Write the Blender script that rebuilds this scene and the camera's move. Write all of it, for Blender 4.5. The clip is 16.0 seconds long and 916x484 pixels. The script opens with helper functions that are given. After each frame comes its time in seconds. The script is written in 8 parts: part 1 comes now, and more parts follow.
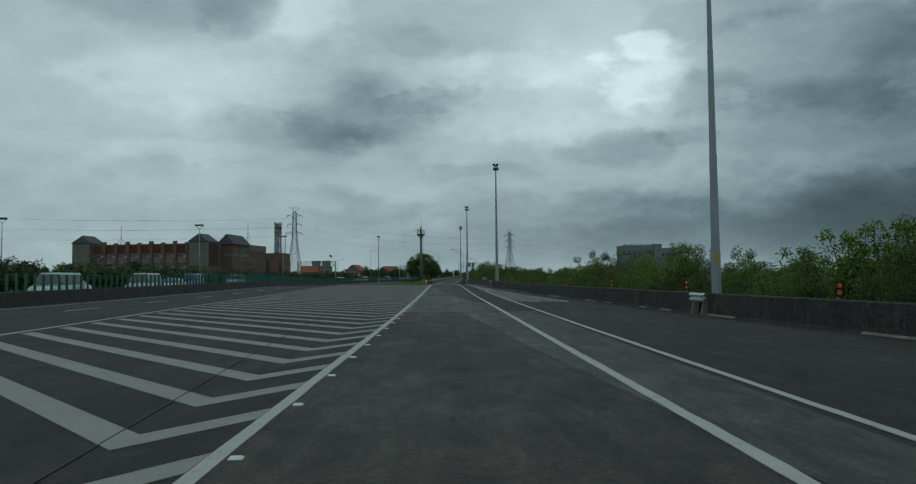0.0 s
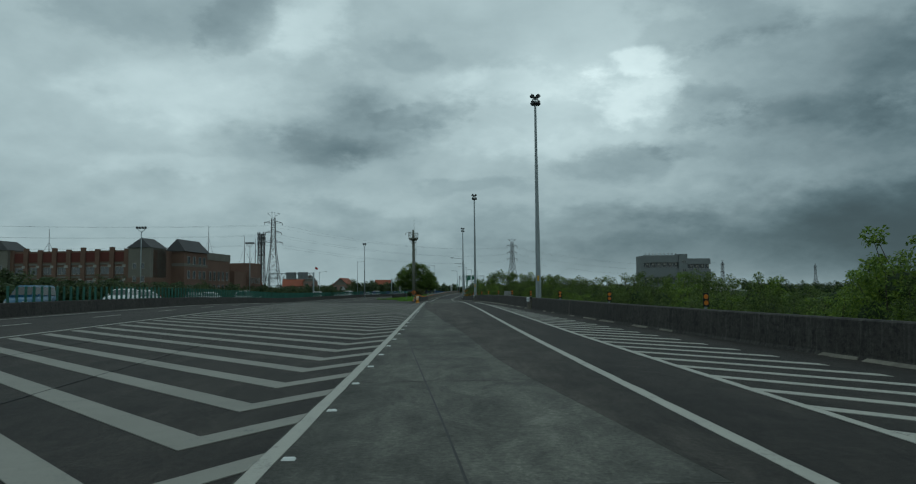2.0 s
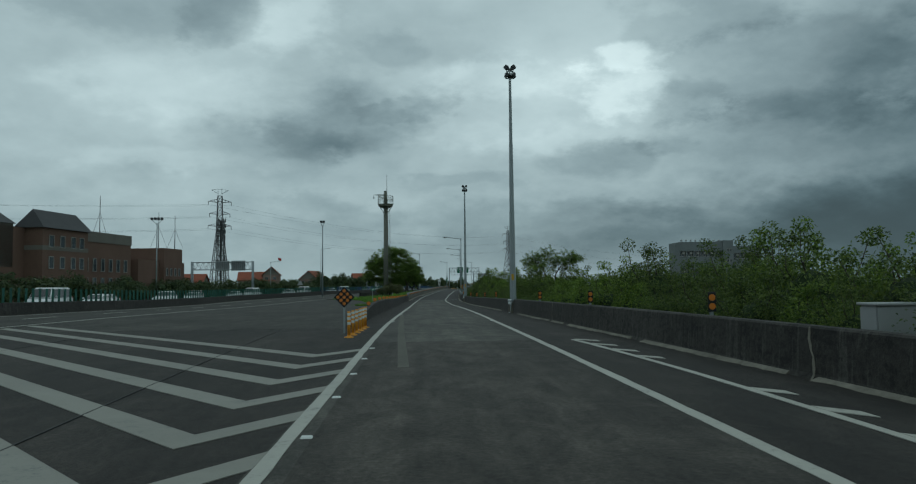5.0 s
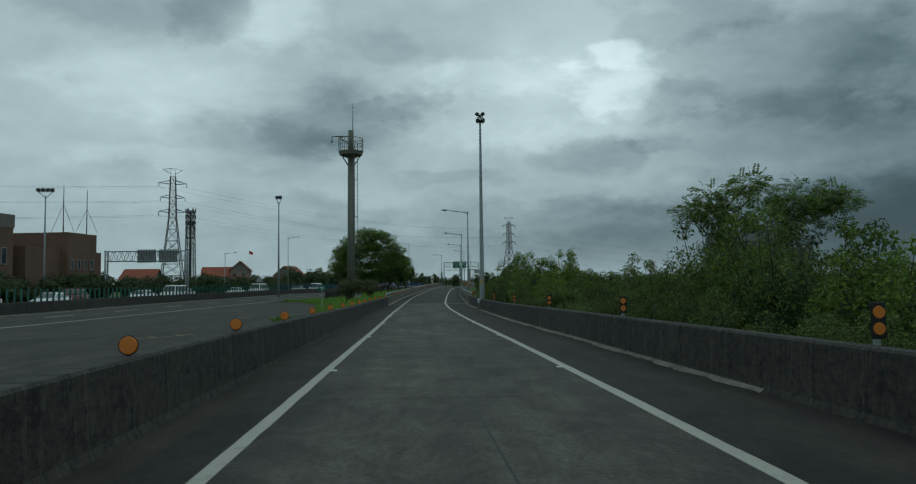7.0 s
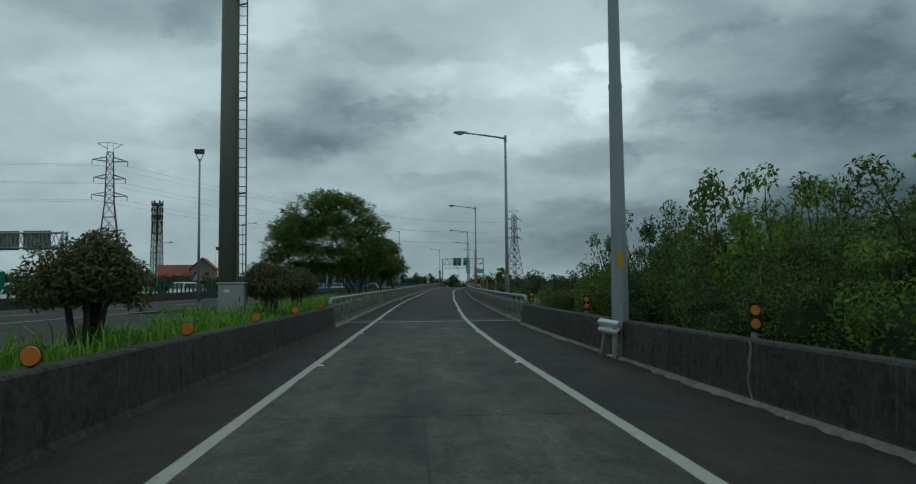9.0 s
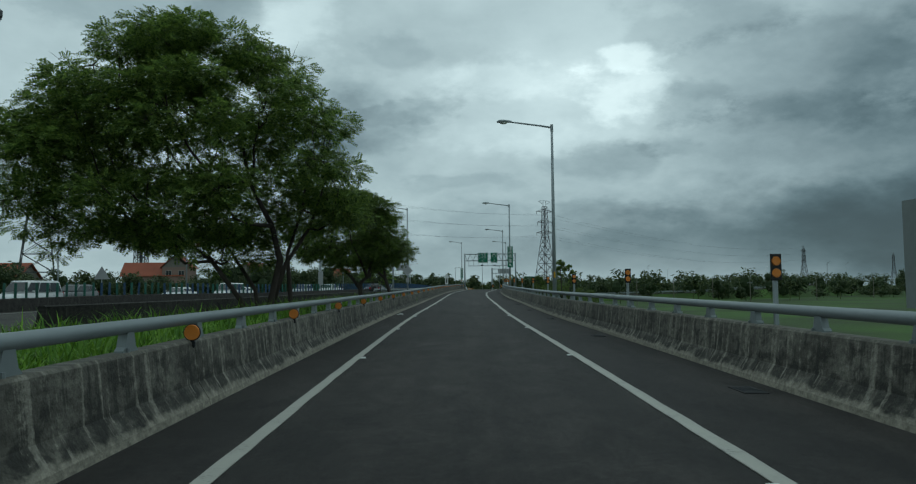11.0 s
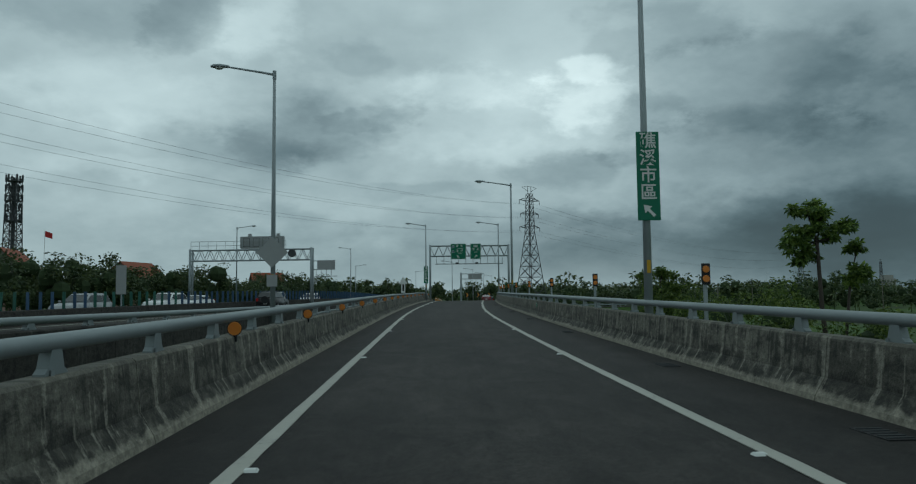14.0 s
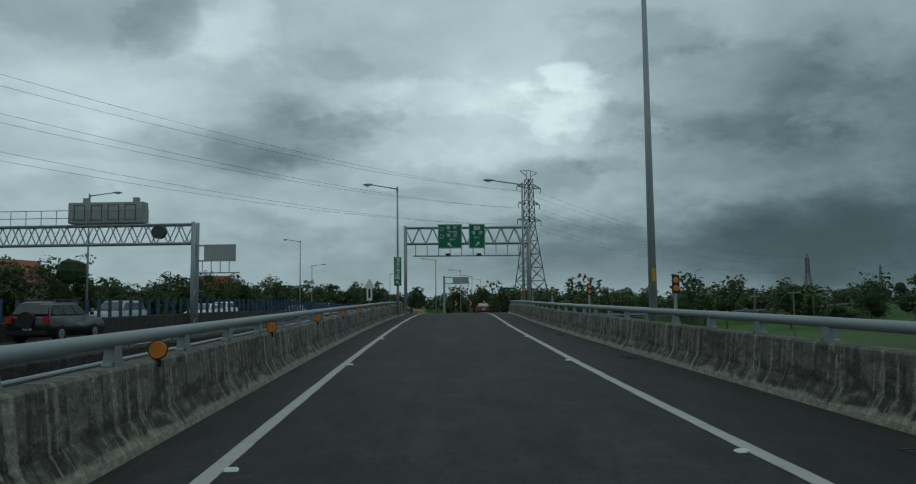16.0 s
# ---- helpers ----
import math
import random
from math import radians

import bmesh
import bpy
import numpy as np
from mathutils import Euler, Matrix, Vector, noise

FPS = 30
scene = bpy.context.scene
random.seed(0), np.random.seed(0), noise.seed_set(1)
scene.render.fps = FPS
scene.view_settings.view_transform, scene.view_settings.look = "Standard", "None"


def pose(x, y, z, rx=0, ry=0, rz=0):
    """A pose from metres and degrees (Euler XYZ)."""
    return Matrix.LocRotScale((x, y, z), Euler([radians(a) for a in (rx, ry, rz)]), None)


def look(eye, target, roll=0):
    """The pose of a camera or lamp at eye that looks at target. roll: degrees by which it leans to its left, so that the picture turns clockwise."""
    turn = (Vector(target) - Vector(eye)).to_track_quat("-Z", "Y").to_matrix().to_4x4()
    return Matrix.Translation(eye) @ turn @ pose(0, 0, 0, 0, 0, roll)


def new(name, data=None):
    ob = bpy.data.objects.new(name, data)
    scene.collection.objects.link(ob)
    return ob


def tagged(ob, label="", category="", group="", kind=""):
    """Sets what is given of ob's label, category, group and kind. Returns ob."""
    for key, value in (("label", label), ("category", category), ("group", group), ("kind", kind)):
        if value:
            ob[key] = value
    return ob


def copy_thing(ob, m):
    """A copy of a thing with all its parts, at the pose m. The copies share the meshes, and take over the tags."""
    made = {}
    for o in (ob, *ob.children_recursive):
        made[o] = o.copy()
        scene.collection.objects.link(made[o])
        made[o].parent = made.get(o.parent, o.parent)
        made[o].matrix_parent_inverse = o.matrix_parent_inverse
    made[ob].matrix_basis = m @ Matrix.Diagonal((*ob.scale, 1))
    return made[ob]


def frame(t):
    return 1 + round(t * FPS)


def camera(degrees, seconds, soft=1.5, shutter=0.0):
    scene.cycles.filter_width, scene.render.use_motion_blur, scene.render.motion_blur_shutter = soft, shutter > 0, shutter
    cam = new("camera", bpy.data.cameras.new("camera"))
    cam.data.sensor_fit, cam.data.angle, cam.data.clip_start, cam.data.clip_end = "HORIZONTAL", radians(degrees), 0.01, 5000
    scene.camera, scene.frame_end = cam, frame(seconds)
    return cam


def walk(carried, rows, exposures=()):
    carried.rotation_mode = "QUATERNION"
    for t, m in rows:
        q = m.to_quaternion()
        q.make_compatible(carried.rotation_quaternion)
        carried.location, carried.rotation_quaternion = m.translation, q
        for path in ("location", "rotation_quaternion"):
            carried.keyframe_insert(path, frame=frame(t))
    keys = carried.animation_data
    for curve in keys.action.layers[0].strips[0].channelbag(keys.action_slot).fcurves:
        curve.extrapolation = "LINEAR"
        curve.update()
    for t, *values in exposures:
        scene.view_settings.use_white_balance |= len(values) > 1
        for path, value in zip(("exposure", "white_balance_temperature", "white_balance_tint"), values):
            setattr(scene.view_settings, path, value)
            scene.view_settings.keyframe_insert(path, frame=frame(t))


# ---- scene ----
# The camera: seconds, eye, yaw, pitch.
PATH = (
    (0, -0.01, 0.00, 1.388, -1.36, 2.78),
    (0.5, 0.02, 8.91, 1.457, -1.74, 2.74),
    (1, -0.07, 18.22, 1.438, -1.94, 2.94),
    (1.5, -0.17, 27.63, 1.459, -2.01, 2.64),
    (2, -0.18, 36.92, 1.437, -1.65, 3.88),
    (2.5, -0.24, 46.42, 1.467, -2.14, 3.18),
    (3, -0.27, 55.77, 1.528, -2.06, 3.01),
    (3.5, -0.28, 65.02, 1.619, -2.05, 3.26),
    (3.7, -0.28, 68.77, 1.639, -2.38, 3.42),
    (4.4, -0.26, 81.90, 1.728, -2.59, 3.44),
    (5.1, -0.23, 94.97, 1.817, -2.80, 3.46),
    (5.8, -0.11, 107.95, 1.856, -3.01, 3.48),
    (6, -0.07, 111.64, 1.866, -4.04, 3.40),
    (6.5, -0.03, 120.85, 1.878, -3.52, 2.82),
    (7, 0.14, 130.07, 1.783, -3.41, 3.26),
    (7.5, 0.25, 139.35, 1.756, -3.01, 2.37),
    (8, 0.43, 148.75, 1.636, -2.57, 2.12),
    (8.5, 0.62, 158.29, 1.550, -3.00, 2.51),
    (9, 0.63, 167.94, 1.479, -3.83, 3.40),
    (9.2, 0.67, 171.81, 1.445, -2.88, 3.52),
    (9.9, 0.80, 185.35, 1.404, -3.03, 3.47),
    (10.6, 0.99, 198.76, 1.430, -2.74, 3.58),
    (11.3, 1.27, 212.08, 1.480, -2.54, 3.58),
    (11.5, 1.37, 215.87, 1.476, -2.61, 3.62),
    (12, 1.68, 225.36, 1.545, -3.20, 4.14),
    (12.5, 2.03, 234.85, 1.619, -3.98, 3.88),
    (13, 2.49, 244.34, 1.676, -4.70, 3.84),
    (13.5, 2.98, 253.84, 1.748, -5.01, 3.98),
    (14, 3.54, 263.32, 1.837, -5.58, 4.18),
    (14.5, 4.12, 272.80, 1.938, -6.34, 3.84),
    (15, 4.77, 282.22, 2.021, -6.56, 4.25),
    (15.5, 5.44, 291.57, 2.147, -7.02, 3.65),
    (16, 6.09, 300.86, 2.269, -7.20, 4.63),
)
cam = camera(62.7, 16.0, soft=1.2)
walk(cam, [(t, look((x, y, z), (x - math.sin(radians(yaw)) * 10, y + math.cos(radians(yaw)) * 10, z + 10 * math.tan(radians(pitch))), -0.6))
           for t, x, y, z, yaw, pitch in PATH],
     exposures=((0, 0), (9, 0), (11.3, 0.2), (12.7, 0.2), (13.3, 0.05), (16, 0)))

# ---- world: an overcast sky with layered cloud ----


def nd(tree, kind, **sets):
    n = tree.nodes.new(kind)
    for k, v in sets.items():
        if k == "op":
            n.operation = v
        elif k == "blend":
            n.blend_type = v
        elif k == "dtype":
            n.data_type = v
    return n


def mth(tree, op, a, b=None, c=None):
    n = nd(tree, "ShaderNodeMath", op=op)
    for i, v in enumerate((a, b, c)):
        if v is None:
            continue
        if isinstance(v, (int, float)):
            n.inputs[i].default_value = v
        else:
            tree.links.new(v, n.inputs[i])
    return n.outputs[0]


def mix(tree, fac, a, b, blend="MIX"):
    n = nd(tree, "ShaderNodeMix", dtype="RGBA", blend=blend)
    for i, v in ((0, fac), (6, a), (7, b)):
        if isinstance(v, (int, float)):
            n.inputs[i].default_value = v
        elif isinstance(v, tuple):
            n.inputs[i].default_value = (*v, 1)
        else:
            tree.links.new(v, n.inputs[i])
    return n.outputs[2]


def ramp(tree, fac, stops):
    n = nd(tree, "ShaderNodeValToRGB")
    els = n.color_ramp.elements
    while len(els) < len(stops):
        els.new(0.5)
    for e, (p, c) in zip(els, stops):
        e.position = p
        e.color = (*c, 1) if isinstance(c, tuple) else (c, c, c, 1)
    tree.links.new(fac, n.inputs[0])
    return n.outputs[0]


def noise_at(tree, vec, scale, detail=4.0, rough=0.55, dist=0.0):
    n = nd(tree, "ShaderNodeTexNoise")
    n.inputs["Scale"].default_value = scale
    n.inputs["Detail"].default_value = detail
    n.inputs["Roughness"].default_value = rough
    n.inputs["Distortion"].default_value = dist
    tree.links.new(vec, n.inputs["Vector"])
    return n.outputs["Fac"]


world = bpy.data.worlds.new("overcast")
scene.world = world
world.use_nodes = True
wt = world.node_tree
wt.nodes.clear()
tc = nd(wt, "ShaderNodeTexCoord")
sep = nd(wt, "ShaderNodeSeparateXYZ")
wt.links.new(tc.outputs["Generated"], sep.inputs[0])
dx, dy, dz = sep.outputs
up = mth(wt, "MAXIMUM", dz, 0.0)
# cloud sheet seen in perspective: it flattens towards the horizon
den = mth(wt, "ADD", up, 0.48)
flat = nd(wt, "ShaderNodeCombineXYZ")
wt.links.new(mth(wt, "DIVIDE", dx, den), flat.inputs[0])
wt.links.new(mth(wt, "DIVIDE", dy, den), flat.inputs[1])
wt.links.new(mth(wt, "MULTIPLY", dz, 1.2), flat.inputs[2])
big = noise_at(wt, flat.outputs[0], 2.1, 8, 0.52, 0.05)
fine = noise_at(wt, flat.outputs[0], 6.0, 9, 0.55, 0.05)
warp = mth(wt, "SUBTRACT", noise_at(wt, flat.outputs[0], 4.2, 8, 0.6), 0.5)
azi = mth(wt, "ADD", mth(wt, "MULTIPLY", mth(wt, "ARCTAN2", dx, dy), 57.3), mth(wt, "MULTIPLY", warp, 12.0))
ele = mth(wt, "ADD", mth(wt, "MULTIPLY", mth(wt, "ARCSINE", dz), 57.3), mth(wt, "MULTIPLY", mth(wt, "SUBTRACT", fine, 0.5), 4.0))
total = mth(wt, "ADD", 0.455, mth(wt, "ADD", mth(wt, "MULTIPLY", mth(wt, "SUBTRACT", big, 0.5), 0.30), mth(wt, "MULTIPLY", mth(wt, "SUBTRACT", fine, 0.5), 0.16)))
# the larger cloud masses: azimuth to the right of the road, height, widths in degrees, brightness
CLOUDS = ((-11.7, 19.4, 4, 2.5, 0.06), (-7, 11.6, 6.5, 2.3, -0.06), (0.9, 12.9, 3.5, 1.4, 0.08), (11.5, 15.8, 8, 4.8, 0.14),
          (31, 15, 9, 8, -0.05), (29, 4.4, 17, 4.2, -0.165), (30, 9, 12, 5, -0.04), (42, 9, 14, 9, -0.08), (28, 2.0, 18, 2.4, -0.09), (-12, 2.0, 20, 2.2, -0.04), (-27, 5, 14, 4, -0.05),
          (0, 3.5, 11, 2.5, -0.07), (13, 3.4, 10, 2.2, -0.05), (46, 10, 13, 10, -0.14))
for a, e, wa, we, amount in CLOUDS:
    qa = mth(wt, "POWER", mth(wt, "DIVIDE", mth(wt, "SUBTRACT", azi, a), wa), 2.0)
    qe = mth(wt, "POWER", mth(wt, "DIVIDE", mth(wt, "SUBTRACT", ele, e), we), 2.0)
    total = mth(wt, "ADD", total, mth(wt, "MULTIPLY", mth(wt, "EXPONENT", mth(wt, "MULTIPLY", mth(wt, "ADD", qa, qe), -1.0)), amount))
# clouds with ragged, billowing edges: azimuth, height, half widths, softness, raggedness, brightness
DARK_LEFT = ((-20.9, 19.9, 8, 2.6, 0.34, 0.92, -0.096), (-15.6, 19.2, 3.2, 2, 0.25, 0.92, -0.058), (-2.6, 18.2, 2.8, 1, 0.37, 1.03, -0.048), (-6.1, 12.4, 5.8, 2.5, 0.37, 1.03, -0.077),
             (-2.2, 13.6, 3.2, 1.1, 0.22, 0.92, -0.048), (-10.4, 10.3, 5.2, 2.3, 0.43, 1.03, -0.067), (-6.7, 5.6, 3.6, 1.5, 0.43, 1.03, -0.058), (2.3, 8, 3.6, 0.6, 0.37, 0.92, -0.048))
DARK_RIGHT = ((20.9, 18.8, 6, 1.9, 0.31, 0.92, -0.074), (26.5, 15, 9.5, 3.6, 0.31, 1.03, -0.066), (19.9, 13.2, 4, 1.7, 0.25, 1.03, -0.057), (25.4, 10.8, 9, 2.1, 0.37, 1.03, -0.057),
              (14.1, 9.3, 5, 1.2, 0.31, 0.8, -0.077), (18.2, 10.2, 3.2, 0.8, 0.37, 0.92, -0.041), (11.5, 5.7, 9, 0.9, 0.5, 0.92, -0.048), (27.5, 5.2, 11, 1.8, 0.56, 0.92, -0.058))
BREAKS = ((14.8, 14.2, 2.6, 1.4, 0.5, 1.26, 0.146), (14.4, 16.9, 2.4, 0.9, 0.43, 1.26, 0.146), (5.4, 15.4, 5, 1.2, 0.5, 1.15, 0.09), (-9.8, 19.2, 3.4, 2, 0.5, 1.15, 0.09),
          (-18, 14.5, 7, 1.8, 0.56, 1.15, 0.056), (-17.4, 9.2, 7.5, 0.6, 0.56, 1.03, 0.045), (9.5, 11.2, 5, 1.1, 0.56, 1.15, 0.067), (-2, 16, 4, 1, 0.56, 1.15, 0.056))
curl = noise_at(wt, flat.outputs[0], 7.0, 10, 0.6, 0.1)
puff = noise_at(wt, flat.outputs[0], 19.0, 7, 0.6, 0.1)
rag = mth(wt, "ADD", mth(wt, "MULTIPLY", mth(wt, "SUBTRACT", curl, 0.5), 2.0), mth(wt, "MULTIPLY", mth(wt, "SUBTRACT", puff, 0.5), 0.8))
for a, e, wa, we, soft_, k, amount in DARK_LEFT + DARK_RIGHT + BREAKS:
    qa = mth(wt, "POWER", mth(wt, "DIVIDE", mth(wt, "SUBTRACT", azi, a), wa), 2.0)
    qe = mth(wt, "POWER", mth(wt, "DIVIDE", mth(wt, "SUBTRACT", ele, e), we), 2.0)
    inside = mth(wt, "ADD", mth(wt, "SUBTRACT", 1.0, mth(wt, "SQRT", mth(wt, "ADD", qa, qe))), mth(wt, "MULTIPLY", rag, k))
    edge = nd(wt, "ShaderNodeMapRange")
    edge.interpolation_type = "SMOOTHSTEP"
    edge.inputs["From Min"].default_value, edge.inputs["From Max"].default_value = -soft_, soft_
    wt.links.new(inside, edge.inputs["Value"])
    total = mth(wt, "ADD", total, mth(wt, "MULTIPLY", edge.outputs[0], amount))
total = mth(wt, "ADD", total, mth(wt, "MULTIPLY", rag, 0.04))
total = mth(wt, "ADD", 0.465, mth(wt, "MULTIPLY", mth(wt, "SUBTRACT", total, 0.455), 1.3))
total = mth(wt, "SMOOTH_MAX", total, 0.075, 0.12)
tint = ramp(wt, total, ((0.1, (0.6, 1.0, 1.14)), (0.25, (0.7, 1.0, 1.09)), (0.45, (0.75, 1.0, 1.05)), (0.8, (0.80, 1.0, 1.02))))
col = nd(wt, "ShaderNodeVectorMath", op="SCALE")
wt.links.new(tint, col.inputs[0])
wt.links.new(total, col.inputs["Scale"])
sky = nd(wt, "ShaderNodeTexSky")
sky.sky_type, sky.sun_disc, sky.sun_elevation, sky.sun_rotation = "NISHITA", False, radians(62), radians(15)
veil = nd(wt, "ShaderNodeVectorMath", op="SCALE")
wt.links.new(sky.outputs[0], veil.inputs[0])
veil.inputs["Scale"].default_value = 0.002
add = nd(wt, "ShaderNodeVectorMath", op="ADD")
wt.links.new(col.outputs[0], add.inputs[0])
wt.links.new(veil.outputs[0], add.inputs[1])
back = nd(wt, "ShaderNodeBackground")
wt.links.new(add.outputs[0], back.inputs[0])
back.inputs[1].default_value = 1.0
wout = nd(wt, "ShaderNodeOutputWorld")
wt.links.new(back.outputs[0], wout.inputs[0])

sun_data = bpy.data.lights.new("sun", "SUN")
sun_data.energy, sun_data.angle, sun_data.color = 0.2, radians(30), (0.85, 1.0, 0.98)
sun = new("sun", sun_data)
sun.matrix_world = look((8, 20, 60), (0, 0, 0))

# ---- materials ----


def material(name, color, rough=0.8, metal=0.0, var=0.15, grain=6.0, stain=0.5, bump=0.1, bump_scale=None, spec=0.3, rand=0.0, coords="Object", extra=None):
    """A procedural surface: grain and stains over a base colour, fine relief."""
    m = bpy.data.materials.new(name)
    m.use_nodes = True
    t = m.node_tree
    bsdf = t.nodes["Principled BSDF"]
    tcn = nd(t, "ShaderNodeTexCoord")
    vec = tcn.outputs[coords]
    g = noise_at(t, vec, grain, 5, 0.6)
    s = noise_at(t, vec, stain, 4, 0.6, 0.4)
    k = mth(t, "ADD", 1.0, mth(t, "ADD", mth(t, "MULTIPLY", mth(t, "SUBTRACT", g, 0.5), var * 1.6), mth(t, "MULTIPLY", mth(t, "SUBTRACT", s, 0.5), var * 2.2)))
    if rand:
        oi = nd(t, "ShaderNodeObjectInfo")
        k = mth(t, "MULTIPLY", k, mth(t, "ADD", 1 - rand / 2, mth(t, "MULTIPLY", oi.outputs["Random"], rand)))
    c = nd(t, "ShaderNodeVectorMath", op="SCALE")
    c.inputs[0].default_value = color
    t.links.new(k, c.inputs["Scale"])
    out = c.outputs[0]
    if extra:
        out = extra(t, vec, out)
    t.links.new(out, bsdf.inputs["Base Color"])
    r = mth(t, "ADD", rough, mth(t, "MULTIPLY", mth(t, "SUBTRACT", g, 0.5), 0.2))
    t.links.new(r, bsdf.inputs["Roughness"])
    bsdf.inputs["Metallic"].default_value = metal
    bsdf.inputs["Specular IOR Level"].default_value = spec
    if bump:
        b = nd(t, "ShaderNodeBump")
        b.inputs["Strength"].default_value = bump
        b.inputs["Distance"].default_value = 0.02
        t.links.new(noise_at(t, vec, bump_scale or grain * 4, 3, 0.6), b.inputs["Height"])
        t.links.new(b.outputs[0], bsdf.inputs["Normal"])
    return m


def stretched(t, vec, sx, sy, sz):
    n = nd(t, "ShaderNodeMapping")
    n.inputs["Scale"].default_value = (sx, sy, sz)
    t.links.new(vec, n.inputs[0])
    return n.outputs[0]


def drive_wear(t, vec, out):
    """Streaks along the lane, stains, flecks; the lane wears paler where wheels run. u: metres from the right-hand line."""
    streak = noise_at(t, stretched(t, vec, 2.6, 0.05, 1), 1.0, 5, 0.65)
    patch = noise_at(t, stretched(t, vec, 0.5, 0.12, 1), 1.0, 4, 0.6, 0.8)
    blot = noise_at(t, stretched(t, vec, 1.6, 0.8, 1), 1.0, 9, 0.78, 0.6)
    fleck = noise_at(t, vec, 17, 7, 0.85)
    o = mix(t, 1.0, out, ramp(t, streak, ((0.3, 0.74), (0.5, 1.0), (0.72, 1.2))), "MULTIPLY")
    o = mix(t, 1.0, o, ramp(t, patch, ((0.3, 0.6), (0.5, 1.0), (0.68, 1.34))), "MULTIPLY")
    o = mix(t, 1.0, o, ramp(t, blot, ((0.36, 0.54), (0.5, 1.0), (0.64, 1.58))), "MULTIPLY")
    o = mix(t, 1.0, o, ramp(t, fleck, ((0.36, 0.55), (0.5, 1.0), (0.66, 1.75))), "MULTIPLY")
    sp = nd(t, "ShaderNodeSeparateXYZ")
    t.links.new(vec, sp.inputs[0])
    u = mth(t, "ADD", sp.outputs[0], mth(t, "MULTIPLY", mth(t, "SUBTRACT", patch, 0.5), 1.1))
    across = mth(t, "DIVIDE", mth(t, "ADD", u, 5.0), 6.0)
    worn = ramp(t, across, ((0.0, 0.86), (0.12, 0.7), (0.26, 1.02), (0.36, 1.2), (0.47, 1.1), (0.6, 1.22), (0.72, 0.95), (0.83, 0.7), (1.0, 0.76)))
    return mix(t, 0.8, o, worn, "MULTIPLY")


def weathered(dark, light, run=1.0, grit=0.4):
    """Mould on old concrete in blots and drips. x runs along the wall, y is the height over the road."""
    def extra(t, vec, out):
        drip = noise_at(t, stretched(t, vec, 4.0, 0.7, 1), 1.0, 6, 0.7, 0.8)
        thin = noise_at(t, stretched(t, vec, 9.0, 0.7, 1), 1.0, 4, 0.6, 1.2)
        blot = noise_at(t, stretched(t, vec, 2.2, 3.2, 1), 1.0, 9, 0.75, 0.9)
        fine = noise_at(t, stretched(t, vec, 8, 10, 1), 1.0, 7, 0.8)
        fac = mth(t, "ADD", mth(t, "MULTIPLY", drip, 0.3), mth(t, "ADD", mth(t, "MULTIPLY", blot, 0.45), mth(t, "MULTIPLY", fine, 0.25)))
        o = mix(t, ramp(t, fac, ((0.42, 0.95), (0.455, 0.75), (0.485, 0.2), (0.54, 0.0))), out, dark)
        o = mix(t, ramp(t, mth(t, "ADD", mth(t, "MULTIPLY", thin, 0.75), mth(t, "MULTIPLY", blot, 0.25)), ((0.54, 0.0), (0.6, 0.75 * run), (0.72, run))), o, light)
        return mix(t, 1.0, o, ramp(t, fine, ((0.36, 1 - grit), (0.5, 1.0), (0.64, 1 + grit))), "MULTIPLY")
    return extra


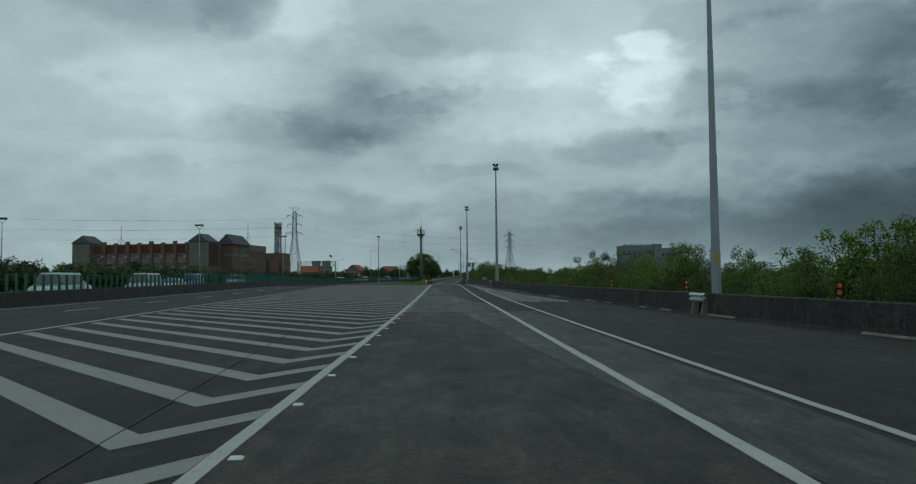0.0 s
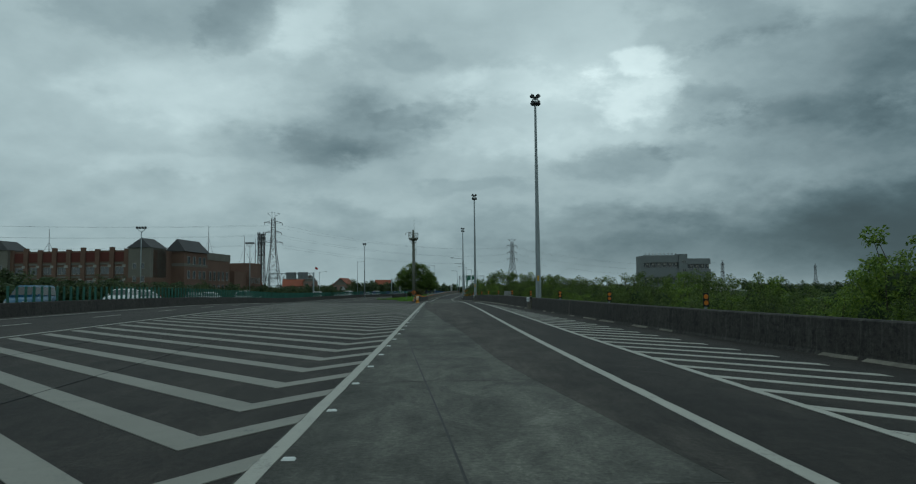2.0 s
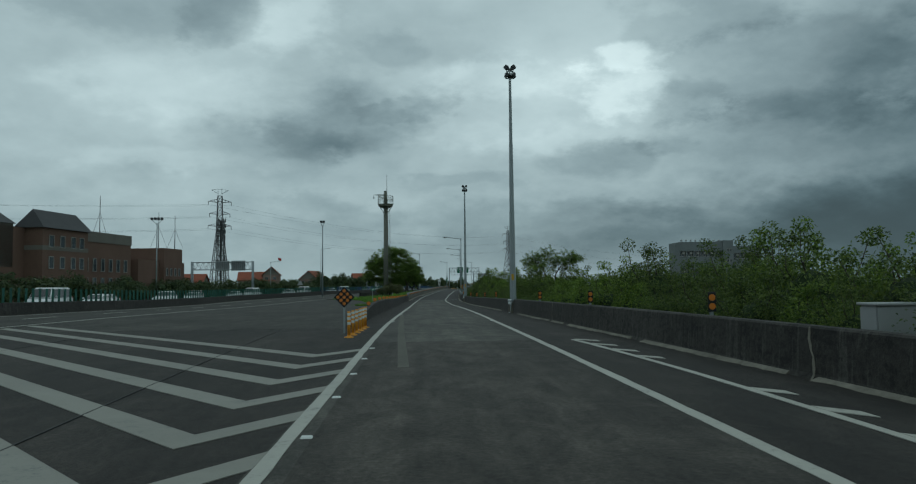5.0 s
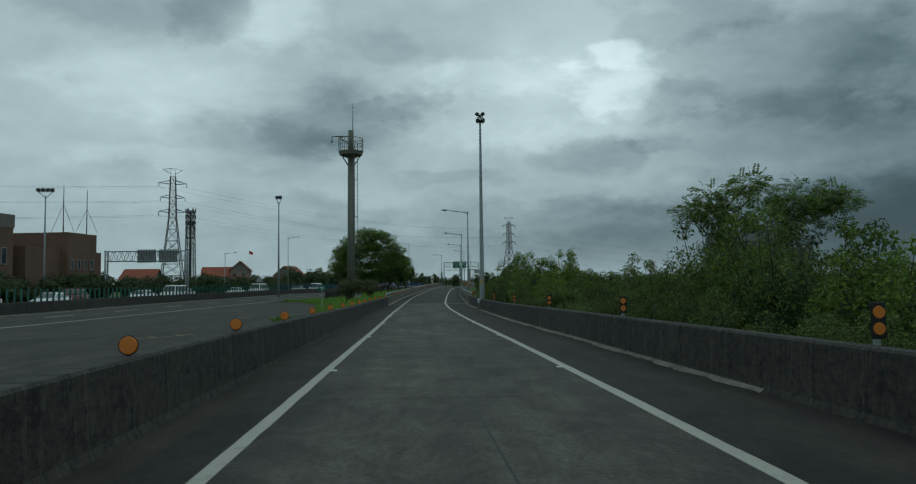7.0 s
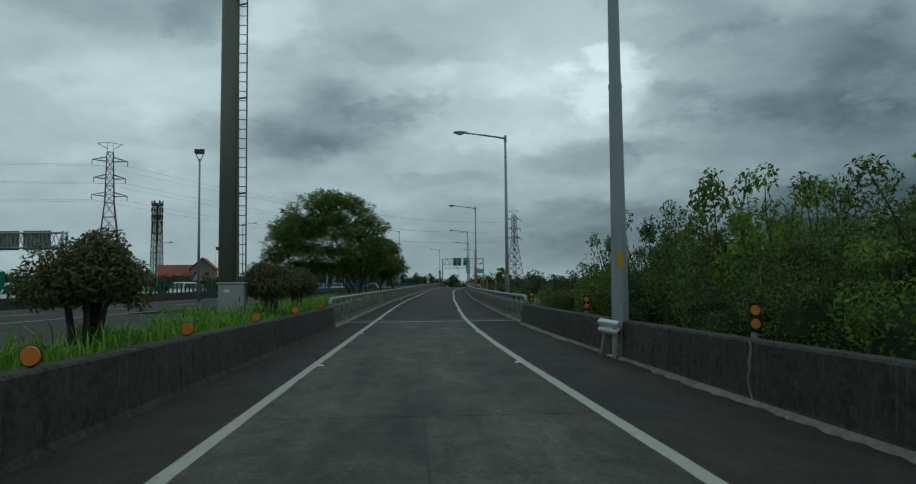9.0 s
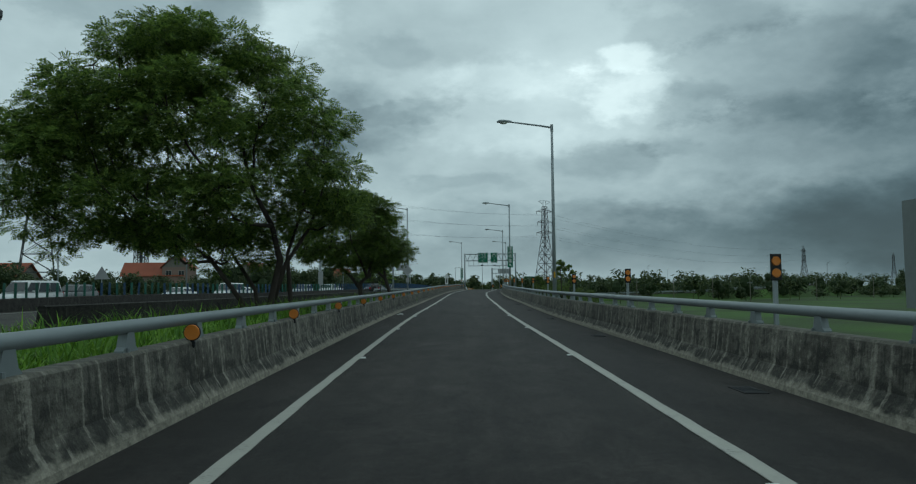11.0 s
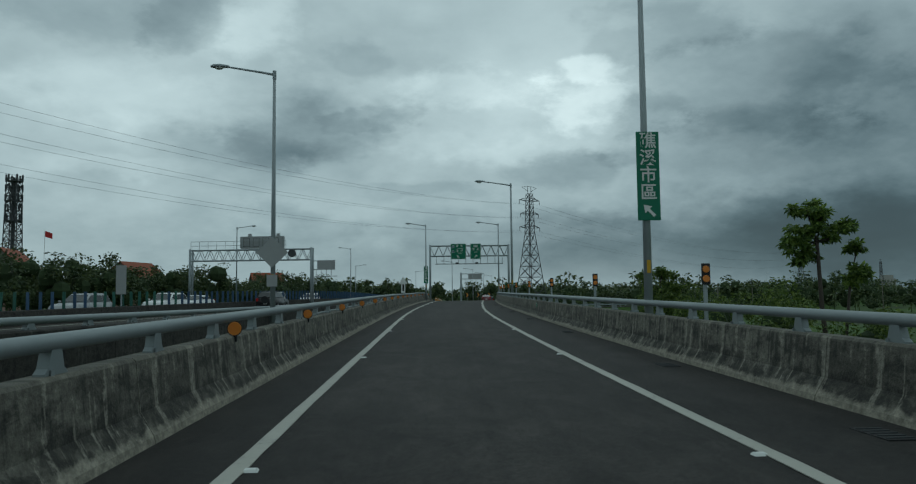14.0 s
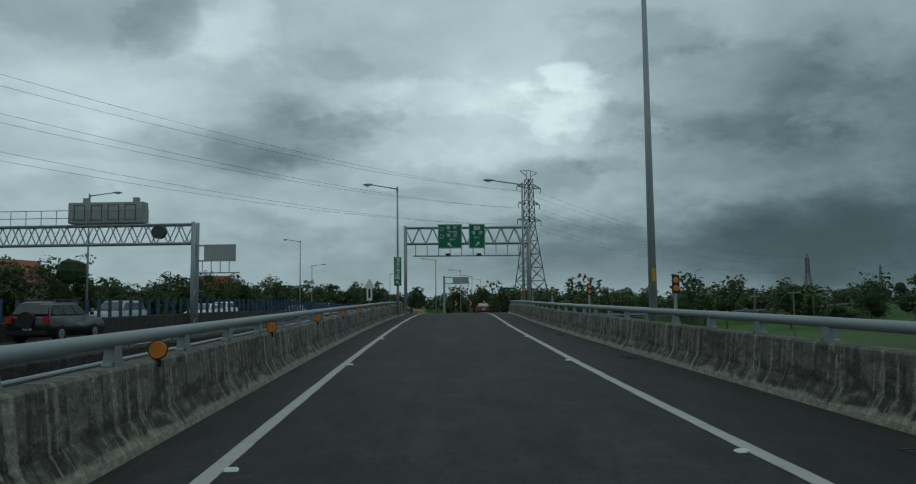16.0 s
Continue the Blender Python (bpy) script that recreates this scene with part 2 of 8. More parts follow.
def mouldy(t, vec, out):
    """Old parapet concrete: broad tone changes, black mould in blots low down, pale runs from the top, a pale toe. x along, y up."""
    sp = nd(t, "ShaderNodeSeparateXYZ")
    t.links.new(vec, sp.inputs[0])
    h = sp.outputs[1]
    broad = noise_at(t, stretched(t, vec, 0.7, 1.3, 1), 1.0, 6, 0.6)
    blot = noise_at(t, stretched(t, vec, 2.6, 4.2, 1), 1.0, 10, 0.68, 0.3)
    small = noise_at(t, stretched(t, vec, 9, 11, 1), 1.0, 8, 0.75)
    run = noise_at(t, stretched(t, vec, 6.5, 0.45, 1), 1.0, 5, 0.6, 0.25)
    o = mix(t, 1.0, out, ramp(t, broad, ((0.34, 0.62), (0.5, 1.0), (0.66, 1.4))), "MULTIPLY")
    # mould gathers where the toe meets the face
    low = ramp(t, h, ((0.08, 0.0), (0.16, 0.09), (0.3, 0.075), (0.45, 0.02), (0.7, 0.0), (0.8, 0.05)))
    m = mth(t, "ADD", mth(t, "ADD", mth(t, "MULTIPLY", blot, 0.72), mth(t, "MULTIPLY", small, 0.28)), low)
    o = mix(t, ramp(t, m, ((0.53, 0.0), (0.57, 0.55), (0.64, 0.92))), o, (0.021, 0.0205, 0.018))
    dark_run = mth(t, "SUBTRACT", 1.0, run)
    o = mix(t, ramp(t, mth(t, "ADD", mth(t, "MULTIPLY", dark_run, 0.7), mth(t, "MULTIPLY", blot, 0.3)), ((0.525, 0.0), (0.575, 0.75))), o, (0.036, 0.036, 0.031))
    o = mix(t, ramp(t, mth(t, "ADD", mth(t, "MULTIPLY", run, 0.75), mth(t, "MULTIPLY", small, 0.25)), ((0.54, 0.0), (0.575, 0.5), (0.66, 0.85))), o, (0.25, 0.235, 0.195))
    toe = mth(t, "ADD", h, mth(t, "ADD", mth(t, "MULTIPLY", mth(t, "SUBTRACT", blot, 0.5), 0.22), mth(t, "MULTIPLY", mth(t, "SUBTRACT", broad, 0.5), 0.16)))
    o = mix(t, ramp(t, toe, ((0.07, 0.9), (0.12, 0.6), (0.16, 0.0))), o, (0.25, 0.23, 0.185))
    rim = mth(t, "ADD", h, mth(t, "MULTIPLY", mth(t, "SUBTRACT", blot, 0.5), 0.1))
    o = mix(t, ramp(t, rim, ((0.74, 0.0), (0.79, 0.45))), o, (0.17, 0.16, 0.135))
    return mix(t, 1.0, o, ramp(t, small, ((0.36, 0.6), (0.5, 1.0), (0.64, 1.5))), "MULTIPLY")


def worn_paint(t, vec, out):
    a = noise_at(t, vec, 3.0, 6, 0.7)
    b = noise_at(t, vec, 26.0, 3, 0.7)
    f = mth(t, "ADD", mth(t, "MULTIPLY", a, 0.6), mth(t, "MULTIPLY", b, 0.4))
    return mix(t, ramp(t, f, ((0.34, 0.9), (0.44, 0.1), (0.6, 0.0))), out, (0.13, 0.135, 0.13))


def foliage(name, color, rand=0.5, trans=0.25):
    m = bpy.data.materials.new(name)
    m.use_nodes = True
    t = m.node_tree
    bsdf = t.nodes["Principled BSDF"]
    geo = nd(t, "ShaderNodeNewGeometry")
    tcn = nd(t, "ShaderNodeTexCoord")
    patch = noise_at(t, tcn.outputs["Object"], 0.8, 3, 0.5)
    k = mth(t, "ADD", mth(t, "ADD", 1 - rand / 2, mth(t, "MULTIPLY", geo.outputs["Random Per Island"], rand)), mth(t, "MULTIPLY", mth(t, "SUBTRACT", patch, 0.5), 0.9))
    oi = nd(t, "ShaderNodeObjectInfo")
    k = mth(t, "MULTIPLY", k, mth(t, "ADD", 0.8, mth(t, "MULTIPLY", oi.outputs["Random"], 0.4)))
    yellow = mix(t, geo.outputs["Random Per Island"], tuple(color), (color[0] * 1.5, color[1] * 1.12, color[2] * 0.8))
    c = nd(t, "ShaderNodeVectorMath", op="SCALE")
    t.links.new(yellow, c.inputs[0])
    t.links.new(k, c.inputs["Scale"])
    t.links.new(c.outputs[0], bsdf.inputs["Base Color"])
    bsdf.inputs["Roughness"].default_value = 0.55
    bsdf.inputs["Specular IOR Level"].default_value = 0.25
    tr = nd(t, "ShaderNodeBsdfTranslucent")
    t.links.new(c.outputs[0], tr.inputs[0])
    mx = nd(t, "ShaderNodeMixShader")
    mx.inputs[0].default_value = trans
    t.links.new(bsdf.outputs[0], mx.inputs[1])
    t.links.new(tr.outputs[0], mx.inputs[2])
    t.links.new(mx.outputs[0], t.nodes["Material Output"].inputs[0])
    return m


def glass(name, color=(0.03, 0.04, 0.045), rough=0.06):
    m = material(name, color, rough, 0.0, 0.1, 2.0, 0.4, 0, spec=0.8)
    return m


ASPHALT = material("asphalt", (0.0395, 0.0347, 0.029), 0.85, 0, 0.25, 9, 0.25, 0.35, 90, coords="UV", extra=drive_wear)
ASPHALT_OLD = material("old_asphalt", (0.0262, 0.0225, 0.0188), 0.85, 0, 0.3, 8, 0.2, 0.35, 80, coords="UV", extra=drive_wear)
ASPHALT_GORE = material("faded_asphalt", (0.036, 0.0332, 0.0272), 0.85, 0, 0.35, 8, 0.2, 0.35, 80, coords="UV", extra=drive_wear)
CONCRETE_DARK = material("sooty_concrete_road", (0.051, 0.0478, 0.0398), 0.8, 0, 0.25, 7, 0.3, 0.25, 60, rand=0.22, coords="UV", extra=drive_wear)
CONCRETE_ROAD = material("concrete_road", (0.0605, 0.0605, 0.0505), 0.8, 0, 0.25, 7, 0.3, 0.25, 60, rand=0.22, coords="UV", extra=drive_wear)
ASPHALT_NEW = material("bridge_asphalt", (0.021, 0.0183, 0.0162), 0.8, 0, 0.25, 11, 0.2, 0.4, 110, coords="UV", extra=drive_wear)
JOINT = material("joint_sealant", (0.02, 0.02, 0.021), 0.7, 0, 0.2, 10, 1, 0.1)
PAINT_OLD = material("old_road_paint", (0.225, 0.218, 0.19), 0.7, 0, 0.2, 10, 0.5, 0.2, 60, extra=worn_paint)
PAINT = material("road_paint", (0.36, 0.352, 0.31), 0.6, 0, 0.12, 12, 0.6, 0.15, 60, extra=worn_paint)
BARRIER_DARK = material("mould_dark_concrete", (0.043, 0.0395, 0.0355), 0.9, 0, 0.35, 6, 0.5, 0.4, 30, rand=0.25, coords="UV", extra=weathered((0.018, 0.0175, 0.0165), (0.085, 0.082, 0.074), 0.55, 0.35))
BARRIER_PALE = material("weathered_concrete", (0.112, 0.106, 0.088), 0.9, 0, 0.3, 6, 0.6, 0.5, 30, rand=0.25, coords="UV", extra=mouldy)
FOOTING = material("pale_footing_concrete", (0.165, 0.153, 0.126), 0.9, 0, 0.7, 8, 0.8, 0.5, 30)
GALV_NEW = material("bright_galvanised_steel", (0.5, 0.53, 0.54), 0.45, 0.2, 0.12, 5, 0.6, 0.05, spec=0.5)
GALV = material("galvanised_steel", (0.25, 0.285, 0.295), 0.55, 0.12, 0.15, 5, 0.6, 0.05, spec=0.5)
RAIL_PAINT = material("grey_rail_paint", (0.205, 0.235, 0.24), 0.5, 0.2, 0.15, 4, 0.5, 0.05, spec=0.4)
STEEL_DARK = material("dark_lattice_steel", (0.06, 0.066, 0.07), 0.6, 0.2, 0.2, 3, 0.3, 0)
TOWER_PAINT = material("grey_tower_paint", (0.135, 0.14, 0.115), 0.6, 0.1, 0.25, 3, 0.3, 0.05)
GREEN_PANEL = material("green_screen_panel", (0.02, 0.10, 0.075), 0.55, 0, 0.2, 5, 0.5, 0.05, rand=0.3)
BLUE_PANEL = material("blue_screen_panel", (0.03, 0.075, 0.14), 0.55, 0, 0.2, 5, 0.5, 0.05, rand=0.3)
SIGN_GREEN = material("green_sign_sheet", (0.0, 0.135, 0.075), 0.5, 0, 0.06, 2, 0.4, 0)
SIGN_WHITE = material("white_sign_sheet", (0.6, 0.62, 0.6), 0.5, 0, 0.05, 3, 0.5, 0)
SIGN_BACK = material("bare_aluminium_sheet", (0.3, 0.31, 0.31), 0.5, 0.4, 0.12, 3, 0.5, 0)
AMBER = material("amber_reflector", (0.56, 0.165, 0.009), 0.35, 0, 0.12, 30, 2, 0.2, 80, spec=0.6)
ORANGE = material("orange_plastic", (0.62, 0.26, 0.03), 0.5, 0, 0.15, 8, 1, 0.05)
BLACK = material("black_plate", (0.012, 0.013, 0.014), 0.5, 0, 0.2, 6, 1, 0)
YELLOW = material("yellow_tag", (0.48, 0.27, 0.02), 0.6, 0, 0.1, 6, 1, 0)
GRASS = foliage("grass_blades", (0.085, 0.21, 0.03), 0.6, 0.3)
GRASS_DARK = foliage("rough_grass", (0.05, 0.11, 0.028), 0.6, 0.3)
LEAF_TREE = foliage("tree_leaves", (0.088, 0.165, 0.045), 1.0, 0.5)
LEAF_HEDGE = foliage("hedge_leaves", (0.07, 0.125, 0.036), 0.9, 0.35)
LEAF_FRESH = foliage("fresh_leaves", (0.095, 0.18, 0.036), 0.8, 0.4)
LEAF_BUSH = foliage("dark_bush_leaves", (0.085, 0.11, 0.055), 0.5, 0.25)
LEAF_FAR = foliage("far_leaves", (0.05, 0.085, 0.04), 0.5, 0.2)
BARK = material("bark", (0.05, 0.041, 0.034), 0.9, 0, 0.35, 9, 1.5, 0.5, 25)
EARTH = material("meadow_ground", (0.045, 0.1, 0.014), 0.95, 0, 0.5, 1.5, 0.05, 0.6, 12,
                 extra=lambda t, v, o: mix(t, ramp(t, noise_at(t, v, 0.03, 5, 0.6), ((0.4, 0.0), (0.62, 1.0))), o, (0.034, 0.052, 0.018)))

# ---- mesh helpers ----


class Shape:
    """Collects vertices and faces of one mesh."""

    def __init__(self):
        self.v, self.f, self.uv = [], [], {}

    def add(self, verts, faces, uv=None):
        n = len(self.v)
        self.v += [tuple(p) for p in verts]
        if uv:
            self.uv.update({n + i: q for i, q in enumerate(uv)})
        self.f += [tuple(n + i for i in f) for f in faces]
        return self

    def box(self, c, s, rz=0.0, bevel=0.0, m=None):
        bm = bmesh.new()
        bmesh.ops.create_cube(bm, size=1, matrix=Matrix.Diagonal((*s, 1)))
        if bevel:
            bmesh.ops.bevel(bm, geom=bm.edges[:], offset=bevel, segments=1 if bevel < 0.02 else 2, affect="EDGES")
        mat = (m or Matrix()) @ Matrix.Translation(c) @ Matrix.Rotation(rz, 4, "Z")
        bm.verts.index_update()
        self.add([mat @ v.co for v in bm.verts], [[v.index for v in f.verts] for f in bm.faces])
        bm.free()
        return self

    def tube(self, p0, p1, r0, r1=None, n=10, caps=True):
        p0, p1 = Vector(p0), Vector(p1)
        r1 = r0 if r1 is None else r1
        d = (p1 - p0).normalized()
        a = d.orthogonal().normalized()
        b = d.cross(a)
        vs = []
        for p, r in ((p0, r0), (p1, r1)):
            vs += [p + (a * math.cos(2 * math.pi * i / n) + b * math.sin(2 * math.pi * i / n)) * r for i in range(n)]
        fs = [(i, (i + 1) % n, n + (i + 1) % n, n + i) for i in range(n)]
        if caps:
            fs += [tuple(range(n))[::-1], tuple(range(n, 2 * n))]
        return self.add(vs, fs)

    def pipe(self, pts, radii, n=8):
        """A bent round bar through points."""
        pts = [Vector(p) for p in pts]
        if isinstance(radii, (int, float)):
            radii = [radii] * len(pts)
        vs, fs = [], []
        a = None
        for i, p in enumerate(pts):
            d = (pts[min(i + 1, len(pts) - 1)] - pts[max(i - 1, 0)]).normalized()
            a = d.orthogonal().normalized() if a is None else (a - d * a.dot(d)).normalized()
            b = d.cross(a)
            vs += [p + (a * math.cos(2 * math.pi * j / n) + b * math.sin(2 * math.pi * j / n)) * radii[i] for j in range(n)]
        for i in range(len(pts) - 1):
            fs += [(i * n + j, i * n + (j + 1) % n, (i + 1) * n + (j + 1) % n, (i + 1) * n + j) for j in range(n)]
        fs += [tuple(range(n))[::-1], tuple(range((len(pts) - 1) * n, len(pts) * n))]
        return self.add(vs, fs)

    def prism(self, poly, z0, z1):
        n = len(poly)
        vs = [(x, y, z0) for x, y in poly] + [(x, y, z1) for x, y in poly]
        return self.add(vs, [tuple(range(n))[::-1], tuple(range(n, 2 * n))] + [(i, (i + 1) % n, n + (i + 1) % n, n + i) for i in range(n)])

    def sweep(self, profile, frames, scale=None):
        """profile: (across, up) points; frames: (origin, across direction) along the way."""
        n = len(profile)
        vs, fs = [], []
        uv = [(o[1], w) for o, ac in frames for u, w in profile]
        for o, ac in frames:
            k = scale(o[1]) if scale else 1.0
            vs += [Vector(o) + Vector(ac) * u + Vector((0, 0, w * k)) for u, w in profile]
        for i in range(len(frames) - 1):
            fs += [(i * n + j, i * n + (j + 1) % n, (i + 1) * n + (j + 1) % n, (i + 1) * n + j) for j in range(n)]
        fs += [tuple(range(n))[::-1], tuple(range((len(frames) - 1) * n, len(frames) * n))]
        return self.add(vs, fs, uv)

    def ball(self, c, r, sx=1.0, sy=1.0, sz=1.0, nu=10, nv=6):
        vs = [(c[0], c[1], c[2] - r * sz)]
        for j in range(1, nv):
            t = math.pi * j / nv
            vs += [(c[0] + r * sx * math.sin(t) * math.cos(2 * math.pi * i / nu), c[1] + r * sy * math.sin(t) * math.sin(2 * math.pi * i / nu), c[2] - r * sz * math.cos(t)) for i in range(nu)]
        vs.append((c[0], c[1], c[2] + r * sz))
        fs = [(0, 1 + (i + 1) % nu, 1 + i) for i in range(nu)]
        for j in range(nv - 2):
            fs += [(1 + j * nu + i, 1 + j * nu + (i + 1) % nu, 1 + (j + 1) * nu + (i + 1) % nu, 1 + (j + 1) * nu + i) for i in range(nu)]
        last = len(vs) - 1
        fs += [(last, 1 + (nv - 2) * nu + i, 1 + (nv - 2) * nu + (i + 1) % nu) for i in range(nu)]
        return self.add(vs, fs)

    def mesh(self, name, mat, smooth=False):
        me = bpy.data.meshes.new(name)
        me.from_pydata(self.v, [], self.f)
        me.materials.append(mat)
        if self.uv:
            at = np.array([self.uv.get(i, (0, 0)) for i in range(len(self.v))], np.float32)
            idx = np.empty(len(me.loops), np.int32)
            me.loops.foreach_get("vertex_index", idx)
            me.uv_layers.new(name="UVMap").data.foreach_set("uv", at[idx].ravel())
        if smooth:
            me.polygons.foreach_set("use_smooth", [True] * len(me.polygons))
        me.update()
        return me


def part(name, shape, mat, parent=None, label="", smooth=False, at=None):
    ob = new(name, shape.mesh(name, mat, smooth) if isinstance(shape, Shape) else shape)
    if parent:
        ob.parent = parent
    if at is not None:
        ob.matrix_basis = at if isinstance(at, Matrix) else Matrix.Translation(at)
    return tagged(ob, label)


def thing(name, at, label, category, group="", rz=0.0):
    ob = new(name)
    ob.matrix_basis = Matrix.Translation(at) @ Matrix.Rotation(radians(rz), 4, "Z")
    return tagged(ob, label, category, group)


def setting(name, shape, mat, label, category, smooth=False):
    return tagged(part(name, shape, mat, None, "", smooth), label, category, "", "structure")


# ---- the lie of the road: y along it, x across ----


def knots(*pairs):
    ys, xs = [p[0] for p in pairs], [p[1] for p in pairs]
    ms = np.gradient(np.array(xs, float), np.array(ys, float))

    def at(y):
        if y <= ys[0]:
            return float(xs[0] + ms[0] * (y - ys[0]))
        if y >= ys[-1]:
            return float(xs[-1] + ms[-1] * (y - ys[-1]))
        i = int(np.searchsorted(ys, y, "right")) - 1
        h = ys[i + 1] - ys[i]
        t = (y - ys[i]) / h
        return float((1 + 2 * t) * (1 - t) ** 2 * xs[i] + t * (1 - t) ** 2 * h * ms[i] + t * t * (3 - 2 * t) * xs[i + 1] + t * t * (t - 1) * h * ms[i + 1])
    return at


road_z = knots((-80, 0), (0, 0), (18, 0.02), (37, 0.08), (56, 0.15), (74, 0.27), (93, 0.4), (112, 0.46), (130, 0.4), (149, 0.26), (168, 0.08), (187, 0.02),
               (206, 0.08), (225, 0.16), (244, 0.26), (263, 0.44), (282, 0.66), (301, 0.87), (330, 1.12), (362, 1.34), (385, 1.15), (420, 0.4), (460, -0.3), (520, -0.6), (700, -0.8))
left_line = knots((-60, -1.75), (10, -1.75), (30, -1.6), (70, -1.52), (100, -1.47), (120, -1.55), (140, -1.4), (155, -1.3), (175, -1.22), (187, -1.05), (200, -0.75),
                  (222, -0.16), (242, 0.66), (260, 1.8), (280, 3.06), (310, 5.12), (330, 6.95), (366, 10.9), (420, 17), (520, 30))
right_line = knots((-60, 2.4), (0, 2.4), (30, 2.48), (60, 2.5), (90, 2.63), (120, 2.66), (137, 2.8), (155, 2.83), (175, 2.82), (187, 2.85), (198, 3.05),
                   (222, 4.14), (242, 5.14), (260, 6.2), (280, 7.35), (308, 9.6), (330, 12.2), (366, 17), (420, 24), (520, 38))
right_base = knots((-60, 13.3), (0, 10.75), (20, 9.5), (34, 8.6), (48, 7.72), (70, 6.5), (85, 5.85), (100, 5.4), (120, 4.85), (137, 4.68), (155, 4.65), (180, 4.75), (198, 5.0),
                   (224, 6.1), (242, 6.95), (260, 8.05), (280, 9.15), (308, 11.45), (320, 12.65), (336, 14.5), (366, 18.6), (420, 26.5))
left_base = knots((119, -2.5), (160, -2.5), (180, -2.45), (198, -1.9), (222, -1.2), (242, -0.4), (260, 0.75), (280, 2.1), (310, 4.25), (331, 6.0), (366, 9.9), (420, 16))
outer_line = knots((-60, 3.9), (60, 4.0), (90, 4.05), (106, 3.9), (116, 3.3))
main_edge = knots((-60, -6), (0, -10), (19, -11.2), (43, -12.8), (70, -13.9), (117, -16), (150, -17), (184, -17.6), (210, -16), (240, -10.6), (274, -3.6), (293, -1.8), (330, 3.0), (356, 7.3), (420, 14.5), (520, 28))
fence_x = knots((-60, -19.5), (0, -21.6), (40, -23.2), (90, -25), (140, -27), (184, -28.3), (215, -28.3), (248, -25), (275, -20.8), (298, -16.6), (325, -11.2), (352, -5.2), (400, 3.5), (520, 22))
far_edge = knots((-60, -35), (0, -36.6), (184, -43), (248, -40), (298, -31.5), (352, -20), (400, -11), (520, 7))


def side(fn, y):
    """The unit vector to the right of a line at y."""
    s = (fn(y + 0.5) - fn(y - 0.5))
    n = math.hypot(1, s)
    return Vector((1 / n, -s / n, 0))


def ys_of(y0, y1, step=3.0):
    n = max(1, round((y1 - y0) / step))
    return [y0 + (y1 - y0) * i / n for i in range(n + 1)]


def main_z(y):
    """The motorway lies a little lower than the ramp where they run side by side."""
    t = min(1.0, max(0.0, (y - 262) / 40))
    return road_z(y) - 0.36 * t * t * (3 - 2 * t)


def ribbon(fa, fb, y0, y1, lift=0.0, thick=0.0, step=3.0, across=1, zf=road_z):
    """A strip of road between two lines."""
    s = Shape()
    yl = ys_of(y0, y1, step)
    n = across + 1
    vs = [(fa(y) + (fb(y) - fa(y)) * j / across, y, zf(y) + lift) for y in yl for j in range(n)]
    uv = [(x - right_line(y), y) for x, y, _ in vs]
    s.add(vs, [(i * n + j, i * n + j + 1, (i + 1) * n + j + 1, (i + 1) * n + j) for i in range(len(yl) - 1) for j in range(across)], uv)
    if thick:
        k = len(yl) - 1
        low = [(x, y, z - thick) for x, y, z in vs]
        o = len(vs)
        fs = [(i * n, (i + 1) * n, o + (i + 1) * n, o + i * n) for i in range(k)] + [(i * n + across, o + i * n + across, o + (i + 1) * n + across, (i + 1) * n + across) for i in range(k)]
        fs += [tuple(range(n)) + tuple(range(o + n - 1, o - 1, -1)), tuple(range(k * n + n - 1, k * n - 1, -1)) + tuple(range(o + k * n, o + k * n + n))]
        s.add(vs + low, fs, uv + uv)
    return s


def shift(fn, d):
    return lambda y: fn(y) + d


# ---- ground ----


def smooth01(t):
    t = min(1.0, max(0.0, t))
    return t * t * (3 - 2 * t)


def ground_z(x, y):
    z = road_z(min(max(y, -80), 700)) - 0.14
    lo = -1.6 if y > 100 else -1.0
    fall = smooth01((x - right_base(min(y, 420)) - 0.9) / (9 if y > 185 else 16)) * smooth01((y + 200) / 150)
    if y > 150:
        lo = -1.0 - 1.9 * smooth01((y - 150) / 60)
    z = z + (lo - z) * fall
    fall = smooth01((far_edge(min(max(y, -60), 520)) - 1.5 - x) / 14)
    z = z + (-1.0 - z) * fall
    if 258 < y < 372:
        a, b = main_edge(y) + 0.5, left_base(y) - 0.5
        if a < x < b:
            z -= 2.2 * smooth01((y - 258) / 14) * min(1, min(x - a, b - x) / 0.5)
    if y > 240 and x < left_base(min(y, 420)) - 0.4:
        z += main_z(min(y, 520)) - road_z(min(y, 520)) - 0.16 * smooth01((y - 240) / 15)
    far = smooth01((abs(y - 150) - 420) / 250)
    return z + (-1.6 - z) * far


gx = [-3500, -1800, -900, -500, -300, -200, -140, -110, -90, -75] + [-62 + 1.5 * i for i in range(67)] + [42, 48, 56, 66, 80, 100, 130, 180, 260, 400, 700, 1500, 3500]
gy = [-900, -400, -200, -120] + [-80 + 4.0 * i for i in range(135)] + [480, 520, 580, 660, 800, 1100, 1700, 2600, 4200]
s = Shape()
s.add([(x, y, ground_z(x, y)) for y in gy for x in gx], [(j * len(gx) + i, j * len(gx) + i + 1, (j + 1) * len(gx) + i + 1, (j + 1) * len(gx) + i) for j in range(len(gy) - 1) for i in range(len(gx) - 1)])
setting("ground", s, EARTH, "grassy earth beside and below the road, green meadow", "ground", True)

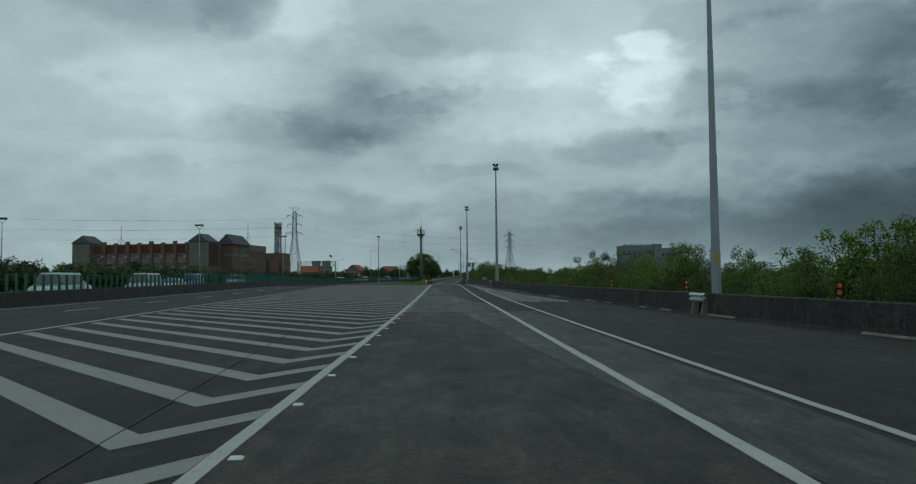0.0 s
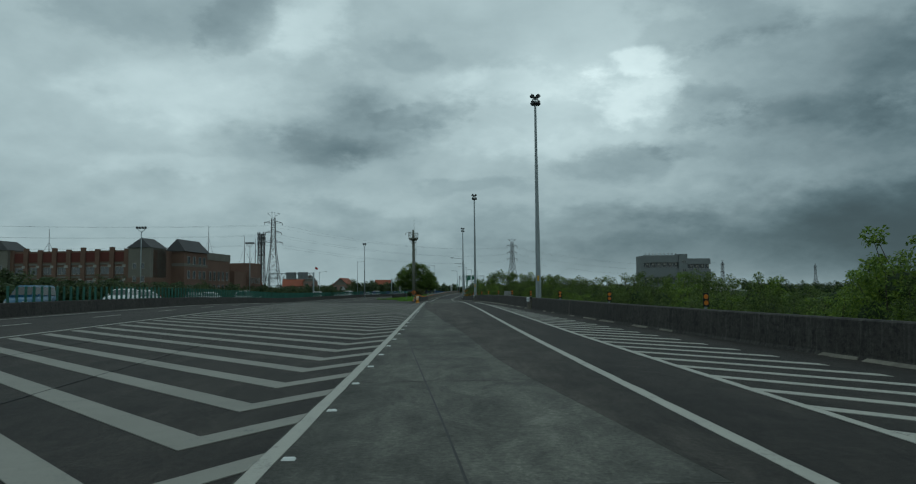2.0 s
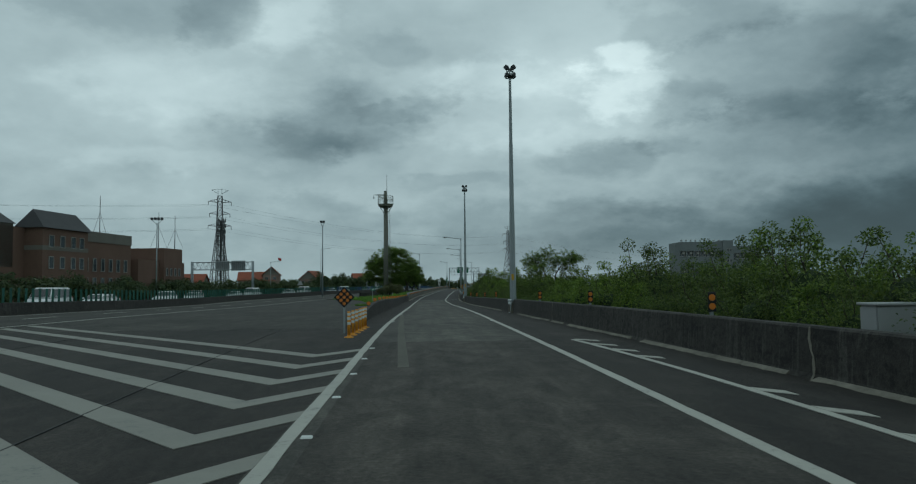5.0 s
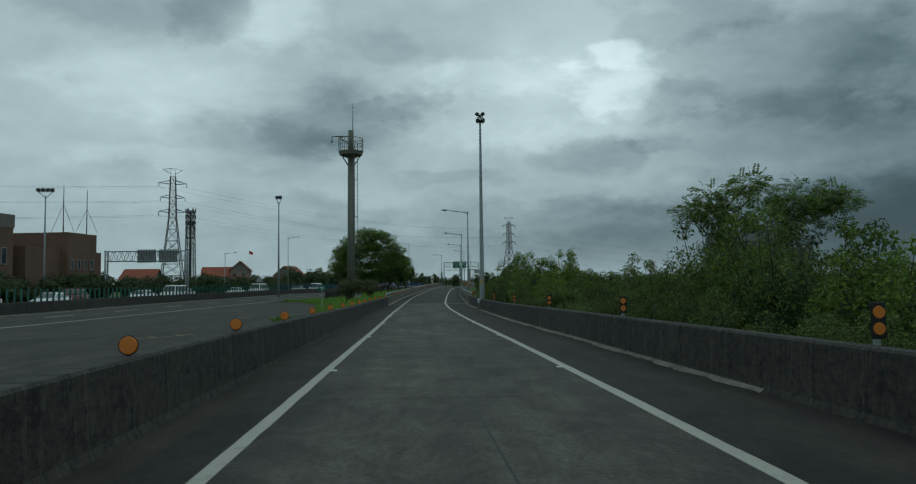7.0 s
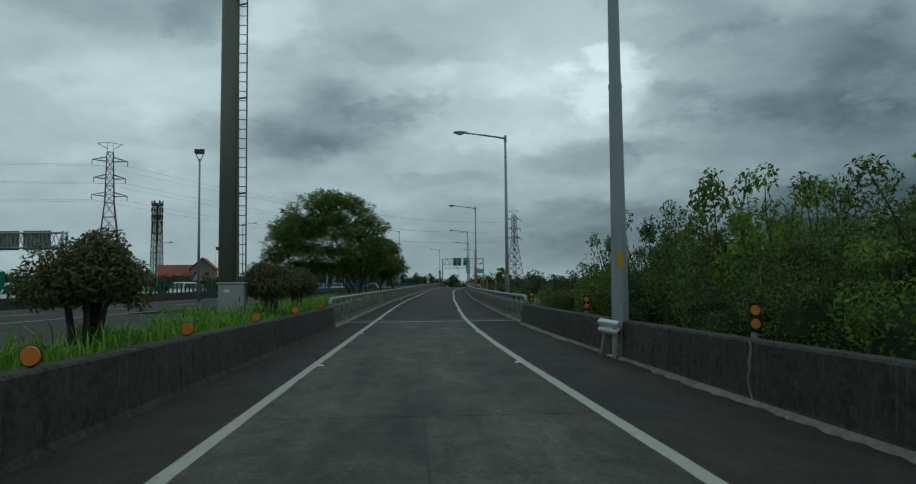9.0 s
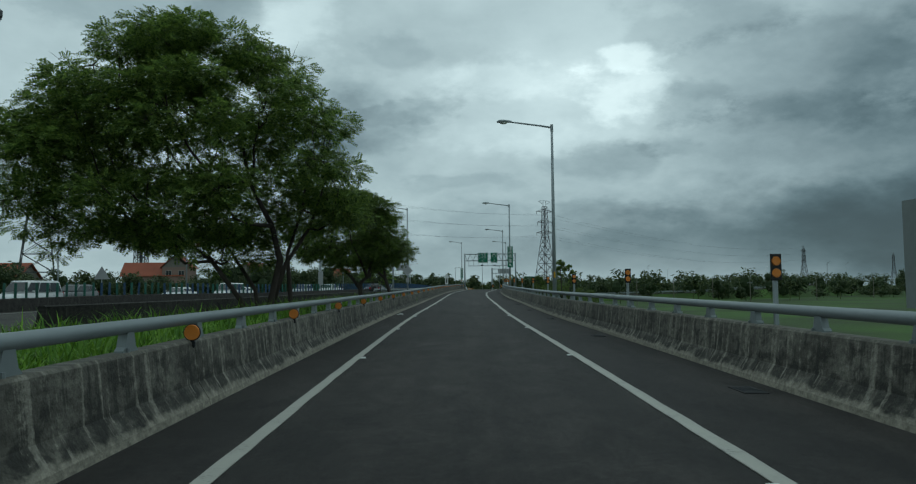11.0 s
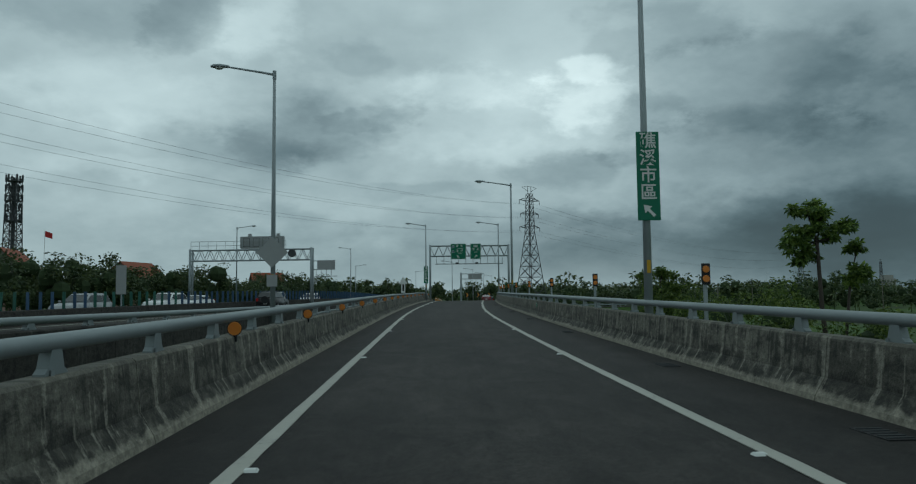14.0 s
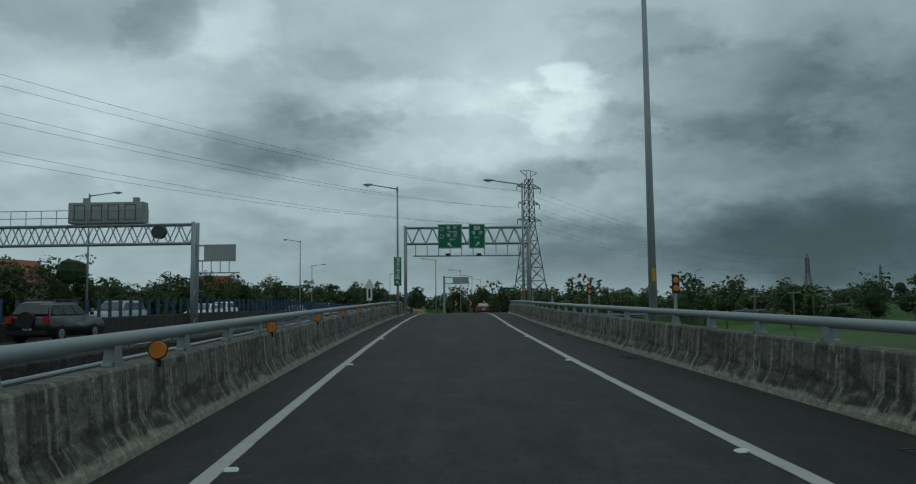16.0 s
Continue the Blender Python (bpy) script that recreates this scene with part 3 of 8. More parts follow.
# the island beside the ramp: earth banked up against the barrier
island_left = knots((150, -3.4), (161, -3.5), (165, -4.6), (170, -5.3), (174, -5.7), (180, -6.4), (189, -7.5), (200, -8.6), (212, -9.4), (225, -8.6), (240, -7.0), (255, -4.2), (268, -1.8))


def island_z(x, y):
    z = ground_z(x, y)
    if 158 < y < 268:
        rise = 0.66 * smooth01((y - 159) / 7) * (1 - 0.22 * smooth01((y - 192) / 8)) * (1 - smooth01((y - 254) / 12)) * smooth01((x - island_left(y)) / max(0.4, 0.7 * (left_base(y) - island_left(y))))
        z = max(z, road_z(y) - 0.02 + rise * (1 + 0.08 * math.sin(1.7 * y + 2.3 * x)))
    return z


isl = Shape()
rows_ = ys_of(158.2, 266, 0.8)
cols_ = [(min(island_left(y), left_base(y) - 0.8), left_base(y) - (0.36 if y < 195.4 else 0.43)) for y in rows_]
isl.add([(a + (c - a) * j / 10, y, island_z(a + (c - a) * j / 10, y) + 0.004) for y, (a, c) in zip(rows_, cols_) for j in range(11)],
        [(i * 11 + j, i * 11 + j + 1, i * 11 + j + 12, i * 11 + j + 11) for i in range(len(rows_) - 1) for j in range(10)])
setting("island", isl, EARTH, "grassy earth banked up behind the ramp barrier", "ground", True)

# ---- carriageways ----
setting("road", ribbon(far_edge, lambda y: right_base(y) + 0.4, -70, 119, 0.0, 0.1, 3, 8), ASPHALT_OLD, "wide old grey asphalt carriageway with worn wheel tracks", "road")
setting("main_road", ribbon(far_edge, main_edge, 119, 520, 0.0, 0.1, 3, 4, main_z), ASPHALT_GORE, "grey asphalt motorway carriageway that bends away", "road")
gore_right = knots((119, -2.6), (161, -2.75), (165, -4.6), (170, -5.3), (174, -5.7), (180, -6.4), (189, -7.5), (200, -8.8), (212, -12), (220, -14))
setting("paved_gore", ribbon(main_edge, lambda y: min(gore_right(y), left_base(y) - 0.15), 119, 212, 0.002, 0.1, 2, 2), ASPHALT_GORE, "stained dark asphalt between ramp and motorway", "road")
setting("ramp", ribbon(lambda y: left_base(y) - 0.1, lambda y: right_base(y) + 0.1, 119, 199, 0.0, 0.1, 2, 4), ASPHALT_OLD, "dark worn ramp lane and shoulders", "road")
setting("bridge_deck", ribbon(lambda y: left_base(y) - 0.4, lambda y: right_base(y) + 0.4, 199, 420, 0.0, 0.35, 2, 4), ASPHALT_NEW, "smooth dark asphalt on the bridge ramp", "road")

# concrete lane slabs with open joints, and the asphalt laid over them
lane = tagged(new("concrete_lane"), "old concrete lane slabs with dark open joints", "road", "", "structure")
seam = knots((-60, 4.2), (4, 2.6), (7.6, 2.32), (10.9, 2.06), (17.6, 1.57), (24, 1.2), (30, 0.72), (35, 0.4), (42, 0.04), (51.4, -0.57), (62, -1.26), (68, -1.66))
seam_mid = knots((64, 0.3), (70, 0.08), (78, -0.29), (83, -0.63), (91, -1.04), (99, -1.38))
seam_far = knots((95, 1.75), (116.8, 1.18), (125.9, 0.95), (136, 0.87), (144, 0.79), (163, 0.75), (182, 0.84), (200, 1.1))


def seam_at(y):
    return seam if y < 66 else seam_mid if y < 97 else seam_far


cuts = [30 + 6.1 * i for i in range(28)] + [199]
for a, c in zip(cuts, cuts[1:]):
    sm = seam_at(a)
    for fa, fb in ((shift(left_line, -0.1), shift(sm, -0.012)), (shift(sm, 0.012), shift(right_line, 0.1))):
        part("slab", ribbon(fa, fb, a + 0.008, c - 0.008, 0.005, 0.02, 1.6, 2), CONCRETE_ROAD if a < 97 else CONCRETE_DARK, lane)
for a, c in ((-60, -40), (-40, -20), (-20, 0), (0, 12), (12, 24), (24, 30)):
    part("slab", ribbon(shift(seam, 0.012), lambda y: outer_line(y) - 0.2, a + 0.008, c - 0.008, 0.004, 0.02, 1.6, 2), CONCRETE_ROAD, lane)
for a, c in ((30, 66.5), (67, 97), (97.2, 199)):
    sm = seam_at(a)
    setting("joint_seal", ribbon(shift(sm, -0.013), shift(sm, 0.013), a, c, 0.0035, 0.01, 2.0, 1), JOINT, "dark sealed joint along the concrete lane", "joint")
setting("asphalt_overlay", ribbon(shift(left_line, -0.05), seam, -60, 30, 0.0045, 0.01, 1.0, 2), ASPHALT, "dark worn asphalt patch that ends in a straight edge", "road")
setting("asphalt_overlay", ribbon(knots((38, 2.3), (46, 1.5), (51, 1.05), (57, 0.8), (65.5, 0.4), (70, 0.1), (78, -0.27), (83, -0.6), (91, -1.02), (112, -1.4)), shift(right_line, 0.1), 38, 112, 0.0065, 0.01, 1.0, 2), ASPHALT, "thin dark asphalt film over the slabs", "road")
setting("expansion_joint", ribbon(lambda y: left_base(y) - 0.05, lambda y: right_base(y) + 0.05, 199.0, 199.22, 0.012, 0.03, 0.2, 2), RAIL_PAINT, "steel bridge joint across the lane", "joint")
setting("joint_apron", ribbon(lambda y: left_base(y) - 0.05, lambda y: right_base(y) + 0.05, 199.22, 201.0, 0.006, 0.02, 0.6, 2), JOINT, "dark seal beside the bridge joint", "joint")

# older lane joints run on under the hatching
gore_seam = knots((-20, -1.2), (5.5, -2.84), (9.4, -3.15), (14.4, -3.55), (26.8, -4.26), (38, -5.05), (60, -6.5), (100, -9.1), (118, -10.3))
gore_seam_near = knots((68, -1.75), (70.7, -2.1), (77.8, -2.54), (95, -3.6), (118, -4.9))
for fn, a, c in ((gore_seam, -18, 116), (gore_seam_near, 68.5, 118), (shift(gore_seam, -3.6), 20, 112)):
    setting("joint_seal", ribbon(shift(fn, -0.009), shift(fn, 0.009), a, c, 0.0115, 0.01, 2.0, 1), JOINT, "dark sealed joint through the hatched asphalt", "joint")

GROUND_OFF = material("ground_off_line", (0.088, 0.083, 0.069), 0.85, 0, 0.4, 7, 0.8, 0.3, 70)
ghost = knots((104, -0.5), (111, -0.72), (117.4, -0.92), (122.4, -1.05), (129.7, -1.22), (134, -1.33))
setting("ground_off_line", ribbon(shift(ghost, -0.1), shift(ghost, 0.1), 106, 133, 0.0085, 0.008, 1.0, 1), GROUND_OFF, "pale strip where an older line was ground off", "road marking")

# ---- painted lines ----


rng_line = random.Random(17)


def stripe(name, fn, w, y0, y1, label, lift=0.012, zf=road_z):
    """A painted line with slightly uneven edges."""
    def edge(sg):
        return lambda y: fn(y) + sg * w / 2 + rng_line.uniform(-0.005, 0.005)
    return setting(name, ribbon(edge(-1), edge(1), y0, y1, lift, 0.008, 0.5, 1, zf), PAINT, label, "road marking")


stripe("edge_line", left_line, 0.15, -40, 118, "thick worn white line along the hatched area")
stripe("edge_line", left_line, 0.15, 118, 420, "white edge line along the ramp")
stripe("edge_line", right_line, 0.155, -40, 420, "white edge line along the ramp")
stripe("shoulder_line", outer_line, 0.125, -40, 112, "white line beside the shoulder")
stripe("gore_line", shift(main_edge, -0.3), 0.15, -40, 520, "thin white line along the motorway edge", zf=main_z)
stripe("median_line", shift(fence_x, 1.6), 0.15, -40, 520, "white line along the median wall", zf=main_z)

chevrons = tagged(new("chevron_marking"), "white chevron hatching on dark asphalt", "road marking", "", "structure")
tip_x = knots((-10, -2.8), (6, -2.74), (18, -2.52), (35, -2.38), (53, -2.48), (72, -2.4), (110, -2.4))
for i in range(59):
    n = i - 9
    y0 = 6.3 + 2.075 * n if n < 13 else 33.15 + 2.083 * (n - 13)
    tip = tip_x(y0)
    le = main_edge(y0 + 11) + 0.1
    rise = 1.17
    s = Shape()
    th = 0.62
    pts = [(left_line(y0) - 0.08, y0 + 1.3), (tip, y0), (le, y0 + (tip - le) * rise)]
    for k in range(2):
        (xa, ya), (xb, yb) = pts[k], pts[k + 1]
        n = 1 if k == 0 else 8
        for j in range(n):
            q = [(xa + (xb - xa) * j / n, ya + (yb - ya) * j / n), (xa + (xb - xa) * (j + 1) / n, ya + (yb - ya) * (j + 1) / n)]
            vs = [(q[0][0], q[0][1], road_z(q[0][1]) + 0.009), (q[0][0], q[0][1] + th, road_z(q[0][1] + th) + 0.009),
                  (q[1][0], q[1][1] + th, road_z(q[1][1] + th) + 0.009), (q[1][0], q[1][1], road_z(q[1][1]) + 0.009)]
            low = [(x, y, z - 0.008) for x, y, z in vs]
            s.add(vs + low, [(0, 1, 2, 3), (0, 4, 5, 1), (2, 6, 7, 3), (1, 5, 6, 2), (3, 7, 4, 0)])
    if y0 < 110:
        part("chevron", s, PAINT_OLD, chevrons)

hatch = tagged(new("hatch_marking"), "slanting white hatch bars on the shoulder", "road marking", "", "structure")
for i in range(46):
    y0 = 42.05 + 1.553 * i
    xa, xb = outer_line(y0) + 0.08, min(right_base(y0 - 2) - 1.0, 5.35 + 1.5 * i)
    if xb < xa + 0.3:
        continue
    s = Shape()
    yb = y0 - (xb - xa) * 1.28
    vs = [(xa, y0, 0), (xb, yb, 0), (xb, yb + 0.36, 0), (xa, y0 + 0.36, 0)]
    vs = [(x, y, road_z(y) + 0.009) for x, y, _ in vs]
    s.add(vs + [(x, y, z - 0.008) for x, y, z in vs], [(0, 1, 2, 3), (0, 4, 5, 1), (1, 5, 6, 2), (2, 6, 7, 3), (3, 7, 4, 0)])
    part("hatch_bar", s, PAINT, hatch)

for j in range(40):
    y0 = -20 + j * 11
    if y0 < 430:
        f = lambda y: (main_edge(y) + fence_x(y)) / 2 + 0.4
        setting("lane_dash", ribbon(shift(f, -0.07), shift(f, 0.07), y0, y0 + 4, 0.009, 0.008, 2, 1, main_z), PAINT, "white lane dash on the motorway", "road marking")

# ---- barriers ----
PLAIN = ((0, 0), (0.05, 0.10), (0.09, 0.74), (0.12, 0.77), (0.33, 0.77), (0.36, 0.74), (0.38, 0))
JERSEY = ((0, 0), (0.02, 0.09), (0.15, 0.30), (0.20, 0.77), (0.23, 0.80), (0.42, 0.80), (0.45, 0.77), (0.45, -0.5))


def barrier(name, fn, sgn, y0, y1, profile, mat, label, length=6.0, gaps=(), drop=0.02, zf=road_z, rise=None):
    """A concrete wall in sections; sgn +1: it stands to the right of the line."""
    b = tagged(new(name), label, "concrete barrier", "", "structure")
    y = y0
    while y < y1 - 0.3:
        ye = min(y + length, y1)
        for g in gaps:
            if y < g[0] < ye:
                ye = g[0]
            if g[0] <= y < g[1]:
                y, ye = g[1], g[1] + length
        s = Shape()
        fr = []
        for q in ys_of(y + 0.008, ye - 0.008, 1.5):
            fr.append(((fn(q), q, zf(q) - drop), side(fn, q) * sgn))
        s.sweep(profile if sgn > 0 else profile[::-1], fr, rise)
        part("wall_section", s, mat, b)
        y = ye
    return b


POLES = ((26.4, 14.0), (85.9, 14.0), (134.9, 13.8), (183.2, 13.9))
POLE_X = {26.4: 9.74, 85.9: 6.45, 134.9: 4.83, 183.2: 4.98}
GAPS = [(y - 0.55, y + 0.55) for y, _ in POLES]
barrier("barrier_right", right_base, 1, -60, 197, PLAIN, BARRIER_DARK, "mould-blackened concrete barrier along the shoulder", 7.4, GAPS)
nose = knots((119.2, 0.15), (122, 0.35), (125, 0.55), (129, 0.81), (133, 0.95), (138, 1.0), (150, 1.0), (165, 1.0), (196, 1.0))
barrier("barrier_left", left_base, -1, 119.5, 195.5, PLAIN, BARRIER_DARK, "mould-blackened low concrete barrier of the ramp", 7.4, rise=nose)
barrier("parapet_right", right_base, 1, 197.05, 366, JERSEY, BARRIER_PALE, "stained pale concrete bridge parapet with drip marks", 5.0)
barrier("parapet_left", left_base, -1, 195.55, 362, JERSEY, BARRIER_PALE, "stained pale concrete bridge parapet with drip marks", 5.0)
barrier("median_wall", fence_x, -1, -60, 520, ((0, 0), (0.1, 0.8), (0.14, 0.84), (0.45, 0.84), (0.5, 0.8), (0.6, 0)), BARRIER_DARK, "dark concrete median wall below the screen", 12.0, zf=main_z)
barrier("motorway_barrier", shift(main_edge, 0.4), 1, 232, 356, ((0, 0), (0.12, 0.85), (0.15, 0.88), (0.36, 0.88), (0.4, 0.85), (0.42, -1.2)), BARRIER_DARK, "dark concrete barrier at the motorway edge", 6.0, zf=main_z)


# ---- pipe rails on the parapets ----


def pipe_rail(name, fn, sgn, y0, y1, off, top, label, rail_r=0.07, posts=2.05, bend=True, zf=road_z):
    r = tagged(new(name), label, "guard rail", "", "structure")
    pts = []
    for q in ys_of(y0, y1, 2.0):
        d = side(fn, q) * sgn
        pts.append(Vector((fn(q), q, zf(q) + 1.02)) + d * off)
    if bend:
        d = side(fn, y0) * sgn
        b = Vector((fn(y0), y0, zf(y0))) + d * off
        pts = [b + Vector((0, -0.42, top)), b + Vector((0, -0.40, 0.86)), b + Vector((0, -0.27, 0.98)), b + Vector((0, 0.05, 1.02))] + pts[1:]
    part("rail", Shape().pipe(pts, rail_r, 12), RAIL_PAINT, r, "", True)
    post = Shape()
    prof = [(-0.17, 0), (0.17, 0), (0.17, 0.025), (0.12, 0.06), (0.075, 0.2), (-0.075, 0.2), (-0.12, 0.06), (-0.17, 0.025)]
    post.add([(-0.045, u, w) for u, w in prof] + [(0.045, u, w) for u, w in prof], [tuple(range(8))[::-1], tuple(range(8, 16))] + [(i, (i + 1) % 8, 8 + (i + 1) % 8, 8 + i) for i in range(8)])
    post.tube((-0.06, 0.1, 0.01), (-0.06, 0.1, 0.05), 0.018, n=6).tube((0.06, -0.1, 0.01), (0.06, -0.1, 0.05), 0.018, n=6)
    me = post.mesh("rail_post", RAIL_PAINT)
    y = y0 + 0.9
    while y < y1:
        d = side(fn, y) * sgn
        p = Vector((fn(y), y, zf(y) + top - 0.02)) + d * off
        part("rail_post", me, None, r, "", at=Matrix.Translation(p) @ Matrix.Rotation(math.atan2(d.y * sgn, d.x * sgn), 4, "Z"))
        y += posts
    return r


pipe_rail("pipe_rail_right", right_base, 1, 198.2, 366, 0.32, 0.79, "grey-painted steel pipe rail on cast posts")
pipe_rail("pipe_rail_left", left_base, -1, 196.6, 362, 0.32, 0.79, "grey-painted steel pipe rail on cast posts")
pipe_rail("pipe_rail_motorway", shift(main_edge, 0.4), 1, 272, 356, 0.28, 0.87, "grey-painted steel pipe rail on cast posts", zf=main_z)

# ---- screen slats on the median wall ----
screen = tagged(new("antiglare_screen"), "row of upright green and blue glare slats", "fence", "", "structure")
slat = Shape()
slat.box((0, 0, 0.5), (0.05, 0.21, 0.94), bevel=0.012)
slat.box((0, 0, 0.02), (0.12, 0.16, 0.03))
slat_green, slat_blue = slat.mesh("slat", GREEN_PANEL), slat.mesh("slat", BLUE_PANEL)
rest = Shape()
rng = random.Random(4)
y = 20.0
while y < 520:
    m = Matrix.Translation((fence_x(y) - 0.3, y, main_z(y) + 0.81)) @ Matrix.Rotation(radians(68 + rng.uniform(-5, 5)), 4, "Z") @ Matrix.Rotation(radians(rng.uniform(-2, 2)), 4, "X")
    blue = y > 330 or (y > 262 and rng.random() < 0.45)
    if y < 322:
        part("slat", slat_blue if blue else slat_green, None, screen, at=m)
    else:
        rest.add([m @ Vector(v) for v in slat.v], slat.f)
    y += 1.02
tagged(part("slat_row", rest, BLUE_PANEL, screen), "", "", "", "stuff")

# ---- poles, lamps ----


def flood_pole(at, h, label):
    p = thing("floodlight_pole", at, label, "floodlight pole", "floodlight poles")
    part("base_plate", Shape().box((0, 0, 0.02), (0.5, 0.5, 0.04), bevel=0.01), GALV, p)
    s = Shape()
    z, r = 0.0, 0.185
    for z1, r1 in ((2.1, 0.172), (5.6, 0.138), (9.4, 0.105), (h - 0.5, 0.07)):
        s.tube((0, 0, z), (0, 0, z1), r, r1, 8)
        s.tube((0, 0, z1 - 0.04), (0, 0, z1 + 0.06), r1 + 0.008, r1 + 0.008, 8)
        z, r = z1, r1 - 0.008
    part("mast", s, GALV, p)
    part("service_hatch", Shape().box((0, -0.172, 1.25), (0.11, 0.02, 0.28), bevel=0.006), GALV, p)
    part("tag_plate", Shape().box((-0.03, -0.176, 2.0), (0.13, 0.006, 0.34)), YELLOW, p, "yellow number tag")
    bar = Shape().tube((-0.26, 0, h - 0.55), (0.26, 0, h - 0.55), 0.035, n=8).tube((-0.2, 0, h - 0.15), (0.2, 0, h - 0.15), 0.035, n=8).tube((0, 0, h - 0.6), (0, 0, h), 0.04, n=8)
    part("crossbar", bar, GALV, p)
    for x, z, a in ((-0.2, h - 0.42, 65), (0.22, h - 0.42, -55), (0.02, h - 0.45, 170), (0.12, h + 0.02, 100), (-0.12, h + 0.02, 250)):
        m = Matrix.Translation((x, 0, z)) @ Matrix.Rotation(radians(a), 4, "Z") @ Matrix.Rotation(radians(-40), 4, "X")
        lamp = part("floodlight", Shape().box((0, -0.1, 0), (0.3, 0.2, 0.26), bevel=0.03).box((0, 0.05, 0), (0.2, 0.12, 0.16), bevel=0.02), STEEL_DARK, p, at=m)
        part("lens", Shape().box((0, -0.205, 0), (0.25, 0.012, 0.21)), SIGN_WHITE, lamp)
    return p


for y, h in POLES:
    flood_pole((POLE_X[y], y, road_z(y) - 0.02), h, "tall tapered galvanised floodlight pole behind the barrier gap")


def wbeam(y):
    """A short steel rail that bridges the barrier gap in front of a pole."""
    g = thing("guard_rail_piece", (right_base(y), y, road_z(y)), "short galvanised W-beam rail on two concrete stubs", "guard rail", "guard rail pieces")
    prof = [(0, 0), (0.06, 0.05), (0.06, 0.09), (0, 0.13), (0, 0.17), (0.06, 0.21), (0.06, 0.25), (0, 0.3)]
    s = Shape()
    vs = [(-u - 0.03, -0.75, w + 0.45) for u, w in prof] + [(-u - 0.03, 0.75, w + 0.45) for u, w in prof]
    vs += [(x + 0.012, yy, z) for x, yy, z in vs]
    s.add(vs, [(i, i + 1, 9 + i, 8 + i) for i in range(7)] + [(16 + i, 24 + i, 25 + i, 17 + i) for i in range(7)] + [(0, 8, 24, 16), (7, 23, 31, 15)])
    part("beam", s, GALV_NEW, g, "", False)
    for q in (-0.52, 0.52):
        part("stub", Shape().add([(-0.1, q - 0.1, 0), (0.12, q - 0.1, 0), (0.2, q - 0.08, 0.6), (0.02, q - 0.08, 0.6), (-0.1, q + 0.1, 0), (0.12, q + 0.1, 0), (0.2, q + 0.08, 0.6), (0.02, q + 0.08, 0.6)],
                                 [(0, 1, 2, 3), (7, 6, 5, 4), (0, 4, 5, 1), (1, 5, 6, 2), (2, 6, 7, 3), (3, 7, 4, 0)]), FOOTING, g, "pale chipped concrete stub")
        part("bolt", Shape().tube((-0.05, q, 0.6), (-0.11, q, 0.6), 0.02, n=6), GALV, g)
    return g


for y, _ in POLES:
    wbeam(y)


def street_lamp(at, h=9.3, reach=2.5, rz=0.0, label="slender grey steel street lamp with one arm", tag=True):
    p = thing("street_lamp", at, label, "street lamp", "street lamps along the road", rz)
    part("base_plate", Shape().box((0, 0, 0.02), (0.38, 0.38, 0.04), bevel=0.01), GALV, p)
    part("pole", Shape().tube((0, 0, 0), (0, 0, h), 0.105, 0.055, 12), GALV, p, "", True)
    part("arm", Shape().pipe([(0, 0, h - 0.12), (-0.5, 0, h - 0.03), (-reach + 0.5, 0, h + 0.16)], [0.05, 0.045, 0.035], 8), GALV, p, "", True)
    part("bracket", Shape().tube((0, 0, h - 0.3), (0, 0, h + 0.04), 0.075, n=10), GALV, p)
    head = Shape()
    vs, n = [], 10
    for u, w, hh in ((0, 0.05, 0.05), (0.12, 0.09, 0.08), (0.35, 0.15, 0.11), (0.6, 0.14, 0.10), (0.72, 0.06, 0.05)):
        vs += [(-reach + 0.55 - u, math.cos(2 * math.pi * i / n) * w, h + 0.17 + max(-0.03, math.sin(2 * math.pi * i / n) * hh)) for i in range(n)]
    head.add(vs, [(j * n + i, j * n + (i + 1) % n, (j + 1) * n + (i + 1) % n, (j + 1) * n + i) for j in range(4) for i in range(n)] + [tuple(range(n))[::-1], tuple(range(40, 50))])
    hd = part("lamp_head", head, GALV, p, "", True)
    part("lens", Shape().ball((-reach + 0.15, 0, h + 0.14), 0.13, 1.5, 0.9, 0.7), SIGN_WHITE, hd, "pale glass bowl", True)
    if tag:
        part("tag_plate", Shape().box((-0.01, -0.105, 1.9), (0.09, 0.006, 0.3)), YELLOW, p, "yellow number tag")
    return p


def ground_level(x, y):
    return max(ground_z(x, y), -3.2)


RIGHT_LAMPS = (206.0, 242.2, 280.1, 317.8, 351)
for y in RIGHT_LAMPS:
    x = right_base(y) + 0.4
    street_lamp((x, y, road_z(y) - 0.05), 9.15)
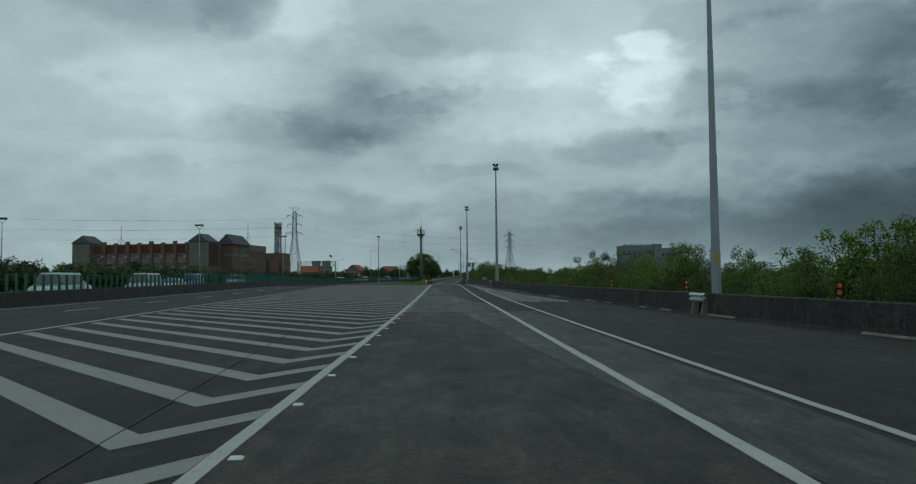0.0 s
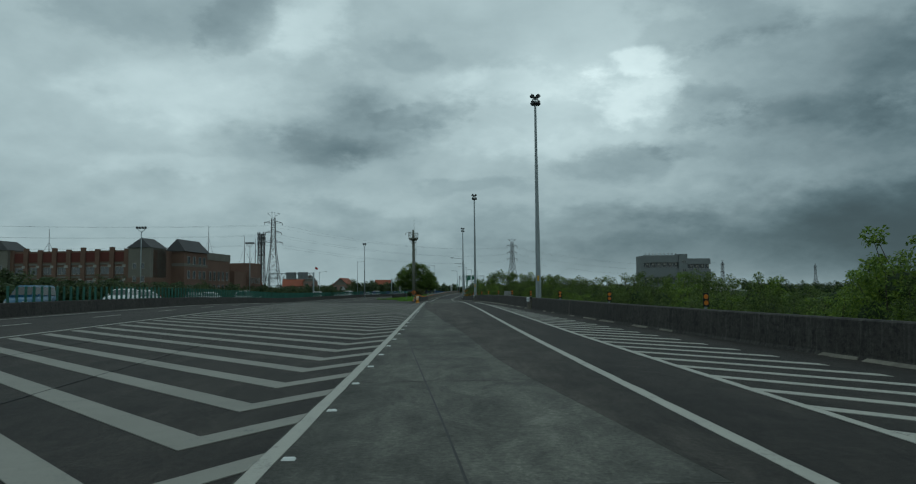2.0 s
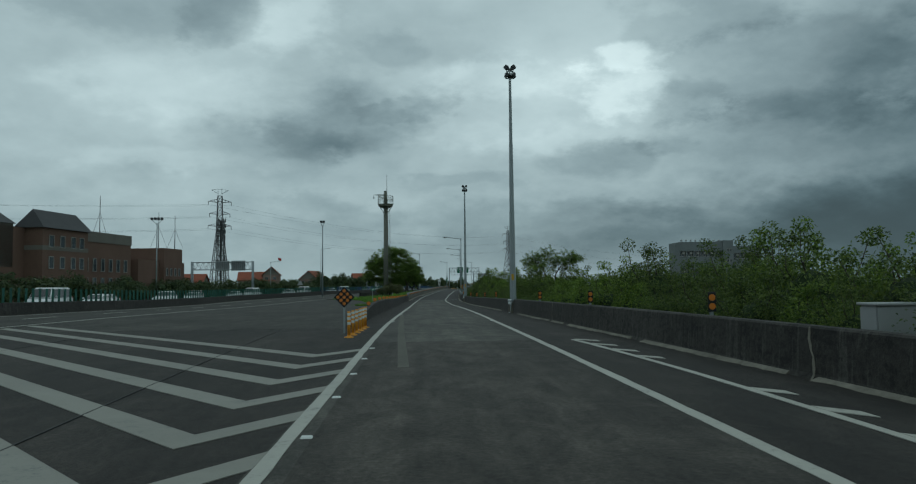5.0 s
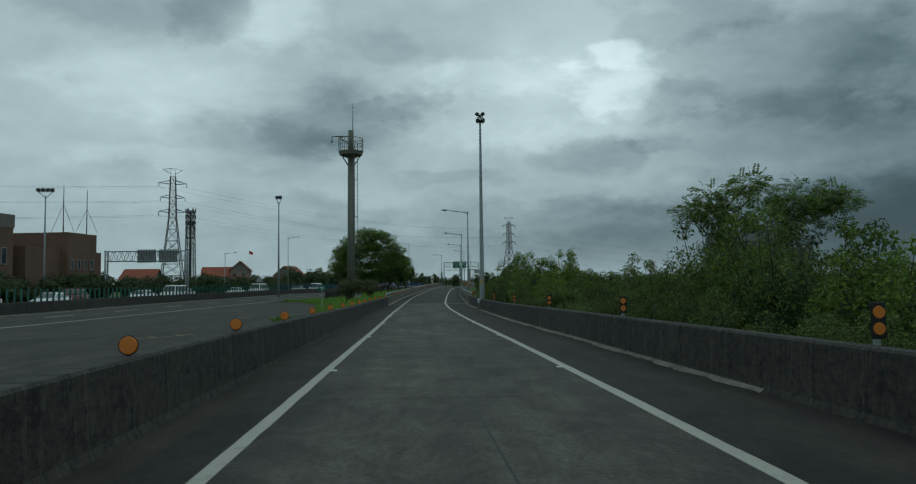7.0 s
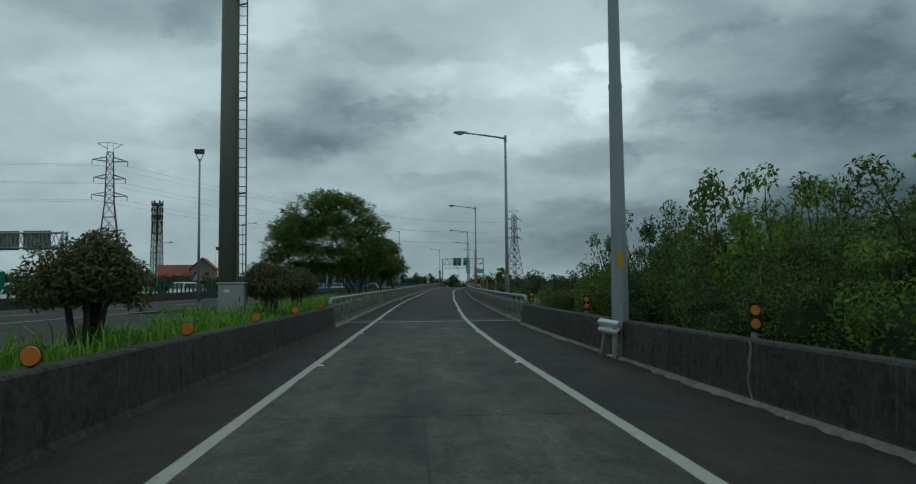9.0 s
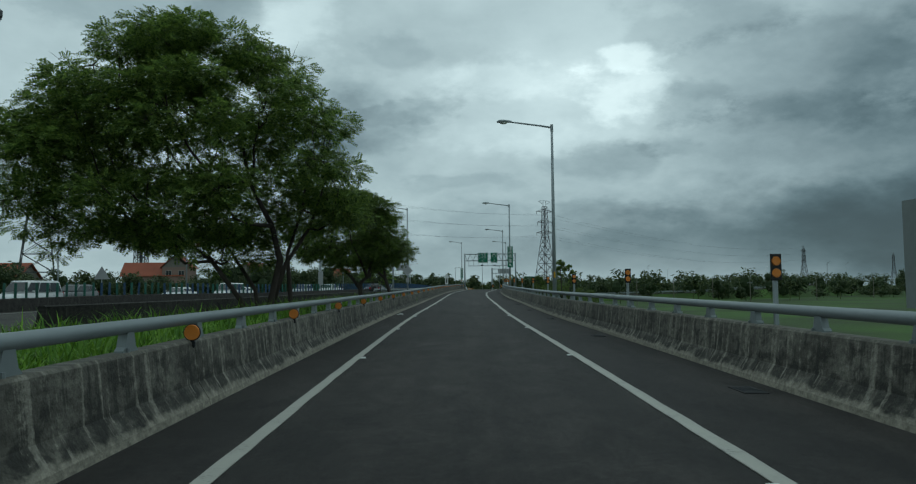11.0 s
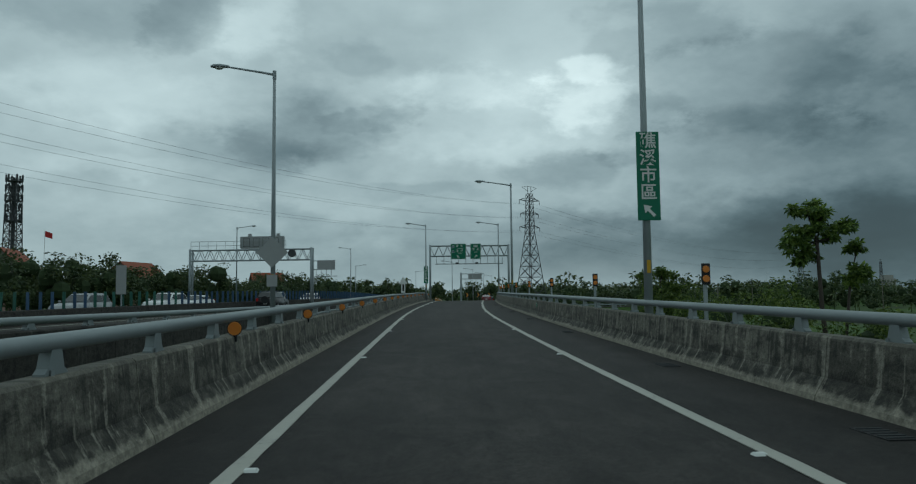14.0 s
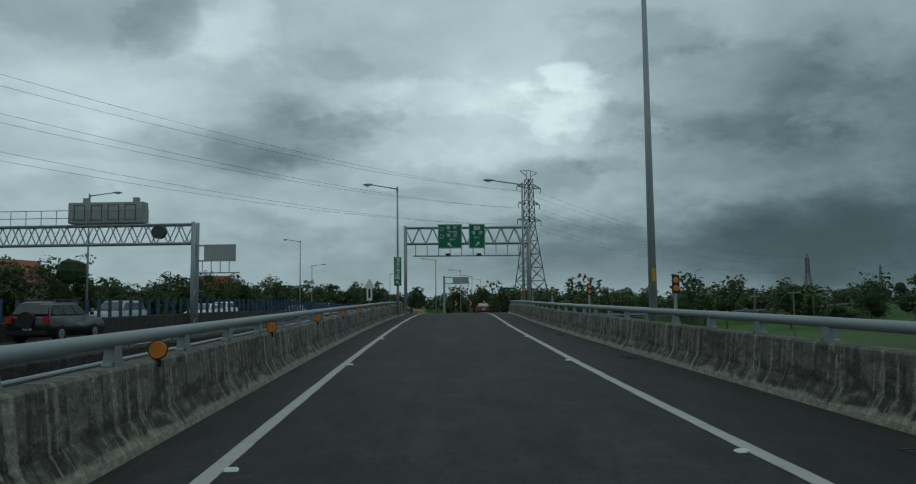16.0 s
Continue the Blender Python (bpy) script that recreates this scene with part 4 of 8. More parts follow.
# brackets that carry the lamp poles on the deck edge
for y in RIGHT_LAMPS:
    setting("lamp_bracket", Shape().box((right_base(y) + 0.6, y, road_z(y) - 0.25), (0.6, 0.6, 0.4), bevel=0.03), BARRIER_PALE, "concrete corbel under a lamp pole", "corbel")
for x, y, h in ((-0.8, 293.2, 10.1), (8.55, 355.2, 9.4), (-3.2, 414.2, 11.2), (18, 425, 9.2), (26, 455, 9.2), (32, 480, 9.2), (38, 505, 9.2)):
    street_lamp((x, y, max(road_z(y), ground_z(x, y)) - 0.05), h, 2.3)
for x, y, h in ((-15.8, 364.2, 10.6), (-39.8, 292.4, 9.4), (-27.6, 298.7, 12.4), (-3.2, 440, 10), (12, 470, 10)):
    street_lamp((x, y, ground_z(x, y)), h, 2.3, 180, tag=False)

# ---- sign panels with writing ----


def lettering(text, size, at, parent, name="lettering", mat=None, rz=0.0):
    cu = bpy.data.curves.new(name, "FONT")
    cu.body, cu.size, cu.align_x, cu.align_y = text, size, "CENTER", "CENTER"
    cu.extrude, cu.offset = 0.003, size * 0.012
    tmp = bpy.data.objects.new(name, cu)
    scene.collection.objects.link(tmp)
    bpy.context.view_layer.update()
    me = bpy.data.meshes.new_from_object(tmp.evaluated_get(bpy.context.evaluated_depsgraph_get()))
    bpy.data.objects.remove(tmp)
    me.materials.clear()
    me.materials.append(mat or SIGN_WHITE)
    ob = new(name, me)
    ob.parent = parent
    ob.matrix_basis = Matrix.Translation(at) @ Matrix.Rotation(rz, 4, "Z") @ Matrix.Rotation(radians(90), 4, "X")
    return ob


def arrow(at, size, angle, parent):
    """A white arrow on a panel that faces -y; angle from upright, to the left."""
    pts = [(-0.09, -0.5), (0.09, -0.5), (0.09, 0.05), (0.32, 0.05), (0, 0.5), (-0.32, 0.05), (-0.09, 0.05)]
    c, s_ = math.cos(angle), math.sin(angle)
    pts = [((x * c - y * s_) * size, (x * s_ + y * c) * size) for x, y in pts]
    n = len(pts)
    s = Shape().add([(x, -0.004, y) for x, y in pts] + [(x, 0.004, y) for x, y in pts], [(0, 1, 2, 6), (3, 4, 5), (2, 3, 5, 6), (n, n + 6, n + 2, n + 1)] + [(i, n + i, n + (i + 1) % n, (i + 1) % n) for i in range(n)])
    return part("arrow", s, SIGN_WHITE, parent, at=at)


def panel(w, h, parent, at, name="panel", rim=True):
    p = part(name, Shape().box((0, 0, 0), (w, 0.03, h), bevel=0.008), SIGN_GREEN, parent, "green reflective sheet", at=at)
    if rim:
        e = Shape()
        for x, z, sx, sz in ((0, h / 2 - 0.05, w - 0.08, 0.025), (0, -h / 2 + 0.05, w - 0.08, 0.025), (w / 2 - 0.05, 0, 0.025, h - 0.08), (-w / 2 + 0.05, 0, 0.025, h - 0.08)):
            e.box((x, -0.017, z), (sx, 0.006, sz))
        part("border", e, SIGN_WHITE, p, "white border")
    return p


def vertical_sign(x, y, top, label, rz=0.0):
    sgn = thing("direction_sign", (x, y, top - 2.06), label, "road sign", "green lamp-post signs", rz)
    p = panel(0.53, 2.06, sgn, (0, -0.14, 1.03), rim=False)
    for i, ch in enumerate("礁溪市區"):
        lettering(ch, 0.4, (0, -0.022, 0.80 - 0.4 * i), p)
    arrow((0, -0.02, -0.80), 0.36, radians(45), p)
    for z in (0.4, 1.6):
        part("clamp", Shape().box((0, -0.06, z), (0.3, 0.12, 0.05)), GALV, sgn)
    return sgn


vertical_sign(right_base(280.1) + 0.43, 280.1, 5.6, "narrow green direction sign clamped to a lamp post", -3)
vertical_sign(8.55, 355.2, 5.6, "narrow green direction sign clamped to a lamp post", -3)


def truss_gantry(name, a, b, zt, zb, base, label, legs=0.5, mat=GALV, depth=0.9):
    """An overhead sign bridge from a to b."""
    g = thing(name, (a[0], a[1], base), label, "sign gantry", "sign gantries")
    va, vb = Vector((0, 0, 0)), Vector((b[0] - a[0], b[1] - a[1], 0))
    d = (vb - va).normalized()
    nrm = Vector((-d.y, d.x, 0)) * depth / 2
    zt, zb = zt - base, zb - base
    for e in (va, vb):
        l = part("leg", Shape().tube(e + nrm, e + nrm + Vector((0, 0, zt + 0.15)), 0.13, n=10).tube(e - nrm, e - nrm + Vector((0, 0, zt + 0.15)), 0.13, n=10), mat, g, "", True)
        n = int(zb / 0.9)
        for i in range(n):
            p, q = (nrm, -nrm) if i % 2 else (-nrm, nrm)
            part("lacing_bar", Shape().tube(e + p + Vector((0, 0, zb * i / n)), e + q + Vector((0, 0, zb * (i + 1) / n)), 0.04, n=6), mat, l)
        part("foot", Shape().box((0, 0, 0.15), (0.6, depth + 0.6, 0.3), bevel=0.03), FOOTING, g, "concrete footing", at=Matrix.Translation(e))
    L = (vb - va).length
    for o in (nrm, -nrm):
        for z in (zt, zb):
            part("chord", Shape().tube(va + o + Vector((0, 0, z)), vb + o + Vector((0, 0, z)), 0.075, n=8), mat, g)
        n = max(6, int(L / 0.55)) // 2 * 2
        for i in range(n):
            part("web_bar", Shape().tube(va + o + d * (L * i / n) + Vector((0, 0, zb if i % 2 else zt)), va + o + d * (L * (i + 1) / n) + Vector((0, 0, zt if i % 2 else zb)), 0.04, n=6), mat, g)
    for i in range(int(L / 1.1) + 1):
        p = va + d * min(L, i * 1.1)
        for z in (zt, zb):
            part("cross_bar", Shape().tube(p + nrm + Vector((0, 0, z)), p - nrm + Vector((0, 0, z)), 0.03, n=6), mat, g)
    return g, d, nrm, L


# the gantry over the ramp
g, d, nrm, L = truss_gantry("sign_gantry", (9.75, 366.6), (20.5, 365.6), 8.85, 7.45, 1.3, "grey steel truss gantry with two green direction signs", depth=0.8)
zc = 6.35 - 1.3
for i in range(10):
    p = d * (0.9 + i * 1.0) - nrm * 1.4
    part("hanger", Shape().tube(p + Vector((0, 0, zc)), p + Vector((0, 0, 6.1)), 0.035, n=6), GALV, g)
part("light_rail", Shape().tube(d * 0.7 - nrm * 1.4 + Vector((0, 0, zc)), d * (L - 0.8) - nrm * 1.4 + Vector((0, 0, zc)), 0.06, n=8), GALV, g)
rot = Matrix.Rotation(math.atan2(d.y, d.x), 4, "Z")
for cx_, w in ((3.9, 2.1), (6.25, 1.42)):
    p = d * cx_ - nrm * 1.5
    pn = panel(w, 2.12, g, Matrix.Translation(p + Vector((0, 0, 8.05 - 1.3))) @ rot)
    if w > 2:
        for txt, sz, xx, zz in (("頭  城", 0.34, 0.15, 0.74), ("Toucheng", 0.2, 0.2, 0.4), ("礁  溪", 0.34, 0.15, 0.06), ("Jiaoxi", 0.2, 0.2, -0.26)):
            words = txt.split("  ")
            for i, w_ in enumerate(words):
                lettering(w_, sz, (xx + (i * 0.62 - 0.31 if len(words) > 1 else 0), -0.022, zz), pn)
        for zz in (0.66, 0.0):
            part("route_shield", Shape().tube((-0.72, -0.018, zz), (-0.72, -0.024, zz), 0.19, n=6), SIGN_WHITE, pn)
            part("shield_field", Shape().tube((-0.72, -0.026, zz), (-0.72, -0.03, zz), 0.15, n=6), BLUE_PANEL, pn)
        arrow((-0.05, -0.02, -0.72), 0.5, radians(45), pn)
    else:
        part("route_plate", Shape().box((0, -0.02, 0.72), (0.52, 0.01, 0.3), bevel=0.004), SIGN_WHITE, pn)
        lettering("191", 0.26, (0, -0.03, 0.72), pn, mat=BLACK)
        for txt, sz, xx, zz in (("礁  溪", 0.34, 0, 0.28), ("Jiaoxi", 0.2, 0, -0.1)):
            words = txt.split("  ")
            for i, w_ in enumerate(words):
                lettering(w_, sz, (xx + (i * 0.62 - 0.31 if len(words) > 1 else 0), -0.022, zz), pn)
        arrow((0.05, -0.02, -0.66), 0.5, radians(-45), pn)
for cx_ in (3.7, 6.4):
    part("sign_light", Shape().box(tuple(d * cx_ - nrm * 1.5 + Vector((0, 0, zc + 0.12))), (0.4, 0.3, 0.16), bevel=0.03), BLACK, g)

# the gantry over the far lanes, with the back of a message board
g, d, nrm, L = truss_gantry("message_gantry", (-19.2, 354.6), (-4.9, 352.0), 7.6, 6.35, 0.6, "grey steel gantry seen from behind with a message board", depth=0.7)
rot = Matrix.Rotation(math.atan2(d.y, d.x), 4, "Z")
board = part("message_board", Shape().box((0, 0, 0.75), (5.1, 0.8, 1.4), bevel=0.05), SIGN_BACK, g, "grey sheet-metal back of a message board", at=Matrix.Translation(d * 8.6 + Vector((0, 0, 7.1))) @ rot)
for i in range(4):
    fr = Shape()
    x0 = -1.75 + i * 1.15
    for x, z, sx, sz in ((0, 0.5, 0.75, 0.04), (0, -0.5, 0.75, 0.04), (0.36, 0, 0.04, 1.0), (-0.36, 0, 0.04, 1.0)):
        fr.box((x0 + x, -0.415, 0.75 + z), (sx, 0.03, sz))
    part("access_door", fr, STEEL_DARK, board)
for x in (-1.5, 1.9):
    part("vent_box", Shape().box((x, 0, 1.6), (0.35, 0.35, 0.35), bevel=0.02), SIGN_BACK, board)
rails = Shape()
for k, z in ((0, 7.5), (1, 8.0)):
    rails.tube(d * 0.2 - nrm * 1.6 + Vector((0, 0, z)), d * 11.6 - nrm * 1.6 + Vector((0, 0, z)), 0.025, n=6)
for i in range(12):
    p = d * (0.2 + i * 1.036) - nrm * 1.6
    part("rail_stanchion", Shape().tube(p + Vector((0, 0, 7.0)), p + Vector((0, 0, 8.0)), 0.025, n=6), GALV, g)
part("walkway_rail", rails, GALV, g)
arm = Shape()
for z in (4.6, 5.6):
    arm.tube(d * L + Vector((0, 0, z)), d * (L + 2.6) + Vector((0, 0, z)), 0.05, n=6)
for i in range(4):
    arm.tube(d * (L + 0.6 * i + 0.5) + Vector((0, 0, 3.8)), d * (L + 0.6 * i + 0.5) + Vector((0, 0, 4.6)), 0.03, n=6)
arm.tube(d * (L + 0.3) + Vector((0, 0, 3.8)), d * (L + 3) + Vector((0, 0, 3.8)), 0.04, n=6)
part("side_arm", arm, GALV, g)
part("side_board", Shape().box((0, 0, 0), (2.1, 0.12, 1.1), bevel=0.02), SIGN_BACK, g, "back of a small sign", at=Matrix.Translation(d * (L + 1.7) + Vector((0, -0.15, 5.1))) @ rot)
part("round_speaker", Shape().tube((0, -0.2, 0), (0, 0.2, 0), 0.45, n=14), STEEL_DARK, g, at=Matrix.Translation(d * 12.2 + Vector((0, -0.4, 6.5))) @ rot)

g, d, nrm, L = truss_gantry("sign_gantry", (-46.8, 248.2), (-34.4, 247.2), 7.4, 5.9, -0.6, "grey steel gantry seen from behind with two sign boards", depth=0.8)
rot = Matrix.Rotation(math.atan2(d.y, d.x), 4, "Z")
for cx_ in (6.0, 9.3):
    s = Shape().box((0, 0, 0), (2.9, 0.06, 2.0), bevel=0.01)
    pn = part("sign_back", s, SIGN_BACK, g, "bare back of a sign", at=Matrix.Translation(d * cx_ + nrm * 1.3 + Vector((0, 0, 7.3))) @ rot)
    for i in range(7):
        part("stiffener", Shape().box((-1.26 + i * 0.42, -0.06, 0), (0.06, 0.06, 2.0)), STEEL_DARK, pn)

# ---- vegetation ----


def leaf_cloud(s, rng, c, r, n, size, flat=0.75, long=1.8):
    """n leaves scattered in an uneven clump round c."""
    for _ in range(n):
        while True:
            d = Vector((rng.uniform(-1, 1), rng.uniform(-1, 1), rng.uniform(-1, 1)))
            if 0.05 < d.length < 1:
                break
        d = d.normalized() * (d.length ** 0.45)
        p = Vector(c) + Vector((d.x * r, d.y * r, d.z * r * flat))
        a = Vector((rng.gauss(0, 1), rng.gauss(0, 1), rng.gauss(0, 0.55) - 0.15)).normalized()
        b = a.cross(d + Vector((rng.gauss(0, 0.5), rng.gauss(0, 0.5), 0.7 + rng.gauss(0, 0.4)))).normalized()
        k = size * rng.uniform(0.6, 1.3)
        mid = p + a * k * long * 0.5 + Vector((0, 0, 0.08 * k))
        s.add([p, mid + b * k * 0.42, p + a * k * long - Vector((0, 0, 0.25 * k)), mid - b * k * 0.42], [(0, 1, 2), (0, 2, 3)])


def shrub_model(seed, leaf, mat, n=1500, tall=1.0, label="", blades=0):
    """A shrub about 2.4 m across and 2 m high, built round its foot."""
    rng = random.Random(seed)
    b = thing("shrub", (0, 0, -60), label, "shrub", "shrubs behind the barrier")
    st = Shape()
    fo = Shape()
    tips = []
    for i in range(9):
        a = rng.uniform(0, 6.28)
        o = rng.uniform(0.2, 0.95)
        tip = Vector((math.cos(a) * o, math.sin(a) * o, rng.uniform(0.6, 1.85) * tall))
        st.pipe([(math.cos(a) * 0.1, math.sin(a) * 0.1, -0.1), (tip.x * 0.5, tip.y * 0.5, tip.z * 0.6), tip], [0.035, 0.022, 0.01], 5)
        tips.append(tip)
    for tip in tips:
        leaf_cloud(fo, rng, tip - Vector((0, 0, 0.25)), rng.uniform(0.45, 0.7), n // 14, leaf)
        leaf_cloud(fo, rng, tip * 0.6 + Vector((0, 0, 0.1)), rng.uniform(0.4, 0.6), n // 18, leaf)
        top = tip + Vector((rng.uniform(-0.2, 0.2), rng.uniform(-0.2, 0.2), rng.uniform(0.15, 0.5)))
        st.pipe([tip, top], [0.01, 0.005], 4)
        leaf_cloud(fo, rng, top, 0.2, n // 50, leaf)
    for i in range(blades):
        a, l = rng.uniform(0, 6.28), rng.uniform(0.8, 1.7)
        o = Vector((rng.uniform(-0.7, 0.7), rng.uniform(-0.7, 0.7), rng.uniform(0.2, 1.0)))
        d = Vector((math.cos(a), math.sin(a), 0))
        w = Vector((-d.y, d.x, 0)) * 0.022
        pts = [o + d * l * u * 0.55 + Vector((0, 0, l * (u - 0.62 * u * u))) for u in (0, 0.35, 0.7, 1.0)]
        fo.add([q + w * (1 - 0.3 * j) for j, q in enumerate(pts)] + [q - w * (1 - 0.3 * j) for j, q in enumerate(pts)], [(j, j + 1, j + 5, j + 4) for j in range(3)])
    # added dark balls, hidden by the leaves, that block the view through the shrub
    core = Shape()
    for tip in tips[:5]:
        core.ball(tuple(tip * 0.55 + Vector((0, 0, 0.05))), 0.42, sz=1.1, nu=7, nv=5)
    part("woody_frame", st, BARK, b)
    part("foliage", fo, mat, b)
    part("inner_growth", core, CORE_DARK, b)
    return b


# dark green for the added filler balls, in place of shade deep in the foliage
CORE_DARK = material("dark_core_fill", (0.028, 0.046, 0.018), 0.95, 0, 0.6, 14, 2, 0.8, 20)
SHRUBS = [shrub_model(11, 0.044, LEAF_HEDGE, 5000, 1.0, "dense dark green roadside shrub"), shrub_model(12, 0.052, LEAF_FRESH, 4200, 1.05, "fresh green leafy shrub"),
          shrub_model(13, 0.04, LEAF_HEDGE, 5600, 0.95, "dense small-leaved green shrub"), shrub_model(14, 0.06, LEAF_FRESH, 3400, 1.1, "broad-leaved green shrub with young shoots"),
          shrub_model(15, 0.055, LEAF_HEDGE, 2200, 0.8, "shrub grown through with long reed blades", blades=260)]
veg_top = knots((-20, 2.6), (10, 2.6), (18, 3.2), (22, 3.1), (27, 2.2), (36, 3.0), (42, 2.6), (48, 3.1), (53, 2.9), (58, 2.0), (64, 1.9), (72, 2.3), (84, 2.3), (98, 2.7), (113, 3.2), (123, 3.1), (133, 2.4), (141, 2.2), (149, 3.5), (154, 3.2), (158, 2.0), (162, 1.5), (169, 2.2), (177, 3.0), (184, 3.9), (192, 3.4), (199, 2.3), (203, 1.5))
rng = random.Random(21)
y = -6.0
while y < 202:
    for row, off in enumerate((1.95, 3.6, 6.2)):
        if row > 1 and rng.random() < 0.25:
            continue
        yy = y + rng.uniform(-0.6, 0.6) + row * 0.5
        x = right_base(yy) + off + rng.uniform(-0.4, 0.5)
        z = ground_z(x, yy)
        want = veg_top(yy) * rng.uniform(0.72, 1.08) * (0.68 if row == 0 else 1.0) - z
        want = max(0.9, want)
        k = want / 2.1
        w = max(0.75, min(0.95 if row == 0 else 1.25, k)) * rng.uniform(0.85, 1.1)
        reed = 156 < yy < 172 and row < 2
        src = SHRUBS[4] if reed else SHRUBS[rng.choice((0, 0, 1, 2, 2, 3))]
        copy_thing(src, Matrix.Translation((x, yy, z - 0.05)) @ Matrix.Rotation(rng.uniform(0, 6.28), 4, "Z") @ Matrix.Diagonal((w, w, k, 1)))
    y += 2.0 if y > 5 else 2.6
for b in SHRUBS:
    for o in (*b.children_recursive, b):
        bpy.data.objects.remove(o)


def tree(name, at, label, seed, stems, crown, leaf, n, mat=LEAF_TREE, trunk=0.16, flat=0.55, category="tree"):
    """stems: (lean x, lean y, height, radius); crown: clumps (x, y, z, r). Limbs run from the stems to the clumps."""
    rng = random.Random(seed)
    t = thing(name, at, label, category)
    wood, fo = Shape(), Shape()
    forks = []
    for lx, ly, h, r in stems:
        pts = [Vector((0.12 * lx, 0.12 * ly, -0.15)), Vector((lx * 0.3, ly * 0.3, h * 0.35)), Vector((lx * 0.75 + rng.uniform(-0.1, 0.1), ly * 0.75, h * 0.7)), Vector((lx, ly, h))]
        wood.pipe(pts, [r * 1.15, r, r * 0.85, r * 0.65], 9)
        forks += [(pts[2], r * 0.6), (pts[3], r * 0.6)]
    for x, y_, z, r in crown:
        c = Vector((x, y_, z))
        f, fr = min(forks, key=lambda q: (q[0] - c).length + rng.uniform(0, 0.6))
        mid = f.lerp(c, 0.5) + Vector((rng.uniform(-0.2, 0.2), rng.uniform(-0.2, 0.2), -0.12 * (c - f).length))
        wood.pipe([f, mid, c], [fr * 0.75, fr * 0.45, 0.02], 6)
        for _ in range(4):
            e = c + Vector((rng.gauss(0, r * 0.25), rng.gauss(0, r * 0.25), rng.uniform(-0.1, 0.3) * r))
            wood.pipe([mid.lerp(c, 0.6), e], [0.025, 0.008], 4)
        k = int(n * r * r)
        for _ in range(7):
            e = c + Vector((rng.gauss(0, r * 0.42), rng.gauss(0, r * 0.42), rng.gauss(0.1, 0.3) * r))
            leaf_cloud(fo, rng, e, r * rng.uniform(0.3, 0.55), k // 7, leaf, flat, 2.2)
    part("trunk", wood, BARK, t, "dark branching trunk", True)
    part("crown", fo, mat, t)
    return t


def dome(seed, rx, ry, z0, z1, count, rr, hollow=0.55, cx=0.0, low=0.5):
    """Clump centres spread over a flat-topped crown."""
    rng = random.Random(seed)
    out = []
    for i in range(count):
        a, q = rng.uniform(0, 6.283), math.sqrt(rng.uniform(hollow if i % 3 else 0, 1))
        z = z0 + (z1 - z0) * (1 - q * q) ** 0.65 * rng.uniform(low, 1.0) + rng.uniform(-0.2, 0.3)
        out.append((cx + math.cos(a) * q * rx, math.sin(a) * q * ry, z, rng.uniform(*rr)))
    return out


